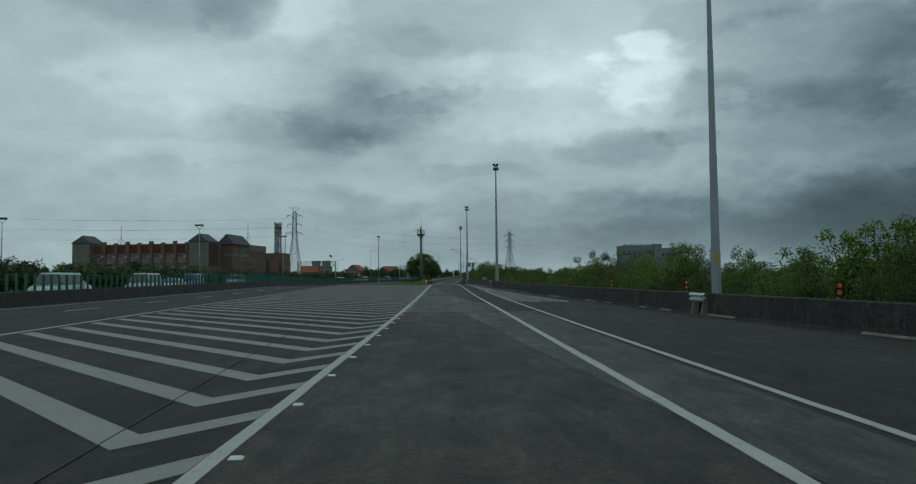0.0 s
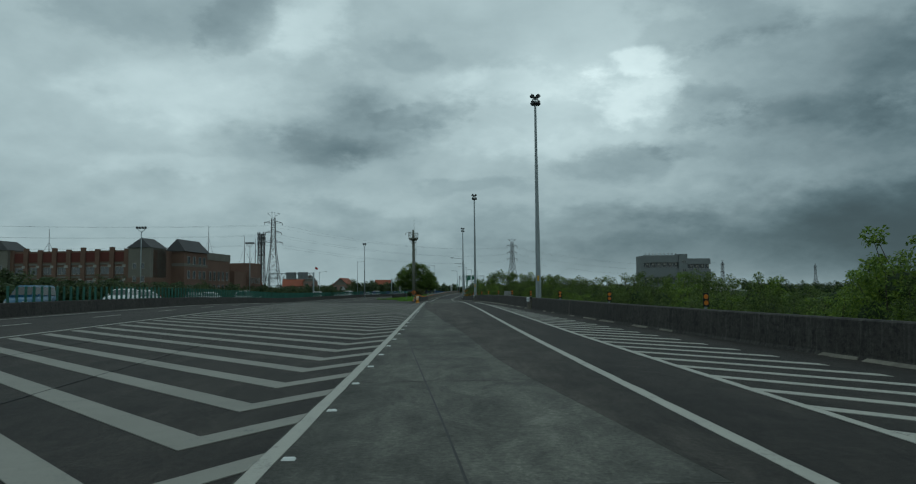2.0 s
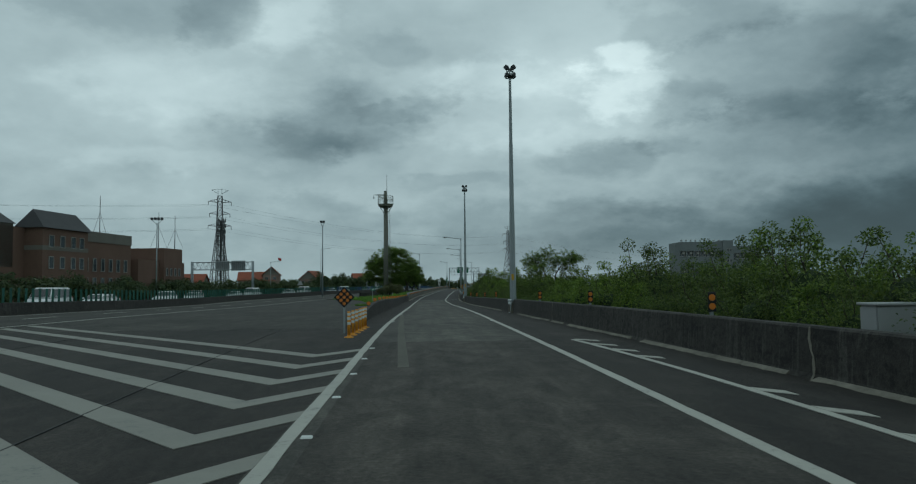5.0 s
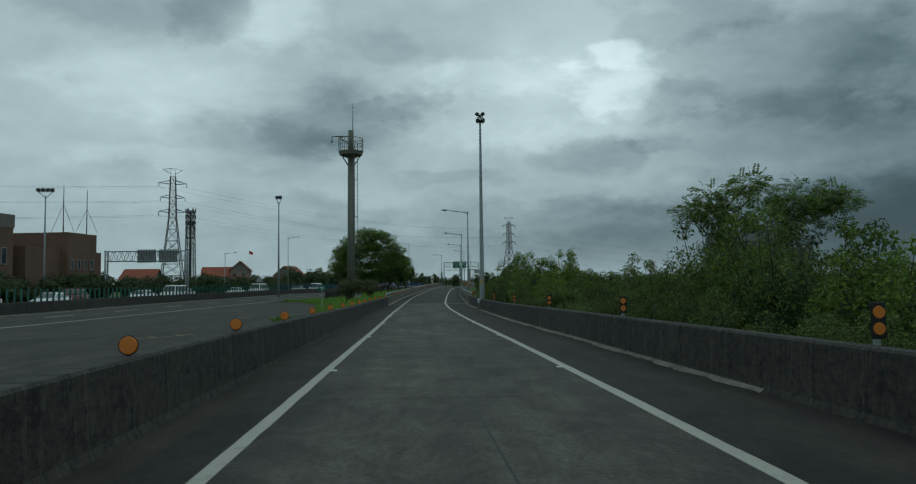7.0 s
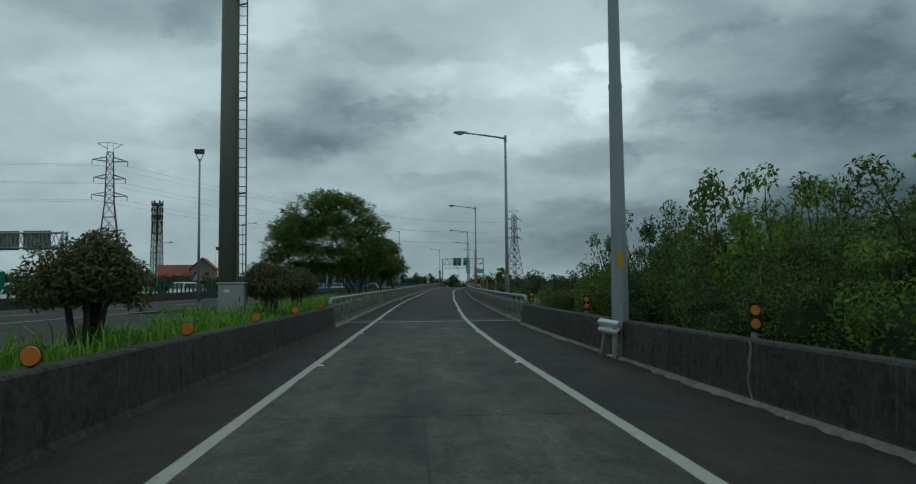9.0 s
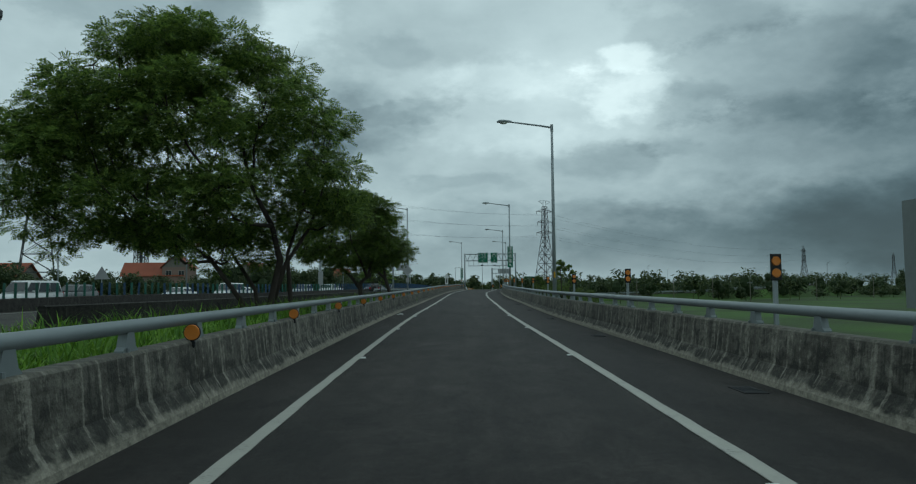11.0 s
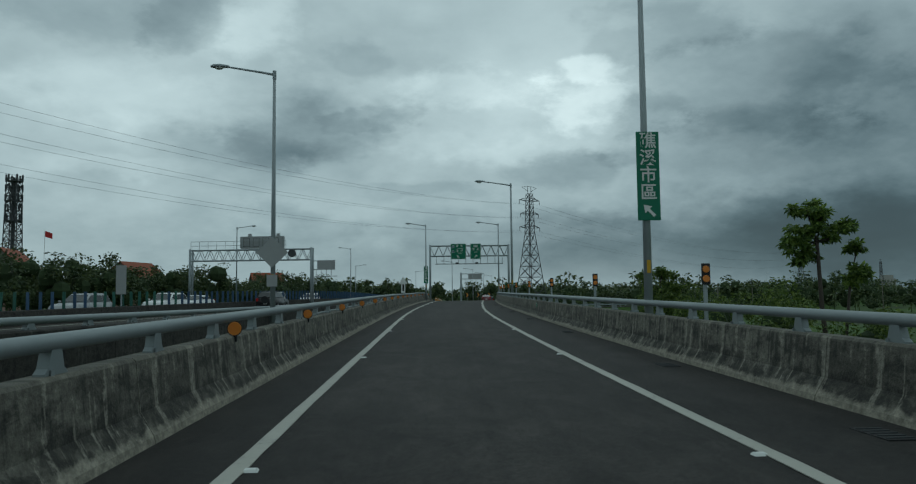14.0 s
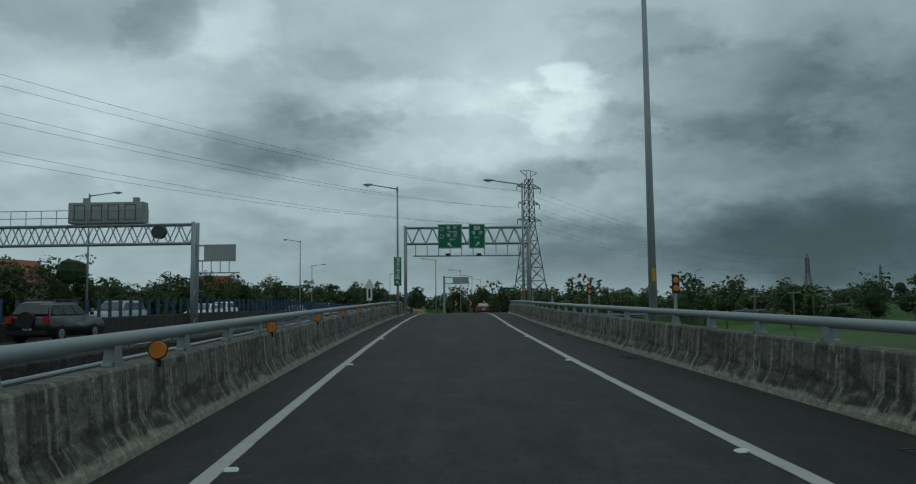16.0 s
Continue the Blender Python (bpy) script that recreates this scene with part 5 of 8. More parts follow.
def feathery_tree(at, label, seed, stems, clumps, per, leaf=0.082, mat=LEAF_TREE):
    """A spreading tree: bent stems fork into limbs, limbs into twigs that carry flat sprays of small leaflets."""
    rng = np.random.RandomState(seed)
    t = thing("tree", at, label, "tree")
    wood, fo = Shape(), Shape()
    joints = []
    for pts, r in stems:
        pts = [Vector(p) for p in pts]
        wood.pipe(pts, [r * (1.15 - 0.85 * i / (len(pts) - 1)) for i in range(len(pts))], 9)
        joints += [(p, r * (0.95 - 0.5 * i / len(pts))) for i, p in enumerate(pts) if i > 1]
    cs = np.array([c[:3] for c in clumps])
    # limbs run to the middle of each cluster of clumps
    k = max(4, len(clumps) // 8)
    mids = cs[rng.choice(len(cs), k, False)]
    for _ in range(6):
        near = np.argmin(((cs[:, None] - mids[None]) ** 2).sum(2), 1)
        mids = np.array([cs[near == i].mean(0) if (near == i).any() else mids[i] for i in range(k)])
    for i in range(k):
        end = Vector(mids[i]) - Vector((0, 0, 0.25))
        f, fr = min(joints, key=lambda q: (q[0] - end).length + 1.2 * max(0.0, q[0].z - end.z))
        d = end - f
        bow = Vector((d.x * 0.15, d.y * 0.15, -0.1 * d.length))
        limb = [f, f + d * 0.3 + bow + Vector(rng.normal(0, 0.07, 3)), f + d * 0.65 + bow + Vector(rng.normal(0, 0.09, 3)), end]
        r0 = min(fr * 0.8, 0.028 + 0.014 * d.length)
        wood.pipe(limb, [r0, r0 * 0.75, r0 * 0.5, 0.014], 6)
        for c in cs[near == i]:
            c = Vector(c)
            b = min(limb[1:], key=lambda q: (q - c).length)
            m = b.lerp(c, 0.5) + Vector(rng.normal(0, 0.08, 3))
            wood.pipe([b, m, c], [0.02, 0.012, 0.006], 4)
            for _ in range(3):
                wood.pipe([m.lerp(c, 0.5), c + Vector(rng.normal(0, 0.3, 3)) * Vector((1, 1, 0.5)).length * 0.6], [0.009, 0.004], 3)
    pairs = 6
    for x, y, z, r in clumps:
        n = max(6, int(3.2 * per * r * r))
        r *= 0.86
        d = rng.normal(0, 1, (n, 3))
        d /= np.linalg.norm(d, axis=1)[:, None]
        p = np.array((x, y, z)) + d * (rng.uniform(0.15, 1, (n, 1)) ** 0.5) * r * np.array((1, 1, 0.5))
        a = d * np.array((1, 1, 0.35)) + rng.normal(0, 0.45, (n, 3)) * np.array((1, 1, 0.5))
        a[:, 2] -= 0.12
        a /= np.linalg.norm(a, axis=1)[:, None]
        b = np.cross(a, np.array((0, 0, 1.0)) + rng.normal(0, 0.35, (n, 3)))
        b /= np.linalg.norm(b, axis=1)[:, None]
        up = np.cross(b, a)
        size = leaf * rng.uniform(0.7, 1.25, n)
        vs = []
        for i in range(pairs):
            o = p + a * (size * (0.5 + 0.62 * i))[:, None] - up * (size * 0.05 * i * i / 3)[:, None]
            l = (size * (1.15 if 0 < i < pairs - 1 else 0.8))[:, None]
            for sg in (-1, 1):
                q = b * (0.88 * sg) + a * 0.42 + up * rng.normal(-0.05, 0.18, (n, 1))
                w = a * 0.9 - b * (0.42 * sg)
                vs.append(np.stack((o, o + q * l * 0.5 + w * l * 0.26, o + q * l, o + q * l * 0.5 - w * l * 0.26), 1))
        v = np.concatenate(vs).reshape(-1, 3)
        base = len(fo.v)
        fo.v += v.tolist()
        fo.f += (np.arange(len(v)).reshape(-1, 4) + base).tolist()
    part("trunk", wood, BARK, t, "dark branching trunk", True)
    part("crown", fo, mat, t)
    return t


def tiers(seed, cx, cy, rx, ry, z0, z1, count, rr):
    """Clump centres in loose, nearly level layers that fill a flattened dome."""
    rng = random.Random(seed)
    out = []
    for i in range(count):
        q, a = math.sqrt(rng.random()), rng.uniform(0, 6.283)
        top = z0 + (z1 - z0) * (1 - q ** 2.4) ** 0.6
        level = rng.choice((0.0, 0.25, 0.5, 0.72, 0.88, 1.0, 1.0))
        z = (z0 - 0.5 * (1 - q)) + (top - z0) * level + 0.5 * (1 - q) * level + rng.uniform(-0.12, 0.12)
        out.append((cx + math.cos(a) * q * rx, cy + math.sin(a) * q * ry, z, rng.uniform(*rr)))
    return out


feathery_tree((-3.3, 227.8, 0.02), "spreading feathery-leaved tree with several dark stems", 5,
              ((((0, 0, -0.2), (0.1, 0, 1.0), (0.35, 0.1, 2.3), (0.1, 0.2, 3.3), (-0.6, 0.4, 4.6), (-0.9, 0.5, 6.2)), 0.12), (((0.1, 0, 0.9), (0.5, 0.1, 2.2), (1.2, -0.1, 3.2), (1.7, -0.2, 4.6)), 0.075),
               (((0.55, 0.4, -0.2), (0.6, 0.4, 1.2), (0.5, 0.4, 2.5), (0.9, 0.6, 3.8), (1.1, 0.6, 5.6)), 0.075), (((-0.2, 0, -0.1), (-0.7, -0.1, 1.2), (-1.5, -0.1, 2.3), (-3.0, 0, 3.4), (-4.2, 0.2, 4.6)), 0.08),
               (((-0.1, 0.1, -0.1), (-0.5, 0.8, 1.5), (-1.6, 1.4, 3.0), (-2.4, 1.6, 5.0)), 0.07)),
              tiers(6, -2.3, 0.2, 4.9, 4.3, 3.5, 8.8, 235, (0.6, 1.0)) + tiers(7, -3.0, -0.4, 3.8, 3.0, 2.5, 3.5, 18, (0.45, 0.7)) + tiers(61, 0.5, 4.4, 1.4, 1.3, 4.4, 6.0, 14, (0.45, 0.7)), 60)
feathery_tree((-2.1, 245.3, 0.1), "spreading feathery-leaved tree with a low fork", 8,
              ((((0, 0, -0.2), (-0.03, 0, 0.9), (-0.08, 0, 1.7), (0.35, 0, 2.1), (0.5, 0.1, 2.9), (0.4, 0.2, 4.2)), 0.13), (((-0.05, 0, 1.4), (-0.5, 0.1, 2.0), (-1.1, 0.1, 2.6), (-2.0, 0.2, 3.4)), 0.09),
               (((0.3, 0, 1.95), (0.0, -0.2, 2.8), (-0.5, -0.4, 3.9), (-0.6, -0.4, 4.8)), 0.065)),
              tiers(9, -0.55, 0.0, 2.8, 2.8, 3.1, 6.3, 112, (0.5, 0.8)), 64)
feathery_tree((-0.85, 253.1, 0.2), "spreading feathery-leaved tree leaning from the road", 15,
              ((((0, 0, -0.2), (-0.1, 0, 0.9), (-0.45, 0, 2.0), (-0.5, 0.1, 2.5), (0.1, 0.1, 3.3), (0.3, 0.2, 4.4)), 0.12), (((-0.4, 0, 1.9), (-0.9, 0.1, 2.4), (-1.5, 0.1, 2.9), (-2.2, 0, 3.6)), 0.075),
               (((-0.5, 0.1, 2.4), (-0.5, -0.2, 3.2), (-0.7, -0.3, 4.6)), 0.07)),
              tiers(17, -0.95, 0.0, 1.75, 1.9, 3.2, 5.9, 64, (0.45, 0.75)), 70)
feathery_tree((9.7, 149.9, -0.6), "slender flat-topped feathery tree above the shrubs", 31,
              ((((0, 0, -0.1), (0.0, 0, 1.8), (0.25, 0, 3.4), (0.9, 0.1, 4.3)), 0.07), (((0.05, 0, 1.7), (-0.5, 0.2, 3.2), (-1.0, 0.2, 4.3)), 0.055)),
              tiers(33, 0.1, 0, 2.1, 1.6, 4.1, 5.2, 20, (0.4, 0.65)), 75)
tree("tree", (15.3, 282.2, -2.7), "slender broad-leaved young tree beside the bridge", 41, ((-0.35, 0.0, 5.9, 0.07), (0.75, 0.3, 5.0, 0.05)), [(-0.6, 0, 6.7, 0.35), (-0.1, 0.2, 6.6, 0.3), (0.35, 0, 6.3, 0.28), (-0.9, 0.1, 5.9, 0.35), (-0.75, 0.1, 5.45, 0.35), (0.9, 0.2, 5.7, 0.28), (1.0, 0.3, 5.1, 0.35), (0.75, 0.2, 4.9, 0.3), (-0.5, 0.1, 6.2, 0.35), (0.1, 0, 6.0, 0.3)], 0.075, 5500)
tree("tree", (13.9, 291.0, -2.7), "slender broad-leaved young tree beside the bridge", 44, ((0.1, 0.0, 4.6, 0.06),), [(0.1, 0, 5.3, 0.35), (-0.4, 0.2, 5.1, 0.35), (0.5, 0, 4.9, 0.4), (0, 0.2, 4.5, 0.45)], 0.075, 4500)
tree("sapling", (-1.9, 256.5, 0.0), "young feathery sapling behind the parapet", 51, ((0.2, 0, 2.0, 0.035), (-0.4, 0.2, 1.9, 0.03)), dome(53, 0.95, 0.9, 1.9, 3.2, 15, (0.3, 0.45), 0.2), 0.07, 1500, LEAF_TREE)


def round_bush(at, r, h, seed, label="clipped dark green bush with bare stems"):
    rng = random.Random(seed)
    b = thing("bush", at, label, "bush", "bushes on the island")
    st, fo = Shape(), Shape()
    for i in range(10):
        a = rng.uniform(0, 6.28)
        o = rng.uniform(0.15, 0.8) * r
        tip = (math.cos(a) * o, math.sin(a) * o, h * rng.uniform(0.5, 0.85))
        st.pipe([(math.cos(a) * 0.14, math.sin(a) * 0.14, -0.1), (tip[0] * 0.45, tip[1] * 0.45, h * 0.35), tip], [0.045, 0.032, 0.012], 6)
    for i in range(60):
        a, q = rng.uniform(0, 6.28), math.sqrt(rng.random())
        z = h * (0.42 + 0.5 * rng.random() ** 0.7 * math.sqrt(max(0, 1 - q * q * 0.85)))
        leaf_cloud(fo, rng, (math.cos(a) * q * r * 0.86, math.sin(a) * q * r * 0.86, z), r * 0.29, 210, 0.045, 0.9)
    part("woody_frame", st, BARK, b)
    part("foliage", fo, LEAF_BUSH, b)
    return b


round_bush((-3.95, 179.0, island_z(-3.95, 179.0)), 0.88, 1.75, 3)
round_bush((-3.35, 190.2, island_z(-3.35, 190.2)), 0.75, 1.6, 4)
round_bush((-3.7, 197.6, island_z(-3.7, 197.6)), 0.8, 1.75, 5)
round_bush((-6.0, 204.5, island_z(-6.0, 204.5)), 0.9, 1.6, 6)

# grass: the island and strips by the barriers
gs = Shape()
rng = random.Random(77)


def blades(s, x, y, z, n, h, spread):
    for _ in range(n):
        a, l = rng.uniform(0, 6.28), h * rng.uniform(0.5, 1.2)
        o = Vector((x + rng.gauss(0, spread), y + rng.gauss(0, spread), z - 0.03))
        d = Vector((math.cos(a), math.sin(a), 0))
        w = Vector((-d.y, d.x, 0)) * 0.014
        p = o + d * l * 0.25 + Vector((0, 0, l * 0.65))
        e = o + d * l * rng.uniform(0.4, 0.8) + Vector((0, 0, l * rng.uniform(0.7, 1.0)))
        s.add([o - w, o + w, p + w * 0.8, p - w * 0.8, e], [(0, 1, 2, 3), (3, 2, 4)])


y = 157.0
while y < 268:
    a = max(main_edge(y) + 0.9, min(gore_right(y), -2.9) + 0.2) if y < 214 else main_edge(y) + 1.1
    b = left_base(y) - 0.55
    w = b - a
    if w > 0.1:
        for _ in range(int(w * (7.0 if y < 215 else 5.0)) + 1):
            x = rng.uniform(a, b)
            if y > 215 and x < b - 6:
                continue
            tuft = rng.random()
            blades(gs, x, y + rng.uniform(0, 0.5), island_z(x, y), 9, (0.26 if tuft < 0.88 else 0.5) * (0.7 if y < 166 else 1 if y < 200 else 1.25), 0.16)
    y += 0.42
tagged(part("grass", gs, GRASS), "long bright green grass on the island beside the ramp", "grass", "", "stuff")

# ---- far woods ----


def wood_belt(name, label, spots, seed, leaf=0.42, mat=LEAF_FAR, per=90):
    rng = random.Random(seed)
    fo, core = Shape(), Shape()
    for x, y, h, r in spots:
        z = ground_z(x, y)
        cz, rz_ = z + h * 0.55, h * 0.45
        # filler balls added inside each crown so no sky shows through
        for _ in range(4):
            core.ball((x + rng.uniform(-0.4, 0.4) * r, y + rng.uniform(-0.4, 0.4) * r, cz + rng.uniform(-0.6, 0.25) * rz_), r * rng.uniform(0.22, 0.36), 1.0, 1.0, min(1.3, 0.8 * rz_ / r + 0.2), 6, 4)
        for _ in range(11):
            while True:
                d = Vector((rng.uniform(-1, 1), rng.uniform(-1, 1), rng.uniform(-0.9, 1)))
                if 0.4 < d.length < 1:
                    break
            rr = r * rng.uniform(0.26, 0.44)
            q = (x + d.x * r * 0.85, y + d.y * r * 0.85, cz + d.z * (rz_ - rr * 0.9))
            leaf_cloud(fo, rng, q, rr, per // 11, leaf * rng.uniform(0.8, 1.2), 0.8, 1.5)
        fo.pipe([(x, y, z - 0.2), (x + rng.uniform(-0.3, 0.3), y, z + h * 0.6)], [0.14, 0.06], 5)
    belt = tagged(part(name, fo, mat), label, "trees", "", "stuff")
    part("inner_growth", core, CORE_DARK, belt)
    return belt


rng = random.Random(91)
spots = []
for i in range(150):
    y = -10 + i * 3.3
    for k in range(2):
        yy = y + rng.uniform(-1.5, 1.5)
        spots.append((far_edge(min(yy, 520)) - rng.uniform(4, 9) - 5 * k, yy, rng.uniform(3.4, 5.0) * (1.0 if yy < 335 else 1.7 if yy < 378 else 1.2 if yy < 400 else 1.7) + (1.5 if k else 0), rng.uniform(1.5, 2.3) * (1.5 if yy > 335 else 1.15)))
wood_belt("tree_belt", "row of dark green trees beyond the far lanes", spots, 92, 0.26, LEAF_FAR, 640)
spots = [(rng.uniform(-90, 10), rng.uniform(440, 640), rng.uniform(7, 11), rng.uniform(2.5, 4.2)) for i in range(120)]
spots += [(rng.uniform(10, 120), rng.uniform(520, 700), rng.uniform(7, 10.5), rng.uniform(2.5, 4.0)) for i in range(110)]
wood_belt("tree_belt", "distant dark green wood ahead of the road", spots, 93, 0.62, LEAF_FAR, 330)
spots = [(30 + 500 * (i / 260) + rng.uniform(-5, 5), rng.uniform(400, 560) + 0.2 * i, rng.uniform(8.0, 11.5), rng.uniform(3.2, 4.8)) for i in range(260)]
wood_belt("tree_belt", "distant band of dark trees beyond the meadow", spots, 94, 0.58, LEAF_FAR, 330)
spots = [(64 + 2.2 * i + rng.uniform(-3, 3), rng.uniform(440, 520) + 0.25 * i, rng.uniform(3.2, 5.5), rng.uniform(3.0, 4.6)) for i in range(190)]
wood_belt("hedge_belt", "low dark hedgerow at the far side of the meadow", spots, 98, 0.34, LEAF_FAR, 380)
spots = [(rng.uniform(10, 75), rng.uniform(-20, 205), rng.uniform(2.0, 3.2), rng.uniform(1.6, 2.6)) for i in range(150)]
spots = [(right_base(min(y_, 200)) + 10 + x, y_, h, r) for x, y_, h, r in spots]
wood_belt("scrub", "low green scrub behind the roadside shrubs", spots, 95, 0.13, LEAF_HEDGE, 420)


spots = [(14.9, 284.2, 2.5, 1.5), (14.4, 287.5, 2.4, 1.4), (14.3, 291.0, 2.6, 1.4), (16.4, 282.0, 1.9, 1.4), (15.6, 295.0, 2.3, 1.5), (17.0, 287.5, 2.5, 1.5), (16.8, 292.5, 2.2, 1.5), (16.4, 299.5, 2.0, 1.5), (18.5, 284.5, 1.9, 1.4)]
spots = [(x, y, top - ground_z(x, y), r) for x, y, top, r in spots]
wood_belt("thicket", "dense dark green thicket beside the bridge", spots, 97, 0.075, LEAF_HEDGE, 3600)
gs = Shape()
for _ in range(60):
    x, y = rng.gauss(-6.3, 0.35), rng.uniform(166.6, 170.4)
    blades(gs, x, y, road_z(y), 8, 0.26, 0.1)
tagged(part("grass_tuft", gs, GRASS), "bright tuft of grass in the gore asphalt", "grass", "", "stuff")
spots = [(left_base(y) - rng.uniform(1.0, 1.7), y, rng.uniform(0.75, 1.25), rng.uniform(0.35, 0.55)) for y in np.arange(246.0, 258.5, 1.6)]
spots = [(x, float(y), h, r) for x, y, h, r in spots]
wood_belt("undergrowth", "fresh green broad-leaved undergrowth behind the parapet", spots, 99, 0.075, LEAF_FRESH, 600)

# ---- roadside devices ----


def delineator(y, high):
    x = right_base(y) + (0.62 if high else 0.52)
    h = 1.62 if high else 1.0
    foot = -0.35 if high else -0.1
    d = thing("delineator", (x, y, road_z(y) + foot), "black plate with two amber reflectors on a post behind the barrier", "delineator", "delineators")
    part("post", Shape().box((0, 0, (h - foot) / 2), (0.07, 0.05, h - foot), bevel=0.008), GALV, d)
    p = part("plate", Shape().box((0, -0.045, h - foot), (0.17, 0.025, 0.40), bevel=0.008), BLACK, d, "black backing plate")
    for z in (-0.09, 0.09):
        part("reflector", Shape().tube((0, -0.056, h - foot + z), (0, -0.072, h - foot + z), 0.07, 0.064, 16), AMBER, p)
    return d


for k in range(-1, 35):
    y = 18.9 + 9.93 * k
    delineator(y, y > 199)


def disc(y, off, zc):
    d = thing("round_reflector", (left_base(y) - off, y, road_z(y) + zc - 0.13), "round amber reflector on a short black foot", "reflector", "round reflectors on the barrier")
    part("foot", Shape().box((0, 0.02, 0.03), (0.07, 0.05, 0.08), bevel=0.01).tube((0, 0.02, 0.02), (0, 0.02, 0.07), 0.02, n=6), BLACK, d)
    part("backing", Shape().tube((0, 0.02, 0.17), (0, -0.005, 0.17), 0.098, 0.102, 20), BLACK, d)
    part("lens", Shape().tube((0, -0.006, 0.17), (0, -0.022, 0.17), 0.093, 0.086, 20), AMBER, d)
    return d


for k in range(17):
    yd = 119.4 + 4.63 * k
    disc(yd, 0.24, 0.77 * nose(yd) + 0.045)
for k in range(28):
    y = 203.75 + 5.85 * k
    disc(y, 0.2, 0.83)

for i, y in enumerate((119.4, 118.35, 117.3, 116.2, 115.1, 114.0)):
    d = thing("lane_post", (-2.2 - 0.01 * i, y, road_z(y)), "orange flexible lane post with white bands", "bollard", "lane posts at the nose")
    part("base", Shape().tube((0, 0, 0), (0, 0, 0.03), 0.13, 0.12, 16).tube((0, 0, 0.03), (0, 0, 0.07), 0.07, 0.05, 14), ORANGE, d)
    part("tube", Shape().tube((0, 0, 0.06), (0, 0, 0.72), 0.046, 0.043, 14), ORANGE, d, "", True)
    for z in (0.36, 0.49, 0.61):
        part("band", Shape().tube((0, 0, z), (0, 0, z + 0.07), 0.048, 0.0475, 14, False), SIGN_WHITE, d, "white reflective band")

d = thing("hazard_marker", (-2.6, 116.2, road_z(116.2)), "black diamond board with nine amber reflectors on a post", "road sign")
part("post", Shape().tube((0, 0, 0), (0, 0, 1.2), 0.028, n=10), GALV, d)
bd = part("board", Shape().box((0, 0, 0), (0.45, 0.02, 0.45), bevel=0.006), BLACK, d, at=Matrix.Translation((0, -0.04, 1.09)) @ Matrix.Rotation(radians(45), 4, "Y"))
for i in (-1, 0, 1):
    for j in (-1, 0, 1):
        part("reflector", Shape().tube((i * 0.135, -0.012, j * 0.135), (i * 0.135, -0.026, j * 0.135), 0.052, 0.045, 9), AMBER, bd)

# road studs along the lane lines
stud = Shape()
stud.add([(-0.06, -0.05, 0), (0.06, -0.05, 0), (0.06, 0.05, 0), (-0.06, 0.05, 0), (-0.045, -0.03, 0.022), (0.045, -0.03, 0.022), (0.045, 0.03, 0.022), (-0.045, 0.03, 0.022)],
         [(4, 5, 6, 7), (0, 1, 5, 4), (1, 2, 6, 5), (2, 3, 7, 6), (3, 0, 4, 7)])
stud_mesh = stud.mesh("road_stud", SIGN_WHITE)
stud_rows = [123.9 + 9.73 * i for i in range(13)] + [250.4 + 9.48 * i for i in range(16)]
spots = [(left_line(y) + 0.16, y) for y in np.arange(0.99, 112, 2.48)]
spots += [(left_line(y) + 0.12, y) for y in stud_rows] + [(right_line(y) - 0.11, y) for y in stud_rows]
for x, y in spots:
    tagged(part("road_stud", stud_mesh, None, at=(float(x), float(y), road_z(float(y)))), "small white raised road stud", "road stud", "road studs")

# pale broken footing along the right barrier
rng = random.Random(31)
strips, y = [], 14.0
while y < 96:
    l = rng.uniform(0.5, 2.4)
    if rng.random() < (0.7 if y > 60 else 0.4):
        strips.append((y, y + l, 0.12))
    y += l + rng.uniform(0.2, 1.8)
strips += [(97, 103.5, 0.12), (104.3, 111, 0.13), (112, 119.2, 0.14), (120.1, 122.3, 0.15), (122.9, 126.8, 0.16), (127.2, 131.8, 0.15), (139.7, 146, 0.13), (146.1, 158, 0.12), (158.2, 182.6, 0.14), (183.8, 196.8, 0.15)]
for y, ye, wide in strips:
    wide *= 0.75
    w = 0.06
    s = Shape()
    fr = []
    for q in ys_of(y, ye, 0.12):
        w = max(0.03, min(wide + 0.05, w + rng.uniform(-0.04, 0.04) + 0.06 * (wide - w)))
        fr.append(((right_base(q) + 0.02, q, road_z(q) + 0.001), Vector((-1, 0, 0)) * w))
    s.sweep(((0, 0), (0, 0.055), (0.3, 0.04), (0.8, 0.018), (1, 0)), fr)
    tagged(part("footing_strip", s, FOOTING), "pale broken concrete strip at the barrier foot", "concrete strip", "footing strips", "structure")
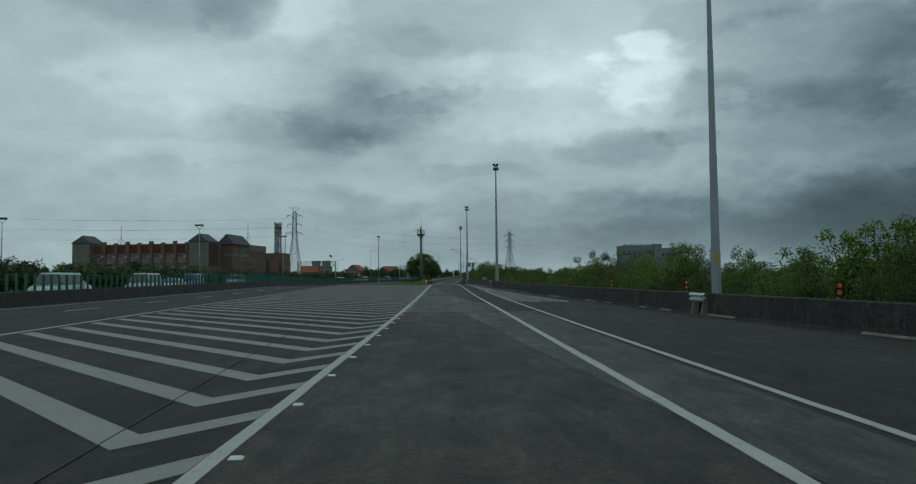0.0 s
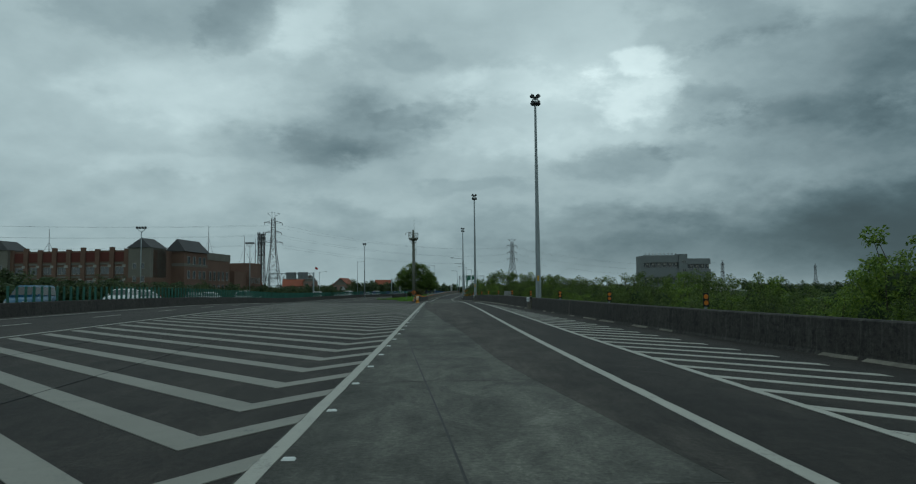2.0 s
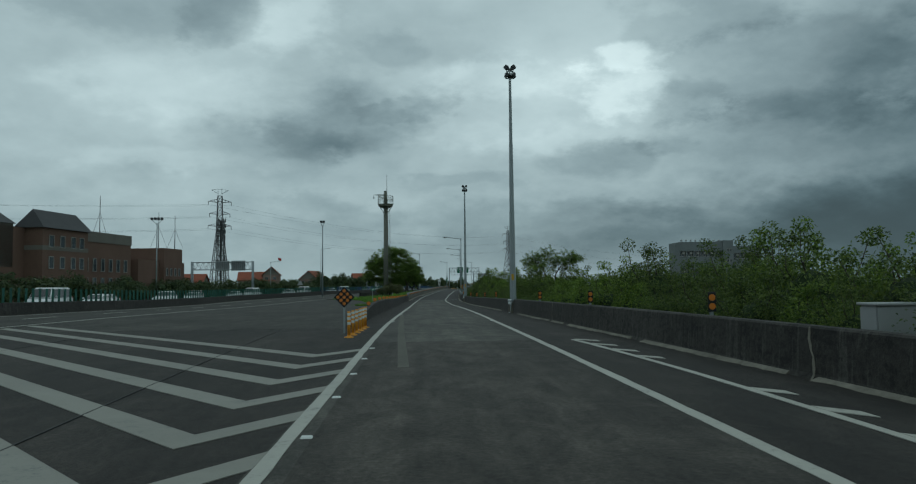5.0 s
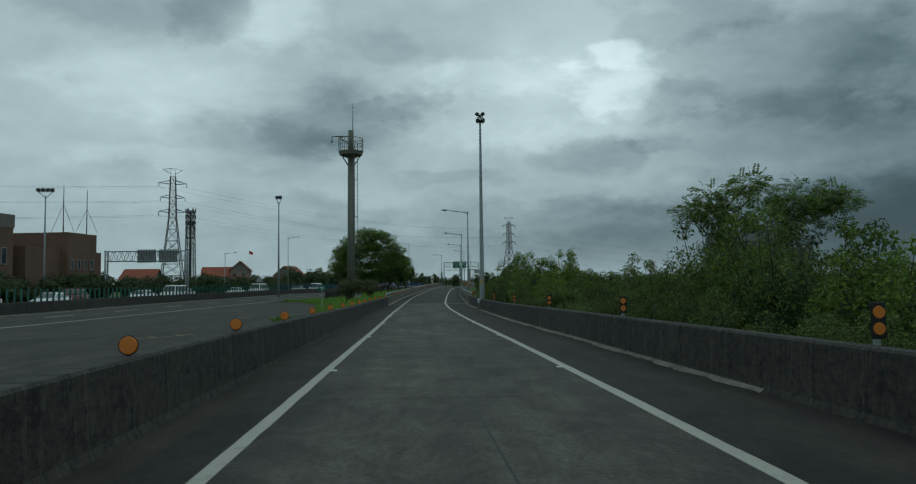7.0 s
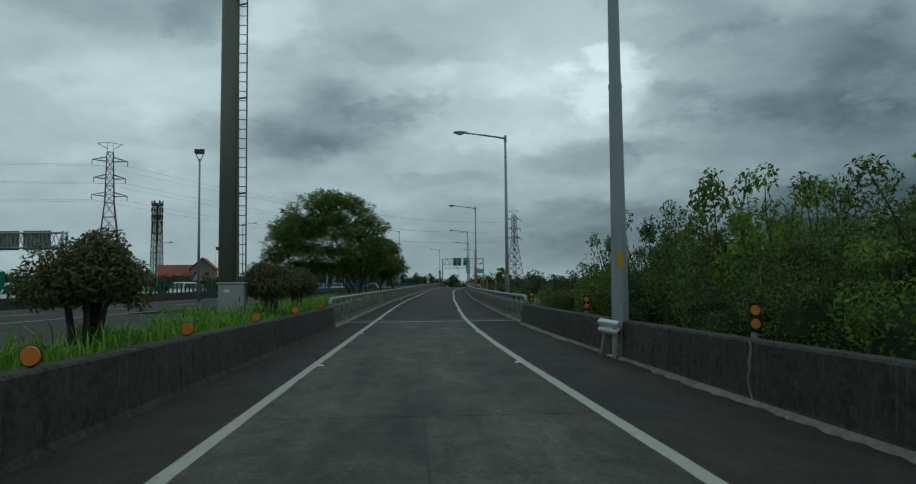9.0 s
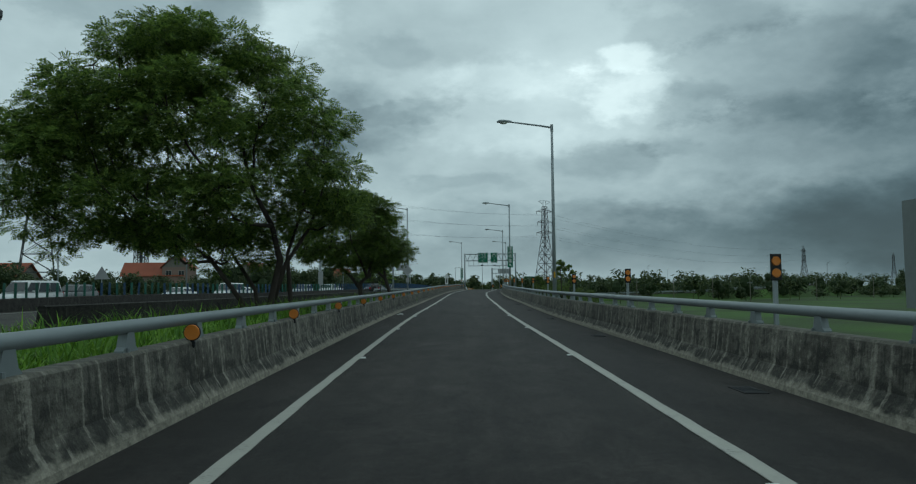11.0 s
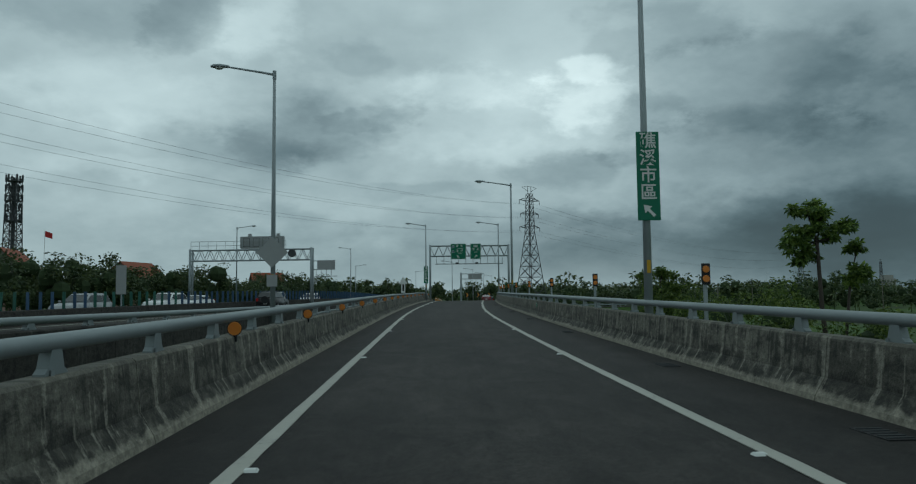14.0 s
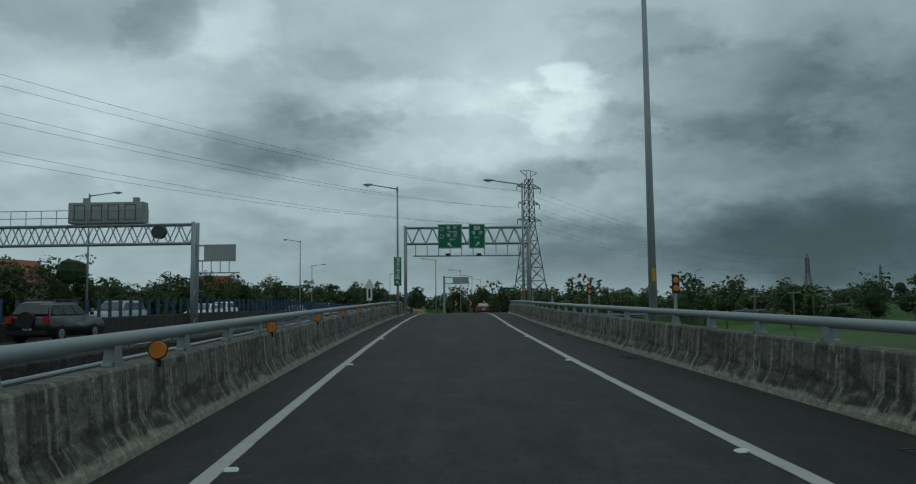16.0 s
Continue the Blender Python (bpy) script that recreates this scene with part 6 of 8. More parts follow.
# mortar run out of wall joints
for y in (33.5, 74.2, 103.8, 122.6, 157.1, 177.0):
    s = Shape()
    zs = [i / 9 for i in range(10)]
    off = [0.0]
    for _ in zs[1:]:
        off.append(off[-1] * 0.8 + rng.uniform(-0.05, 0.05))
    pts = []
    for u, o in zip(zs, off):
        face = 0.05 + 0.04 * u if u > 0.13 else 0.4 * u
        pts.append((right_base(y) + face - 0.006, y + o - 0.35 * max(0, 0.4 - u), road_z(y) - 0.02 + 0.76 * u, rng.uniform(0.018, 0.05)))
    s.add([(x, q - w, z) for x, q, z, w in pts] + [(x, q + w, z) for x, q, z, w in pts] + [(x - 0.012, q, z) for x, q, z, w in pts],
          [f for i in range(9) for f in ((i, i + 1, 21 + i, 20 + i), (20 + i, 21 + i, 11 + i, 10 + i))])
    tagged(part("mortar_run", s, FOOTING), "pale mortar run down a barrier joint", "mortar", "mortar runs", "structure")
for x, y, a in ((-0.05, 243.3, 0.4),):
    w = thing("litter", (left_base(y) + 0.28, y, road_z(y)), "crumpled pale plastic wrapper lying on the asphalt", "litter", "", 40 * a)
    part("wrapper", Shape().add([(-0.16, -0.05, 0.004), (0.15, -0.04, 0.006), (0.17, 0.05, 0.03), (0.0, 0.02, 0.05), (-0.15, 0.05, 0.02), (0.02, -0.05, 0.035)], [(0, 1, 5), (1, 2, 3, 5), (5, 3, 4, 0)]), SIGN_WHITE, w)

# ---- camera tower ----
t = thing("camera_tower", (-4.92, 191.7, -0.05), "tall grey steel camera mast with a round railed platform and ladder", "camera tower")
part("mast", Shape().tube((0, 0, 0), (0, 0, 12.6), 0.33, 0.25, 18).tube((0, 0, 12.6), (0, 0, 14.6), 0.24, 0.22, 18), TOWER_PAINT, t, "", True)
part("footing", Shape().box((0, 0, 0.1), (1.3, 1.3, 0.3), bevel=0.04), FOOTING, t)
part("platform", Shape().tube((0, 0, 12.55), (0, 0, 12.85), 0.92, 1.0, 24).tube((0, 0, 12.3), (0, 0, 12.55), 0.3, 0.9, 24), TOWER_PAINT, t)
rail = Shape()
ring = [(math.cos(2 * math.pi * i / 28), math.sin(2 * math.pi * i / 28)) for i in range(29)]
rail.pipe([(x, y, 13.9) for x, y in ring], 0.025, 6).pipe([(x, y, 13.4) for x, y in ring], 0.015, 6)
for x, y in ring[:-1]:
    part("railing_bar", Shape().tube((x, y, 12.8), (x, y, 13.9), 0.013, n=5), TOWER_PAINT, t)
part("railing", rail, TOWER_PAINT, t)
br = Shape()
for i in range(4):
    a = i * math.pi / 2 + 0.4
    br.tube((math.cos(a) * 0.25, math.sin(a) * 0.25, 11.7), (math.cos(a) * 0.8, math.sin(a) * 0.8, 12.5), 0.05, n=6)
part("brace", br, TOWER_PAINT, t)
lad = Shape()
for x in (0.3, 0.56):
    lad.tube((x, -0.18, 0.3), (x, -0.18, 13.5), 0.025, n=6)
for i in range(42):
    part("rung", Shape().tube((0.3, -0.18, 0.5 + i * 0.3), (0.56, -0.18, 0.5 + i * 0.3), 0.014, n=5), TOWER_PAINT, t)
for z in (1.5, 4.5, 7.5, 10.5):
    lad.tube((0.2, 0, z), (0.56, -0.18, z), 0.03, n=5).tube((0.2, -0.1, z + 0.1), (0.3, -0.18, z + 0.1), 0.03, n=5)
part("ladder", lad, TOWER_PAINT, t)
part("antenna", Shape().tube((0.16, 0, 14.0), (0.16, 0, 16.2), 0.04, 0.02, 8).tube((0.16, 0, 16.2), (0.16, 0, 16.9), 0.012, n=5).ball((0.16, 0, 16.5), 0.05), TOWER_PAINT, t)
ca = part("camera_arm", Shape().tube((0, 0, 14.1), (-1.3, 0, 14.1), 0.05, n=8).tube((-0.2, 0, 13.5), (-1.0, 0, 14.08), 0.035, n=6).pipe([(-1.3, 0, 14.1), (-1.5, 0, 14.1), (-1.55, 0, 14.0), (-1.55, 0, 13.8)], 0.03, 6), TOWER_PAINT, t)
part("dome_camera", Shape().ball((-1.55, 0, 13.7), 0.11, sz=1.2), SIGN_BACK, ca, "", True)

c = thing("control_cabinet", (-4.3, 189.6, island_z(-4.3, 189.6) - 0.03), "grey sheet-steel control cabinet standing in the grass", "cabinet")
part("plinth", Shape().box((0, 0, 0.08), (0.78, 0.6, 0.2), bevel=0.02), FOOTING, c)
part("body", Shape().box((0, 0, 0.62), (0.72, 0.55, 0.9), bevel=0.015), SIGN_BACK, c)
part("lid", Shape().box((0, 0, 1.09), (0.8, 0.62, 0.05), bevel=0.015), SIGN_BACK, c)
part("door", Shape().box((0, -0.28, 0.62), (0.62, 0.012, 0.8), bevel=0.004), SIGN_BACK, c)
part("handle", Shape().box((0.24, -0.295, 0.64), (0.03, 0.02, 0.14), bevel=0.004), STEEL_DARK, c)
part("label_plate", Shape().box((-0.12, -0.288, 0.88), (0.16, 0.006, 0.08)), SIGN_WHITE, c)

c = thing("marker_sign", (-5.9, 180.2, road_z(180.2)), "small green marker sign on a steel post", "road sign")
part("post", Shape().tube((0, 0, -0.05), (0, 0, 1.75), 0.03, n=8), GALV, c)
pn = part("panel", Shape().box((0, -0.045, 1.62), (0.48, 0.02, 0.28), bevel=0.006), SIGN_GREEN, c)
for z, w in ((1.68, 0.3), (1.58, 0.22)):
    part("text_bar", Shape().box((0.02, -0.058, z), (w, 0.004, 0.04)), SIGN_WHITE, pn)

# diamond sign seen from behind, on the lamp post
c = thing("diamond_sign", (-0.8, 292.95, road_z(293) + 2.0), "square sign set on its corner on a lamp post", "road sign")
part("panel", Shape().box((0, 0, 0), (0.86, 0.02, 0.86), bevel=0.006), SIGN_BACK, c, at=Matrix.Translation((0, -0.02, 0.85)) @ Matrix.Rotation(radians(45), 4, "Y"))
part("plate", Shape().box((0, -0.02, -0.25), (0.4, 0.02, 0.45), bevel=0.005), SIGN_BACK, c)
for z in (0.5, 1.2):
    part("clamp", Shape().box((0, 0.06, z), (0.26, 0.12, 0.05)), GALV, c)

# power cabinet behind the right barrier, and a small railing where the parapet begins
c = thing("meter_box", (right_base(103) + 0.75, 103.0, ground_z(right_base(103) + 0.75, 103)), "pale grey box on a stand behind the barrier", "cabinet")
part("body", Shape().box((0, 0, 0.95), (0.6, 0.4, 0.5), bevel=0.02), SIGN_BACK, c)
part("stand", Shape().box((0, 0, 0.35), (0.3, 0.25, 0.75), bevel=0.01), FOOTING, c)
part("lid", Shape().box((0, 0, 1.22), (0.66, 0.46, 0.04), bevel=0.01), SIGN_BACK, c)
c = thing("stair_rail", (7.4, 199.5, ground_z(7.4, 199.5)), "short steel hand rail at the head of a stair", "hand rail")
z0 = 0.9 - ground_z(7.4, 199.5)
part("rail", Shape().pipe([(-1, 0, -0.1), (-1, 0, z0), (0.9, 0, z0), (0.9, 0, -0.1)], 0.03, 8).tube((-1, 0, z0 - 0.3), (0.9, 0, z0 - 0.3), 0.02, n=6), RAIL_PAINT, c)

# ---- pylons and towers ----


def lattice(s, p0, p1, w0, w1, n, r):
    """Four legs with crossed bracing between two square sections."""
    p0, p1 = Vector(p0), Vector(p1)
    cor = ((-1, -1), (1, -1), (1, 1), (-1, 1))

    def at(i, c):
        t = i / n
        w = (w0 + (w1 - w0) * t) / 2
        q = p0.lerp(p1, t)
        return q + Vector((c[0] * w, c[1] * w, 0))
    for c in cor:
        s.tube(at(0, c), at(n, c), r * 1.6, r * 1.3, 5)
    for i in range(n):
        for k in range(4):
            a, b = cor[k], cor[(k + 1) % 4]
            s.tube(at(i, a), at(i + 1, b), r, n=4, caps=False).tube(at(i, b), at(i + 1, a), r, n=4, caps=False)
            s.tube(at(i + 1, a), at(i + 1, b), r, n=4, caps=False)


def pylon(x, y, top, base, label, rz=0.0, w=6.6, k=1.0):
    p = thing("power_pylon", (x, y, base), label, "pylon", "power pylons", rz)
    h = top - base
    s = Shape()
    lattice(s, (0, 0, 0), (0, 0, h * 0.62), w, 1.9, 7, 0.07 * k)
    lattice(s, (0, 0, h * 0.62), (0, 0, h * 0.94), 1.9, 1.3, 6, 0.06 * k)
    part("lattice_body", s, STEEL_DARK, p)
    for f, l in ((0.66, 3.6), (0.77, 3.2), (0.88, 3.6)):
        a = Shape()
        for sg in (-1, 1):
            tip = Vector((sg * l, 0, h * f + 0.25))
            for e in (-0.6, 0.6):
                a.tube((sg * 0.7, e, h * f), tip, 0.075 * k, n=4).tube((sg * 0.7, e, h * f + 1.0), tip, 0.075 * k, n=4)
            for u in (0.35, 0.7):
                a.tube((sg * (0.7 + (l - 0.7) * u), 0, h * f + 0.1 * u), (sg * (0.7 + (l - 0.7) * u), 0, h * f + 1.0 - 0.7 * u), 0.04 * k, n=4)
            a.tube(tip, tip - Vector((0, 0, 1.1)), 0.08, n=6)
        part("crossarm", a, STEEL_DARK, p)
    c = Shape()
    for sg in (-1, 1):
        c.tube((sg * 0.6, 0, h * 0.94), (sg * 0.55, 0, h), 0.06 * k, n=4).tube((sg * 0.55, 0, h), (sg * 2.6, 0, h - 0.3), 0.06 * k, n=4).tube((sg * 0.6, 0, h * 0.96), (sg * 2.6, 0, h - 0.3), 0.075 * k, n=4)
    c.tube((-0.6, 0, h), (0.6, 0, h), 0.06 * k, n=4)
    part("earth_wire_peak", c, STEEL_DARK, p)
    return p


pylon(-65.3, 338.5, 34.3, -1.2, "tall dark steel lattice power pylon", 25)
pylon(43.1, 465.5, 31.9, -2, "tall dark steel lattice power pylon", 30)
for x, y, h in ((251, 691, 27.5), (420, 860, 30), (330, 560, 20)):
    pylon(x, y, h, -2, "distant steel lattice power pylon", 40, 6.0, 1.15)

t = thing("cell_tower", (-107.2, 499.2, -1.2), "dark slim lattice mast crowded with aerials", "radio mast")
s = Shape()
lattice(s, (0, 0, 0), (0, 0, 40), 4.6, 3.0, 15, 0.12)
part("lattice_body", s, STEEL_DARK, t)
part("cable_run", Shape().box((0, 0, 20), (0.9, 0.9, 40)), STEEL_DARK, t)
for z in (28, 31, 34, 37, 40):
    for i in range(6):
        a = i * math.pi / 3 + z
        part("aerial", Shape().box((math.cos(a) * 2.2, math.sin(a) * 2.2, z), (0.5, 0.3, 2.2), bevel=0.05), STEEL_DARK, t)
for z in (27, 33, 39):
    part("ring_platform", Shape().tube((0, 0, z), (0, 0, z + 0.2), 2.4, n=12), STEEL_DARK, t)

# wires, sagging from pylon to pylon
wires = tagged(new("power_line"), "thin sagging power cables between pylons", "power cable", "", "structure")


def wire(a, b, sag, r=0.02):
    a, b = Vector(a), Vector(b)
    pts = [a.lerp(b, i / 16) - Vector((0, 0, 4 * sag * (i / 16) * (1 - i / 16))) for i in range(17)]
    part("cable", Shape().pipe(pts, r, 4), STEEL_DARK, wires)


for f, l in ((0.66, 3.6), (0.77, 3.2), (0.88, 3.6)):
    for sg in (-1, 1):
        pa = Matrix.Translation((-65.3, 338.5, -1.2)) @ Matrix.Rotation(radians(25), 4, "Z") @ Vector((sg * l, 0, 35.5 * f - 0.8))
        pb = Matrix.Translation((43.1, 465.5, -2)) @ Matrix.Rotation(radians(30), 4, "Z") @ Vector((sg * l, 0, 33.9 * f - 0.8))
        wire(pa, pb, 4.0)
        wire(pa, pa + Vector((-230, -120, 3)), 5)
        wire(pb, pb + Vector((190, 200, -2)), 5)

# floodlight masts of the car park on the far side


def yard_light(x, y, top, base=-1.0, k=1.0):
    p = thing("yard_light", (x, y, base), "tall pole with a row of floodlights on top", "floodlight pole", "yard lights")
    h = top - base
    part("mast", Shape().tube((0, 0, 0), (0, 0, h - 0.8), 0.16, 0.08, 10), GALV, p, "", True)
    part("bracket", Shape().tube((0, 0, h - 1.2), (-0.9 * k, 0, h - 0.3), 0.05, n=6).tube((0, 0, h - 1.2), (0.9 * k, 0, h - 0.3), 0.05, n=6).tube((-1.1 * k, 0, h - 0.3), (1.1 * k, 0, h - 0.3), 0.05, n=6), GALV, p)
    for i in range(4 if k == 1 else 2):
        part("floodlight", Shape().box(((-0.9 + i * 0.6) if k == 1 else -0.25 + i * 0.5, -0.1, h - 0.05), (0.45, 0.35, 0.4), bevel=0.04), STEEL_DARK, p)
    return p


yard_light(-63.8, 200.5, 16.3)
yard_light(-48.2, 231.7, 14.9)
yard_light(-19.9, 243.4, 15.2, road_z(243), 0.4)
yard_light(-95, 165, 15.5)

# ---- buildings ----
BRICK = material("brown_brick", (0.15, 0.09, 0.068), 0.9, 0, 0.25, 5, 0.3, 0.2, 18)
RENDER_GREY = material("grey_render", (0.16, 0.15, 0.13), 0.9, 0, 0.25, 4, 0.25, 0.2, 14)
SLATE = material("dark_roof_sheet", (0.055, 0.055, 0.058), 0.7, 0, 0.2, 4, 0.4, 0.1)
RED_WALL = material("dark_red_panel", (0.11, 0.03, 0.024), 0.8, 0, 0.2, 4, 0.4, 0.1)
TILE_ROOF = material("orange_roof_tiles", (0.23, 0.062, 0.032), 0.75, 0, 0.25, 3, 0.3, 0.3, 8)
GLASS = glass("window_glass")
GREY_WALL = material("pale_grey_concrete", (0.17, 0.185, 0.19), 0.85, 0, 0.2, 3, 0.2, 0.15)
WHITE_WALL = material("pale_render", (0.3, 0.29, 0.27), 0.85, 0, 0.2, 3, 0.2, 0.15)


def window(parent, x, y, z, w, h, face="-y", deep=0.12, mullions=2):
    """A framed window let into a wall; face: the way it looks."""
    m = Matrix.Translation((x, y, z)) @ Matrix.Rotation({"-y": 0, "x": math.pi / 2, "-x": -math.pi / 2, "y": math.pi}[face], 4, "Z")
    fr = Shape()
    for dx_, dz_, sx, sz in ((0, h / 2, w + 0.1, 0.09), (0, -h / 2, w + 0.16, 0.1), (w / 2, 0, 0.08, h), (-w / 2, 0, 0.08, h)):
        fr.box((dx_, -0.03, dz_), (sx, 0.12, sz))
    for i in range(1, mullions):
        fr.box((-w / 2 + w * i / mullions, -0.02, 0), (0.06, 0.08, h))
    wi = part("window", fr, WHITE_WALL, parent, at=m)
    part("pane", Shape().box((0, 0.0, 0), (w, 0.02, h)), GLASS, wi)
    return wi


b = thing("office_building", (-62.0, 202.0, -1.0), "long brown brick building with grey bands and gabled towers", "building", rz=-9)


def block(x0, x1, y0, y1, z1, mat, name="wall", z0=0.0, bevel=0.0):
    return part(name, Shape().box(((x0 + x1) / 2, (y0 + y1) / 2, (z0 + z1) / 2), (x1 - x0, y1 - y0, z1 - z0), bevel=bevel), mat, b)


def gable(x0, x1, y0, y1, z0, z1, over=0.5, axis="y", parent=None, mat=None):
    s = Shape()
    x0, x1, y0, y1 = x0 - over, x1 + over, y0 - over, y1 + over
    if axis == "y":
        xm = (x0 + x1) / 2
        top, vs = z1, [(x0, y0, z0), (x1, y0, z0), (x1, y1, z0), (x0, y1, z0), (xm, y0 + (x1 - x0) * 0.18, z1), (xm, y1 - (x1 - x0) * 0.18, z1)]
        fs = [(0, 1, 4), (1, 2, 5, 4), (2, 3, 5), (3, 0, 4, 5), (3, 2, 1, 0)]
    else:
        ym = (y0 + y1) / 2
        vs = [(x0, y0, z0), (x1, y0, z0), (x1, y1, z0), (x0, y1, z0), (x0, ym, z1), (x1, ym, z1)]
        fs = [(0, 1, 5, 4), (1, 2, 5), (2, 3, 4, 5), (3, 0, 4), (3, 2, 1, 0)]
    s.add(vs, fs)
    return part("roof", s, mat or SLATE, parent or b)


block(-37.2, 0, 0.5, 15, 12.6, BRICK)
for i in range(9):
    x = -33.4 + i * 3.42
    block(x - 0.5, x + 0.5, 0.0, 0.6, 13.3 if i % 2 else 12.9, BRICK, "pilaster")
for i in range(8):
    x = -31.7 + i * 3.42
    part("red_panel", Shape().box((x, 0.42, 11.2), (2.3, 0.15, 2.0)), RED_WALL, b)
    for z in (2.2, 5.2, 8.2):
        window(b, x, 0.45, z, 2.0, 1.6)
        if z > 3:
            part("air_unit", Shape().box((x + 1.25, 0.2, z + 0.95), (0.8, 0.5, 0.6), bevel=0.04), WHITE_WALL, b)
for z in (3.6, 6.6, 9.5):
    block(-37.3, 0.05, 0.36, 0.5, z + 0.4, RENDER_GREY, "grey_band", z)
for x0 in (-38.7, -5.0):
    block(x0, x0 + 5.0, -0.8, 6, 13.0, RENDER_GREY, "tower")
    block(x0 - 0.05, x0 + 5.05, -0.85, 6.0, 6.5, BRICK, "brick_facing", 3.0)
    for z in (3.2, 6.2, 9.0):
        for u in (1.5, 3.4):
            window(b, x0 + u, -0.86, z, 0.8, 1.2, mullions=1)
    gable(x0, x0 + 5.0, -0.8, 6, 13.0, 15.2, 0.3)
block(-1.0, 3.0, 8.5, 20, 12.6, BRICK)
block(-1.05, 3.05, 8.45, 20.05, 9.9, RENDER_GREY, "grey_band", 9.2)
gable(-1.0, 3.0, 8.5, 20, 12.6, 15.5)
block(-12, 2.0, 19, 35, 12.8, BRICK)
block(-12.1, 2.1, 18.9, 35.1, 13.0, RENDER_GREY, "parapet", 11.2)
for y in (10.5, 13.2, 16.0, 18.2):
    for z in (4, 7.3, 10.6):
        window(b, 3.06, y, z, 1.1, 1.8, "x", mullions=1)
for i in range(6):
    for z in (4, 7.3):
        window(b, 2.12, 21 + i * 2.4, z, 1.0, 2.2, "x", mullions=1)
block(-12, 2.4, 37, 45, 8.8, BRICK)
block(-12, 3.4, 45, 52.5, 11.3, BRICK)
block(-10, 2.4, 52.5, 55.5, 8.6, BRICK)
for i in range(4):
    window(b, 3.46, 46 + i * 1.7, 6.5, 0.7, 1.5, "x", mullions=1)
for x, y, h in ((-3, 33, 20.5), (0, 49, 19.0), (2, 52, 18.5), (-28, 5, 18)):
    mast = part("aerial_mast", Shape().tube((x, y, 11.5), (x, y, h), 0.09, 0.05, 5), STEEL_DARK, b)
    for a in (0, 2.1, 4.2):
        part("guy_wire", Shape().tube((x + math.cos(a) * 1.8, y + math.sin(a) * 1.8, 11.6), (x, y, h - 3), 0.03, n=4), STEEL_DARK, mast)

b = thing("concrete_building", (76.7, 314.5, -2.2), "grey concrete block with window bands and roof fans", "building", rz=2)
DARK_ROOM = material("unlit_corridor_wall", (0.11, 0.115, 0.12), 0.9, 0, 0.2, 3, 0.3, 0)
for x0, x1, z1, rows in ((0, 13.4, 16.9, (12.3, 6.8)), (16.6, 25.6, 15.6, (11.6, 6.0))):
    edges = [z1, rows[0] + 1.9, rows[0], rows[1] + 1.9, rows[1], 3.9]
    for hi, lo in ((edges[0], edges[1]), (edges[2], edges[3]), (edges[4], edges[5])):
        block(x0, x1, 0.0, 0.3, hi, GREY_WALL, "wall", lo)
    block(x0, x1, 1.5, 5, z1 - 0.1, DARK_ROOM, "inner_wall", 3.9)
    block(x0, x1, 0.3, 1.5, z1 - 0.1, GREY_WALL, "roof_slab", z1 - 0.4)
    for z in rows:
        part("corridor_rail", Shape().box(((x0 + x1) / 2, 0.02, z + 0.25), (x1 - x0, 0.06, 0.08)), SIGN_BACK, b)
        n = int((x1 - x0) / 2.2)
        for i in range(n):
            x = x0 + 1.1 + i * 2.2
            part("mullion", Shape().box((x - 0.9, 0.15, z + 0.95), (0.14, 0.2, 1.9)), GREY_WALL, b)
            window(b, x, 0.9, z + 1.0, 1.7, 1.6)
            part("air_unit", Shape().box((x + 0.5, 0.45, z + 1.25), (0.75, 0.4, 0.55), bevel=0.04), WHITE_WALL, b)
    n = int((x1 - x0) / 3)
    for i in range(n + 1):
        x = x0 + 0.3 + (x1 - x0 - 0.6) * i / n
        part("column", Shape().box((x, 0.6, 1.95), (0.4, 0.4, 3.9)), GREY_WALL, b)
        if i < n:
            xb = x + (x1 - x0 - 0.6) / n
            part("brace", Shape().tube((x, 0.6, 1.2), (xb, 0.6, 3.8), 0.09, n=5).tube((xb, 0.6, 1.2), (x, 0.6, 3.8), 0.09, n=5), YELLOW, b)
block(13.4, 16.6, -0.6, 5, 17.3, GREY_WALL, "stair_tower")
block(-1.2, 0, -0.3, 5, 16.6, GREY_WALL, "end_pier")
for z in (3, 5.6, 8.4, 11.2, 14.4):
    for x in (14.9, 15.7):
        window(b, x, -0.62, z, 0.6, 0.8, mullions=1)
for i in range(9):
    x = 1.2 + i * 1.45
    if x < 13.2:
        part("roof_fan", Shape().tube((x, 1, 16.8), (x, 1, 17.2), 0.1, n=8).ball((x, 1, 17.4), 0.3, nu=8, nv=5), SIGN_BACK, b)
block(8, 27, -26, -12, 3.2, GREY_WALL, "annex")
part("annex_roof", Shape().add([(7.5, -26.5, 3.2), (27.5, -26.5, 3.2), (27.5, -11.5, 4.6), (7.5, -11.5, 4.6), (7.5, -26.5, 3.4), (27.5, -26.5, 3.4), (27.5, -11.5, 4.8), (7.5, -11.5, 4.8)], [(0, 3, 2, 1), (4, 5, 6, 7), (0, 1, 5, 4), (1, 2, 6, 5), (2, 3, 7, 6), (3, 0, 4, 7)]), SIGN_BACK, b)
PINK_WALL = material("pinkish_render", (0.23, 0.155, 0.13), 0.85, 0, 0.2, 3, 0.2, 0.15)


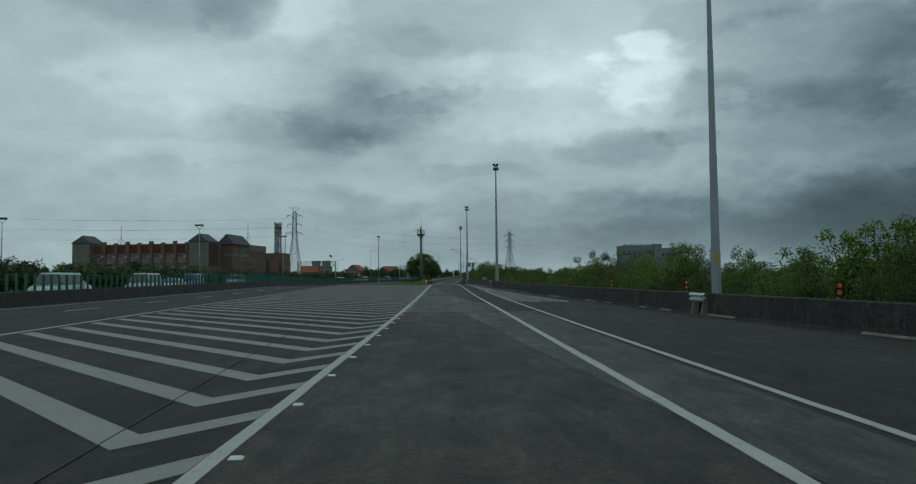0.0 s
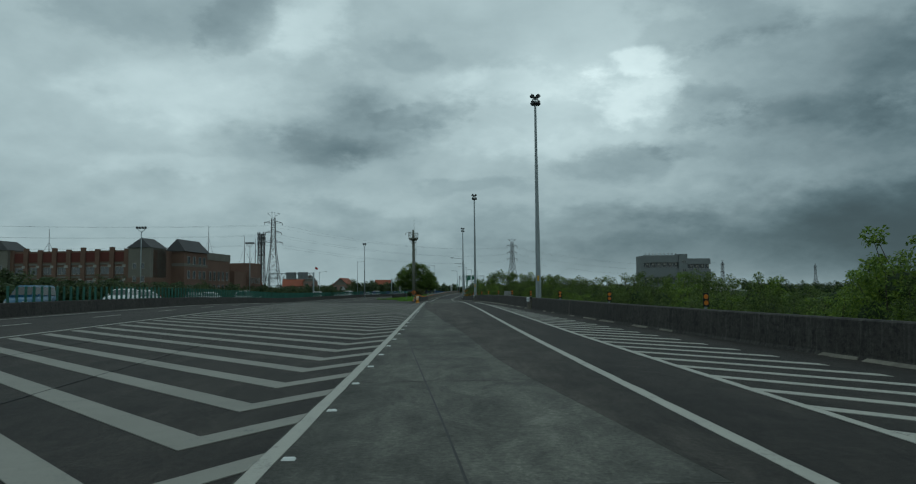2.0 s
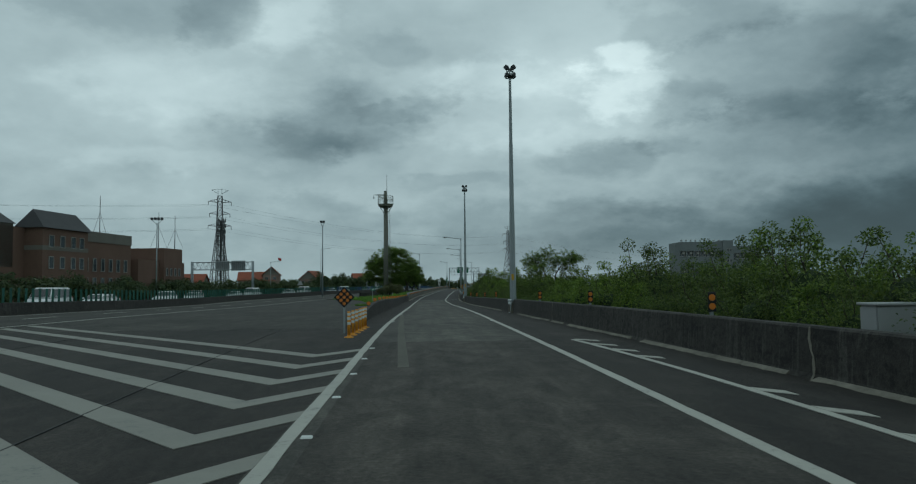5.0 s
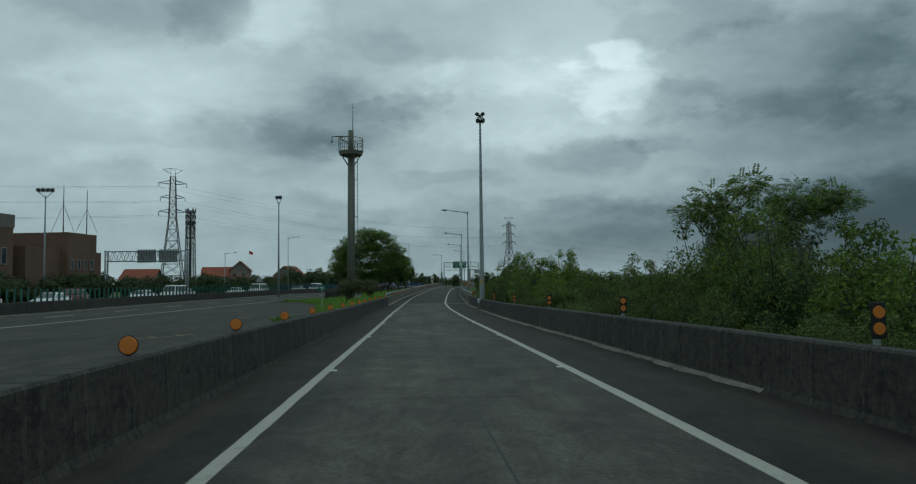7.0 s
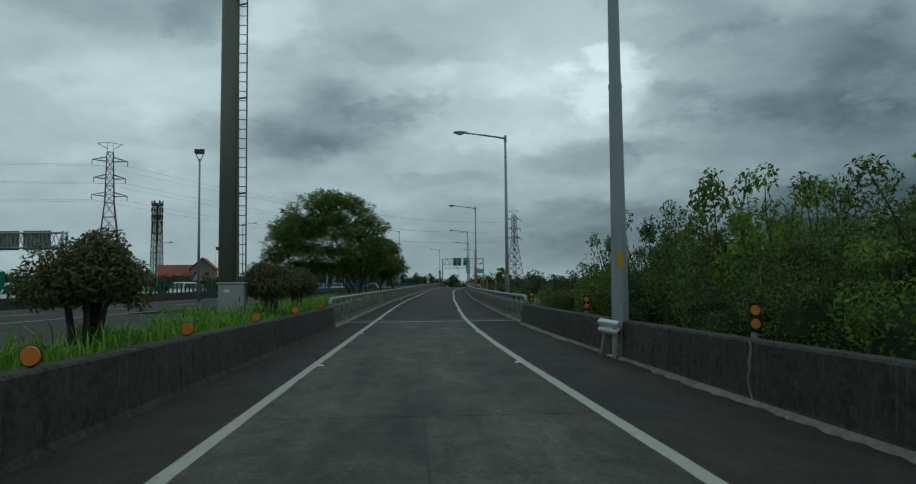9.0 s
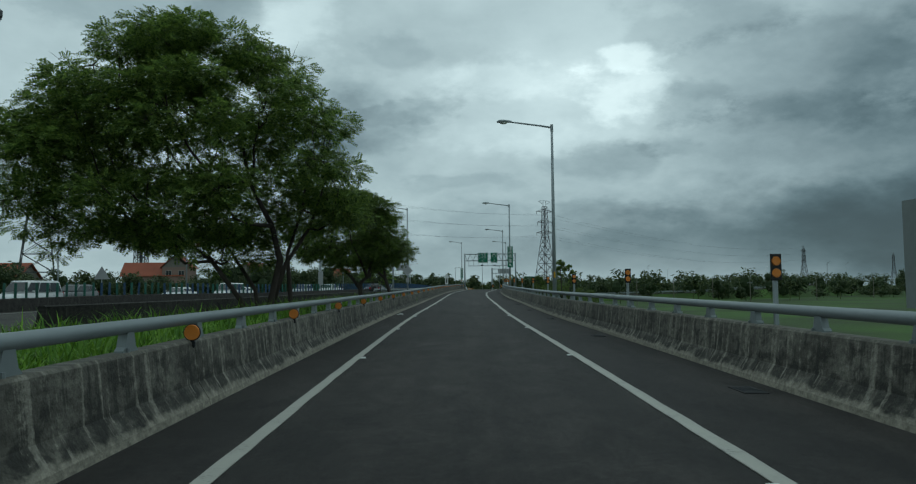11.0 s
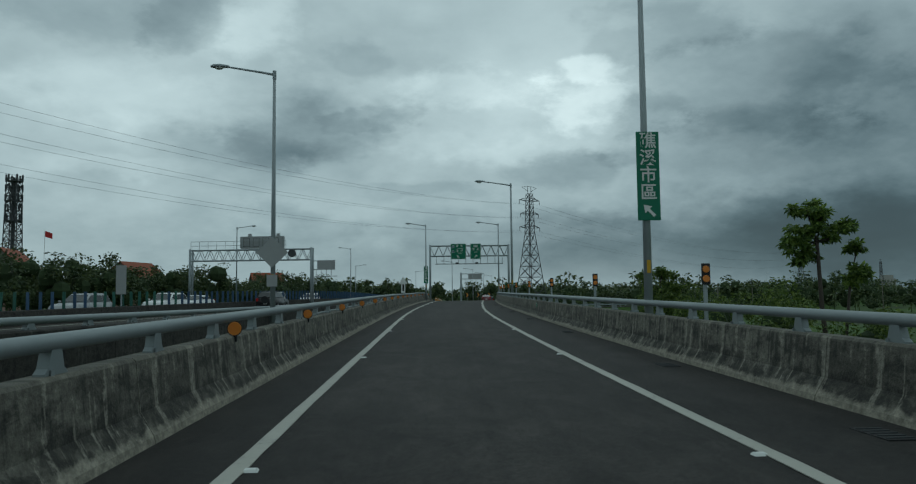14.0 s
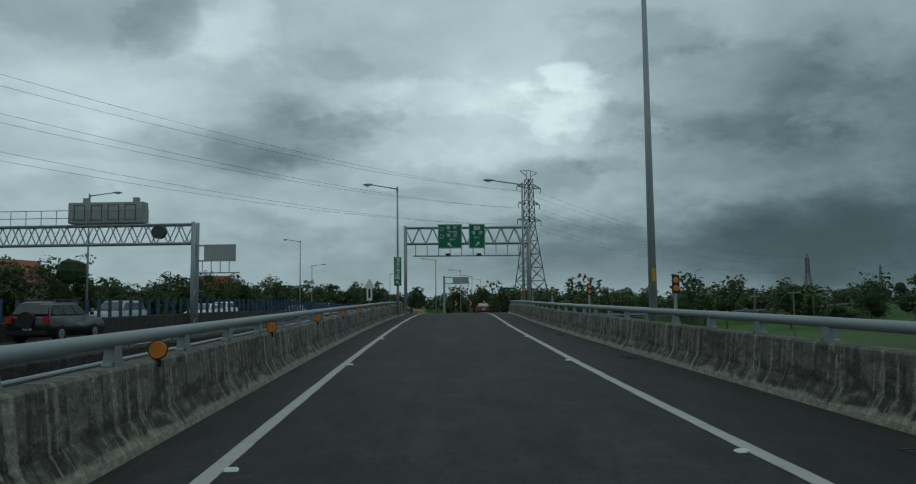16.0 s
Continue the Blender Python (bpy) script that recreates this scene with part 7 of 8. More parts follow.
def house(x, y, w, d, eave, ridge, rz, label, base=-1.2, axis="x"):
    global b
    b = thing("house", (x, y, base), label, "house", "orange-roofed houses", rz)
    e, r = eave - base, ridge - base
    block(-w / 2, w / 2, -d / 2, d / 2, e, PINK_WALL)
    s = Shape()
    if axis == "x":
        s.add([(-w / 2, -d / 2, e), (-w / 2, d / 2, e), (-w / 2, 0, r), (w / 2, -d / 2, e), (w / 2, d / 2, e), (w / 2, 0, r)], [(0, 1, 2), (5, 4, 3), (0, 3, 4, 1), (0, 2, 5, 3), (1, 4, 5, 2)])
    else:
        s.add([(-w / 2, -d / 2, e), (w / 2, -d / 2, e), (0, -d / 2, r), (-w / 2, d / 2, e), (w / 2, d / 2, e), (0, d / 2, r)], [(0, 1, 2), (5, 4, 3), (0, 3, 4, 1), (0, 2, 5, 3), (1, 4, 5, 2)])
    part("gable_wall", s, RENDER_GREY, b)
    for sg in (-1, 1):
        if axis == "x":
            o = 0.5
            vs = [(-w / 2 - o, sg * (d / 2 + o), e - 0.3), (w / 2 + o, sg * (d / 2 + o), e - 0.3), (w / 2 + o, 0, r + 0.1), (-w / 2 - o, 0, r + 0.1)]
        else:
            o = 0.5
            vs = [(sg * (w / 2 + o), -d / 2 - o, e - 0.3), (sg * (w / 2 + o), d / 2 + o, e - 0.3), (0, d / 2 + o, r + 0.1), (0, -d / 2 - o, r + 0.1)]
        vs += [(p, q, z + 0.18) for p, q, z in vs]
        part("roof_slope", Shape().add(vs, [(0, 1, 2, 3), (7, 6, 5, 4), (0, 4, 5, 1), (1, 5, 6, 2), (2, 6, 7, 3), (3, 7, 4, 0)]), TILE_ROOF, b, "orange tiled roof")
    for i in range(int(w / 3)):
        window(b, -w / 2 + 1.5 + i * 3, -d / 2 - 0.02, e - 1.6, 1.3, 1.4)
    return b


house(-66, 398, 14, 9, 5.6, 8.6, 8, "two-storey house with an orange tiled roof")
house(-60.5, 399, 6.5, 10, 7.6, 10.6, 8, "tall gabled house end with orange roof edges", axis="y")
house(-47.5, 424, 8, 10, 6.2, 9.4, -16, "house with a grey gable and orange roof", axis="y")
house(-33.5, 505, 9, 8, 6.5, 9.8, 20, "house with an orange tiled roof behind trees")
house(-78, 352, 9, 8, 4.4, 7.0, 0, "low house with an orange tiled roof")


# ---- beyond the bridge ----
r = thing("hand_rail", (0, 0, 0), "thin galvanised hand rail in the gap beside the bridge", "hand rail")
gap_line = shift(left_base, -1.25)
pts = [Vector((gap_line(q), q, road_z(q) + 0.64)) for q in ys_of(287, 352, 3)]
part("rail", Shape().pipe([pts[0] + Vector((0, -0.5, 0.08)), pts[0] + Vector((0, -0.25, -0.08)), *pts], 0.028, 8), GALV, r)
for q in ys_of(288, 351, 4):
    part("post", Shape().tube((gap_line(q), q, road_z(q) + 0.64), (gap_line(q), q, ground_z(gap_line(q), q) - 0.1), 0.022, n=6), GALV, r)

for q in (216, 226.5, 236.8, 247, 257, 270, 276.3, 286.4, 296.6, 306.8, 317, 327):
    d = side(right_base, q)
    p = Vector((right_base(q), q, road_z(q) + 0.004)) - d * 0.42
    g = part("drain_grate", Shape().box((0, 0, 0), (0.3, 0.62, 0.012)), JOINT, at=Matrix.Translation(p) @ Matrix.Rotation(math.atan2(d.y, d.x), 4, "Z"))
    tagged(g, "dark iron drain grate in the shoulder", "drain", "drain grates")
    for i in range(5):
        part("bar", Shape().box((0, -0.24 + i * 0.12, 0.01), (0.26, 0.025, 0.012)), STEEL_DARK, g)

d = side(right_base, 299)
m = thing("marker_plate", Vector((right_base(299), 299, road_z(299) + 0.58)) + d * 0.17, "small green marker plate fixed to the parapet face", "road sign", rz=-7)
part("plate", Shape().box((0, -0.012, 0), (0.13, 0.012, 0.2), bevel=0.003), SIGN_GREEN, m, at=Matrix.Rotation(radians(-75), 4, "Z"))
for z in (0.06, -0.04):
    part("text_bar", Shape().box((0, -0.021, z), (0.07, 0.004, 0.022)), SIGN_WHITE, m, at=Matrix.Rotation(radians(-75), 4, "Z"))


def chevron_board(x, y, z):
    c = thing("chevron_board", (x, y, z), "black curve board with an orange chevron on a post", "road sign", "chevron boards", -8)
    part("post", Shape().tube((0, 0, -0.3), (0, 0, 1.7), 0.035, n=8), GALV, c)
    pn = part("panel", Shape().box((0, -0.05, 1.75), (0.75, 0.025, 0.95), bevel=0.006), BLACK, c)
    s = Shape()
    for sg in (-1, 1):
        vs = [(-0.26, 1.75 + sg * 0.4), (-0.04, 1.75 + sg * 0.4), (0.26, 1.75), (0.04, 1.75)]
        s.add([(u, -0.066, w) for u, w in vs] + [(u, -0.06, w) for u, w in vs], [(0, 1, 2, 3) if sg > 0 else (3, 2, 1, 0), (0, 4, 5, 1), (1, 5, 6, 2), (2, 6, 7, 3), (3, 7, 4, 0)])
    part("chevron", s, ORANGE, pn)


for x, y in ((20.2, 416), (22.6, 417), (25.0, 418)):
    chevron_board(x, y, 0.45)
for i in range(7):
    y = 372 + i * 4.2
    x = left_line(y) - 0.75
    c = thing("lane_post", (x, y, road_z(y)), "short orange marker post beyond the crest", "bollard", "marker posts beyond the crest")
    part("tube", Shape().tube((0, 0, 0), (0, 0, 0.5), 0.06, 0.05, 10), ORANGE, c)
    part("band", Shape().tube((0, 0, 0.3), (0, 0, 0.4), 0.062, 0.061, 10, False), SIGN_WHITE, c)

c = thing("direction_sign", (37, 461, -1.0), "pair of wide green direction signs on posts", "road sign", rz=-6)
for x in (-1.6, 1.6):
    part("post", Shape().tube((x, 0, 0), (x, 0, 6.6), 0.07, n=8), GALV, c)
for x, z, w, h in ((0, 5.9, 3.6, 1.2), (0, 4.6, 3.6, 1.1)):
    pn = panel(w, h, c, (x, -0.1, z))
    for u, ww in ((-1.2, 0.35), (-0.3, 1.0), (1.0, 0.8)):
        part("text_bar", Shape().box((u, -0.02, 0), (ww, 0.006, 0.28)), SIGN_WHITE, pn)

c = thing("message_sign", (28.5, 510, -0.5), "cantilever gantry with a small grey message board", "sign gantry")
part("mast", Shape().tube((0, 0, 0), (0, 0, 10.3), 0.32, 0.26, 12), GALV, c)
for z in (8.2, 9.9):
    part("boom", Shape().tube((0, 0, z), (7.2, 0, z), 0.12, n=8), GALV, c)
bd = part("board", Shape().box((4.6, -0.4, 9.0), (4.4, 0.6, 1.9), bevel=0.05), SIGN_BACK, c)
for i in range(4):
    part("camera_bracket", Shape().tube((1.6 + i * 1.7, 0, 8.2), (1.6 + i * 1.7, 0, 7.2), 0.07, n=6), GALV, c)

c = thing("arrow_sign", (6.9, 402, main_z(402) + 0.3), "white arrow-topped lane sign on a post", "road sign", rz=-8)
part("post", Shape().tube((0, 0, -0.3), (0, 0, 3.0), 0.05, n=8), GALV, c)
pn = part("panel", Shape().box((0, -0.06, 2.9), (0.75, 0.03, 1.9), bevel=0.006), SIGN_WHITE, c)
part("arrow_head", Shape().add([(-0.75, -0.09, 3.6), (0.75, -0.09, 3.6), (0, -0.09, 4.9), (-0.75, -0.05, 3.6), (0.75, -0.05, 3.6), (0, -0.05, 4.9)], [(0, 1, 2), (5, 4, 3), (0, 3, 4, 1), (1, 4, 5, 2), (2, 5, 3, 0)]), SIGN_WHITE, pn)
part("text_bar", Shape().box((0, -0.08, 2.9), (0.3, 0.01, 1.2)), BLACK, pn)

# the loop road beyond the meadow, on its bank
loop = [Vector(p) for p in ((30, 455, -1.2), (62, 452, -1.0), (95, 462, -0.4), (130, 485, 0.6), (165, 520, 1.8), (195, 555, 2.6), (208, 585, 3.1), (204, 615, 3.3), (180, 640, 3.3), (140, 655, 3.1), (90, 665, 2.8), (30, 672, 2.4))]
way = []
for i in range(len(loop) - 1):
    p0, p1, p2, p3 = loop[max(i - 1, 0)], loop[i], loop[i + 1], loop[min(i + 2, len(loop) - 1)]
    for j in range(6):
        u = j / 6
        way.append(0.5 * (2 * p1 + (p2 - p0) * u + (2 * p0 - 5 * p1 + 4 * p2 - p3) * u * u + (3 * p1 - p0 - 3 * p2 + p3) * u ** 3))
frs = []
for i, p in enumerate(way):
    d = way[min(i + 1, len(way) - 1)] - way[max(i - 1, 0)]
    frs.append((p, Vector((d.y, -d.x, 0)).normalized()))
setting("bank", Shape().sweep(((-4.6, -0.12), (-13, -5), (13, -5), (4.6, -0.12)), frs), EARTH, "grassy bank that carries the loop road", "bank")
setting("loop_road", Shape().sweep(((-4.5, -0.15), (-4.5, 0.0), (4.5, 0.0), (4.5, -0.15)), frs), ASPHALT_OLD, "curved grey slip road beyond the meadow", "road")
gr = tagged(new("loop_guard_rail"), "pale steel guard rail along the loop road", "guard rail", "", "structure")
for off in (-4.3, 4.3):
    part("rail", Shape().sweep(((off - 0.04, 0.45), (off - 0.04, 0.78), (off + 0.04, 0.78), (off + 0.04, 0.45)), frs), GALV, gr)
    for p, ac in frs[::1]:
        part("post", Shape().box(tuple(p + ac * off + Vector((0, 0, 0.3))), (0.12, 0.12, 0.7)), GALV, gr)
for i in (8, 17, 25, 32, 38, 45, 53):
    p, ac = frs[i]
    street_lamp(p + ac * 5.2 + Vector((0, 0, -0.3)), 9.5, 2.3, 90, "slender lamp beside the loop road", False)
for x, y, h in ((52, 385, 6), (66, 400, 6.5), (88, 430, 7), (74, 372, 5.5), (120, 430, 7), (150, 450, 7.5)):
    p = thing("utility_pole", (x, y, ground_z(x, y)), "thin pale concrete utility pole in the meadow", "utility pole", "utility poles")
    part("pole", Shape().tube((0, 0, 0), (0, 0, h), 0.12, 0.08, 8), FOOTING, p)
    part("crossarm", Shape().box((0, 0, h - 0.4), (1.2, 0.08, 0.1)), GALV, p)

# a distant block of flats on the right, and a flag by the houses
b = thing("apartment_block", (985, 1654, -2), "distant pale block of flats with a stepped roof", "building", rz=-28)
block(-16, 16, 0, 22, 31, WHITE_WALL)
block(-8, 12, 2, 20, 38, WHITE_WALL, "roof_storey", 31)
for i in range(6):
    for z in (7, 13, 19, 25):
        window(b, -12.5 + i * 5, -0.1, z, 2.6, 2.8)
f = thing("flagpole", (-60.5, 412, -1.2), "slim white pole with a red flag", "flagpole")
part("pole", Shape().tube((0, 0, 0), (0, 0, 16.5), 0.07, 0.04, 8), SIGN_WHITE, f)
part("flag", Shape().add([(0.05, 0, 16.3), (0.7, 0.12, 16.1), (1.4, 0, 15.8), (1.4, 0, 14.8), (0.7, 0.12, 15.0), (0.05, 0, 15.2)], [(0, 1, 4, 5), (1, 2, 3, 4)]), material("red_flag_cloth", (0.4, 0.03, 0.03), 0.8), f)

# worn remains of older paint on the gore
OLD_YELLOW = material("worn_yellow_paint", (0.17, 0.135, 0.06), 0.8, 0, 0.4, 14, 2, 0.2, 60, extra=worn_paint)
rng = random.Random(131)
for mat, spots, word in ((OLD_YELLOW, [(-8.9 + 1.3 * u + 0.25 * w, 153.9 + 2.8 * u - 0.5 * w) for u in np.linspace(0, 1, 6) for w in (0, 1)] + [(-9.7 + 0.3 * w + 0.1 * u, 171.4 + 3.8 * u) for u in np.linspace(0, 1, 6) for w in (0, 1)], "yellow"),
                         (PAINT_OLD, [(-7.8 + 1.1 * u, 177.6 + 2.0 * u) for u in np.linspace(0, 1, 6)], "white")):
    for x, y in spots:
        x, y = float(x) + rng.uniform(-0.12, 0.12), float(y) + rng.uniform(-0.2, 0.2)
        n, r = 9, rng.uniform(0.07, 0.15)
        ring = []
        for i in range(n):
            a, q = 2 * math.pi * i / n, r * rng.uniform(0.5, 1.2)
            ring.append((x + math.cos(a) * q * 1.4, y + math.sin(a) * q * 1.9))
        s = Shape().add([(u, w, road_z(w) + 0.007) for u, w in ring], [tuple(range(n))])
        setting("paint_remnant", s, mat, f"flaking remnant of {word} road paint", "road marking")

c = thing("lane_sign", (fence_x(314.6) - 0.3, 314.6, main_z(314.6) + 0.8), "white plate on a post on the median wall", "road sign", rz=-10)
part("post", Shape().tube((0, 0, 0), (0, 0, 2.6), 0.05, n=8), GALV, c)
part("panel", Shape().box((0, -0.07, 1.75), (0.7, 0.03, 1.9), bevel=0.006), SIGN_BACK, c)
c = thing("warning_sign", (-30.4, 281.5, main_z(281.5)), "triangular sign seen from behind on a post", "road sign", rz=8)
part("post", Shape().tube((0, 0, 0), (0, 0, 3.4), 0.045, n=8), GALV, c)
part("panel", Shape().add([(-0.75, -0.06, 2.3), (0.75, -0.06, 2.3), (0, -0.06, 3.6), (-0.75, -0.03, 2.3), (0.75, -0.03, 2.3), (0, -0.03, 3.6)], [(0, 1, 2), (5, 4, 3), (0, 3, 4, 1), (1, 4, 5, 2), (2, 5, 3, 0)]), SIGN_BACK, c)

# ---- vehicles: the queue beyond the median, cars ahead ----
CAR_GLASS = glass("car_glass", (0.012, 0.014, 0.015), 0.05)
TYRE = material("tyre_rubber", (0.012, 0.012, 0.012), 0.9, 0, 0.2, 20, 2, 0.1)
RIM = material("alloy_rim", (0.3, 0.31, 0.32), 0.35, 0.7, 0.1, 5, 1, 0)
RED_LAMP = material("red_lamp_glass", (0.35, 0.012, 0.01), 0.2, 0, 0.1, 5, 1, 0, spec=0.6)
CLEAR_LAMP = material("clear_lamp_glass", (0.55, 0.57, 0.58), 0.15, 0.2, 0.1, 5, 1, 0, spec=0.7)
PAINTS = {k: material(k + "_car_paint", c, 0.3, 0.0, 0.08, 2, 0.6, 0, spec=0.6) for k, c in
          (("white", (0.62, 0.63, 0.63)), ("silver", (0.3, 0.31, 0.32)), ("black", (0.012, 0.012, 0.014)), ("blue", (0.02, 0.11, 0.2)), ("dark_red", (0.12, 0.015, 0.02)), ("grey", (0.09, 0.095, 0.1)), ("pale_green", (0.3, 0.42, 0.36)))}
# profiles along the car: (y from tail to nose, z), lower body and cabin
FORMS = {
    "sedan": (4.5, 1.76, [(-2.25, 0.35), (-2.25, 0.85), (-2.15, 0.98), (-1.5, 1.02), (0.9, 0.98), (1.9, 0.82), (2.2, 0.68), (2.25, 0.35), (1.9, 0.2), (-1.9, 0.2)],
              [(-1.75, 1.0), (-1.0, 1.42), (0.25, 1.44), (1.15, 0.98)]),
    "suv": (4.4, 1.84, [(-2.15, 0.42), (-2.2, 0.95), (-2.1, 1.12), (-1.6, 1.12), (0.95, 1.08), (1.9, 0.98), (2.2, 0.82), (2.22, 0.42), (1.9, 0.26), (-1.9, 0.26)],
            [(-2.08, 1.12), (-1.75, 1.62), (-1.3, 1.7), (0.15, 1.68), (1.0, 1.08)]),
    "van": (4.9, 1.86, [(-2.45, 0.4), (-2.45, 1.0), (-2.4, 1.15), (1.4, 1.12), (2.1, 0.98), (2.42, 0.75), (2.45, 0.4), (2.1, 0.24), (-2.1, 0.24)],
            [(-2.38, 1.14), (-2.2, 1.95), (0.9, 1.95), (1.75, 1.1)]),
    "bus": (10.5, 2.45, [(-5.25, 0.45), (-5.25, 1.5), (5.2, 1.5), (5.25, 0.45), (4.9, 0.3), (-4.9, 0.3)],
            [(-5.2, 1.5), (-5.1, 3.0), (-4.8, 3.15), (4.7, 3.15), (5.0, 3.0), (5.18, 1.5)]),
}


def extruded(profile, w0, w1=None, z_narrow=None, taper=0.0, bevel=0.05):
    """A side profile drawn out to a width; the upper points may lean in."""
    bm = bmesh.new()
    lo, hi = min(z for _, z in profile), max(z for _, z in profile)
    sides = []
    for sg in (-1, 1):
        sides.append([bm.verts.new((sg * (w0 / 2 - taper * (z - lo) / (hi - lo)), y, z)) for y, z in profile])
    n = len(profile)
    bm.faces.new(sides[0])
    bm.faces.new(sides[1][::-1])
    for i in range(n):
        bm.faces.new((sides[0][(i + 1) % n], sides[0][i], sides[1][i], sides[1][(i + 1) % n]))
    bmesh.ops.bevel(bm, geom=bm.edges[:], offset=bevel, segments=2, affect="EDGES")
    bmesh.ops.recalc_face_normals(bm, faces=bm.faces[:])
    bm.verts.index_update()
    s = Shape().add([tuple(v.co) for v in bm.verts], [[v.index for v in f.verts] for f in bm.faces])
    bm.free()
    return s


def car(form, paint, at, rz, label, spare=False):
    length, width, body, cabin = FORMS[form]
    names = {"bus": "bus", "van": "van"}
    c = thing(names.get(form, "car"), at, label, names.get(form, "car"), "vehicles on the motorway", rz)
    mat = PAINTS[paint]
    part("body", extruded(body, width, taper=0.05), mat, c, "", True)
    zc0, zc1 = min(z for _, z in cabin), max(z for _, z in cabin)
    tap = 0.2 if form != "bus" else 0.08
    part("cabin", extruded([(y, z - (0.06 if z < zc0 + 0.1 else 0)) for y, z in cabin], width - 0.1, taper=tap, bevel=0.06), mat, c, "", True)

    def inset(a, b, u):
        return a + (b - a) * u
    # side windows
    ya, yb = cabin[0][0], cabin[-1][0]
    top = [p for p in cabin if p[1] > zc1 - 0.16]
    ta, tb = top[0][0], top[-1][0]
    n = 8 if form == "bus" else 3
    for sg in (-1, 1):
        for i in range(n):
            u0, u1 = i / n, (i + 1) / n
            z0, z1 = zc0 + 0.08, zc1 - 0.14
            k0, k1 = (z0 - zc0) / (zc1 - zc0), (z1 - zc0) / (zc1 - zc0)
            la, lb = ya + (ta - ya) * k0 + 0.12, yb + (tb - yb) * k0 - 0.12
            ha, hb = ya + (ta - ya) * k1 + 0.12, yb + (tb - yb) * k1 - 0.12
            x0, x1 = sg * ((width - 0.1) / 2 - tap * k0 + 0.008), sg * ((width - 0.1) / 2 - tap * k1 + 0.008)
            vs = [(x0, inset(la, lb, u0) + 0.04, z0), (x0, inset(la, lb, u1) - 0.04, z0), (x1, inset(ha, hb, u1) - 0.04, z1), (x1, inset(ha, hb, u0) + 0.04, z1)]
            vs += [(x - sg * 0.02, y, z) for x, y, z in vs]
            part("side_window", Shape().add(vs, [(0, 1, 2, 3), (7, 6, 5, 4), (0, 4, 5, 1), (1, 5, 6, 2), (2, 6, 7, 3), (3, 7, 4, 0)]), CAR_GLASS, c)
    for name, (y0, z0), (y1, z1), d in (("rear_window", cabin[0], cabin[1], -1), ("windscreen", cabin[-1], cabin[-2], 1)):
        q = 0.14
        ny, nz = (z1 - z0) * d, abs(y1 - y0)
        l = math.hypot(ny, nz)
        oy, oz = ny / l * 0.012, nz / l * 0.012
        ya_, za_, yb_, zb_ = y0 + (y1 - y0) * q, z0 + (z1 - z0) * q, y0 + (y1 - y0) * (1 - q), z0 + (z1 - z0) * (1 - q)
        wa, wb = width / 2 - 0.17, width / 2 - 0.17 - tap * 0.75
        vs = [(-wa, ya_ + oy, za_ + oz), (wa, ya_ + oy, za_ + oz), (wb, yb_ + oy, zb_ + oz), (-wb, yb_ + oy, zb_ + oz)]
        vs += [(x, y - oy * 2, z - oz * 2) for x, y, z in vs]
        part(name, Shape().add(vs, [(0, 1, 2, 3), (7, 6, 5, 4), (0, 4, 5, 1), (1, 5, 6, 2), (2, 6, 7, 3), (3, 7, 4, 0)]), CAR_GLASS, c)
    r = 0.48 if form == "bus" else 0.36 if form == "suv" else 0.32
    for sx in (-1, 1):
        for fy in (-0.3, 0.3):
            w = part("wheel", Shape().tube((sx * (width / 2 - 0.2), fy * length, r), (sx * (width / 2 + 0.005), fy * length, r), r, n=18), TYRE, c, "", False)
            part("rim", Shape().tube((sx * (width / 2), fy * length, r), (sx * (width / 2 + 0.015), fy * length, r), r * 0.62, r * 0.55, 12), RIM, w)
        part("tail_light", Shape().box((sx * (width / 2 - 0.17), -length / 2 + 0.03, body[1][1] + 0.02), (0.24, 0.1, 0.3), bevel=0.02), RED_LAMP, c)
        part("headlight", Shape().box((sx * (width / 2 - 0.25), length / 2 - 0.1, 0.68 if form != "bus" else 0.8), (0.36, 0.2, 0.15), bevel=0.03), CLEAR_LAMP, c)
        if form != "bus":
            part("wing_mirror", Shape().box((sx * (width / 2 + 0.06), length * 0.2, zc0 + 0.1), (0.18, 0.1, 0.14), bevel=0.03), mat, c)
    part("number_plate", Shape().box((0, -length / 2 - 0.005, 0.62), (0.36, 0.02, 0.16)), SIGN_WHITE, c)
    part("bumper", Shape().box((0, -length / 2 - 0.01, 0.45), (width - 0.1, 0.12, 0.2), bevel=0.04), BLACK if form == "suv" else mat, c)
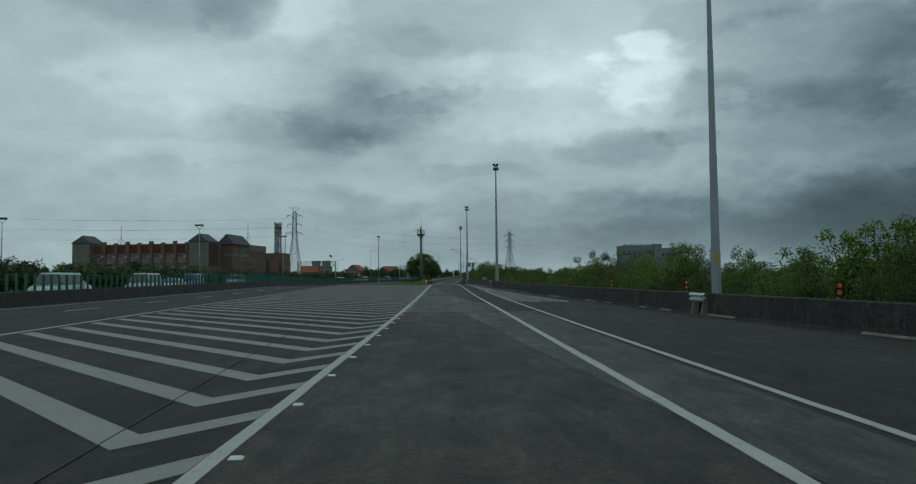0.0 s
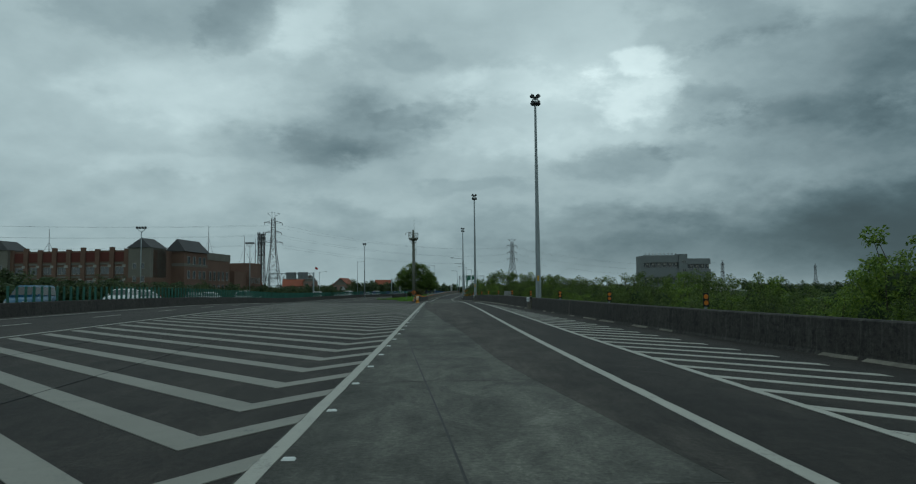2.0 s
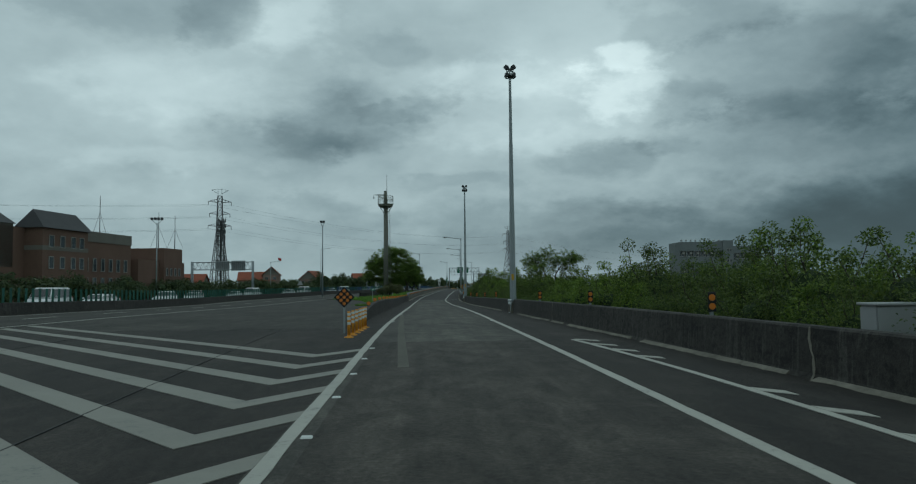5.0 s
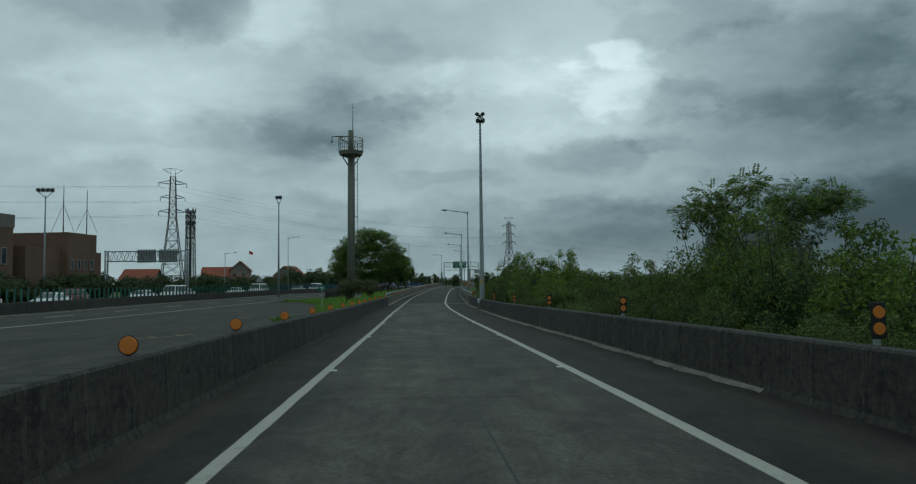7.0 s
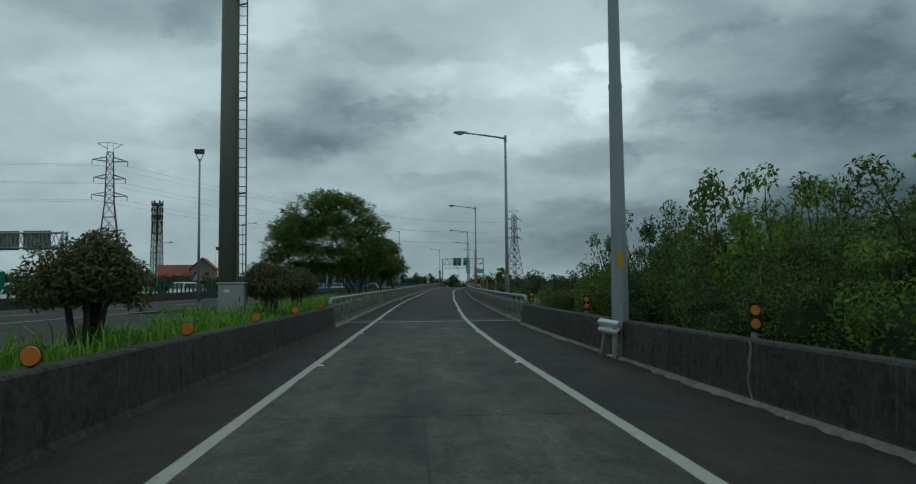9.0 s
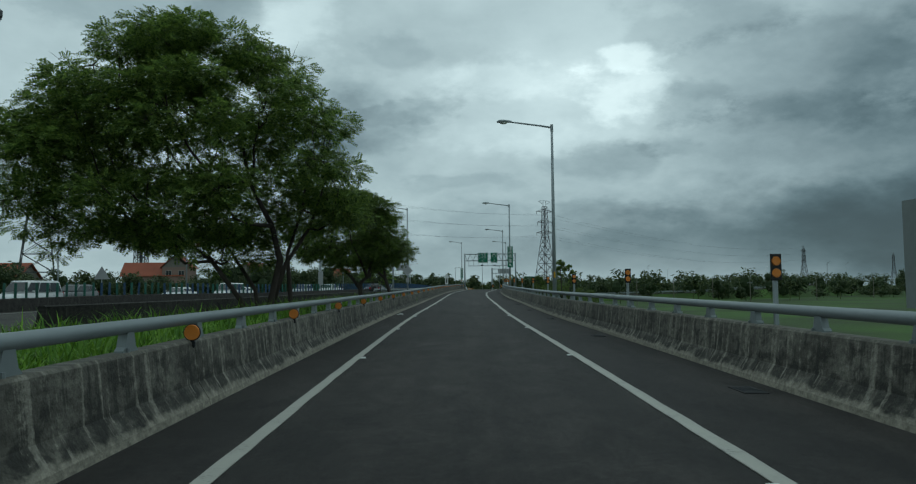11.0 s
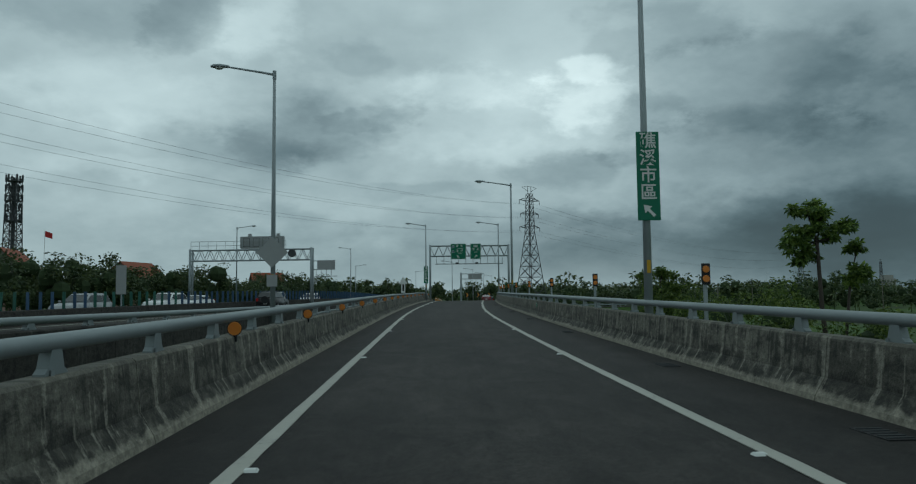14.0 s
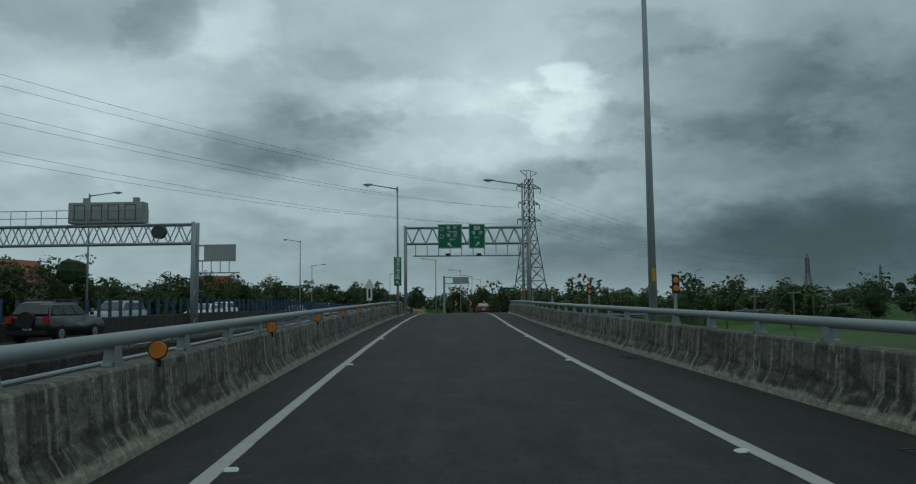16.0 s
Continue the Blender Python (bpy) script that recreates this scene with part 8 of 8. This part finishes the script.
    if spare:
        part("spare_wheel", Shape().tube((0, -length / 2 - 0.16, 0.95), (0, -length / 2 + 0.02, 0.95), 0.34, n=20), BLACK, c)
        for sx in (-1, 1):
            part("roof_rail", Shape().pipe([(sx * 0.6, -1.5, 1.68), (sx * 0.6, -1.4, 1.76), (sx * 0.6, 0.0, 1.76), (sx * 0.6, 0.15, 1.68)], 0.02, 6), STEEL_DARK, c)
    return c


def heading(fn, y):
    return math.degrees(math.atan2(-(fn(y + 1) - fn(y - 1)), 2))


NAMES = {"white": "white", "silver": "silver", "black": "black", "blue": "blue", "grey": "dark grey", "dark_red": "dark red", "pale_green": "pale green and white"}
QUEUE = (("sedan", "white", 33), ("suv", "white", 40), ("van", "pale_green", 53), ("sedan", "white", 62), ("van", "silver", 70), ("sedan", "silver", 78), ("van", "blue", 96), ("suv", "white", 106),
         ("sedan", "silver", 112), ("suv", "white", 120), ("sedan", "grey", 129), ("sedan", "white", 137), ("suv", "white", 147), ("van", "white", 156), ("sedan", "white", 166), ("sedan", "silver", 176),
         ("suv", "white", 186), ("sedan", "white", 198), ("suv", "dark_red", 209), ("sedan", "white", 219), ("van", "white", 228), ("sedan", "silver", 239), ("sedan", "white", 250), ("van", "white", 260),
         ("suv", "grey", 270), ("sedan", "white", 281), ("van", "white", 292), ("sedan", "white", 303), ("suv", "silver", 315), ("suv", "white", 326), ("sedan", "white", 338), ("suv", "silver", 349),
         ("sedan", "white", 362), ("suv", "white", 374), ("sedan", "silver", 388), ("van", "white", 402), ("sedan", "white", 420))
for i, (form, paint, y) in enumerate(QUEUE):
    x = fence_x(y) - (3.0 if i % 3 else 6.2)
    car(form, paint, (x, y, main_z(y)), heading(fence_x, y) + 180, {"bus": f"{NAMES[paint]} bus in the queue beyond the median", "van": f"{NAMES[paint]} van in the queue beyond the median"}.get(form, f"{NAMES[paint]} {'off-road ' if form == 'suv' else ''}car in the queue beyond the median"))
car("suv", "black", (-6.9, 335.2, main_z(335.2)), heading(main_edge, 336), "black off-road car with a spare wheel behind", True)
car("sedan", "dark_red", (22.5, 404, road_z(404)), heading(left_line, 404), "dark red car ahead beyond the crest")
car("suv", "black", (26.5, 428, road_z(428)), heading(left_line, 428), "black off-road car ahead beyond the crest")
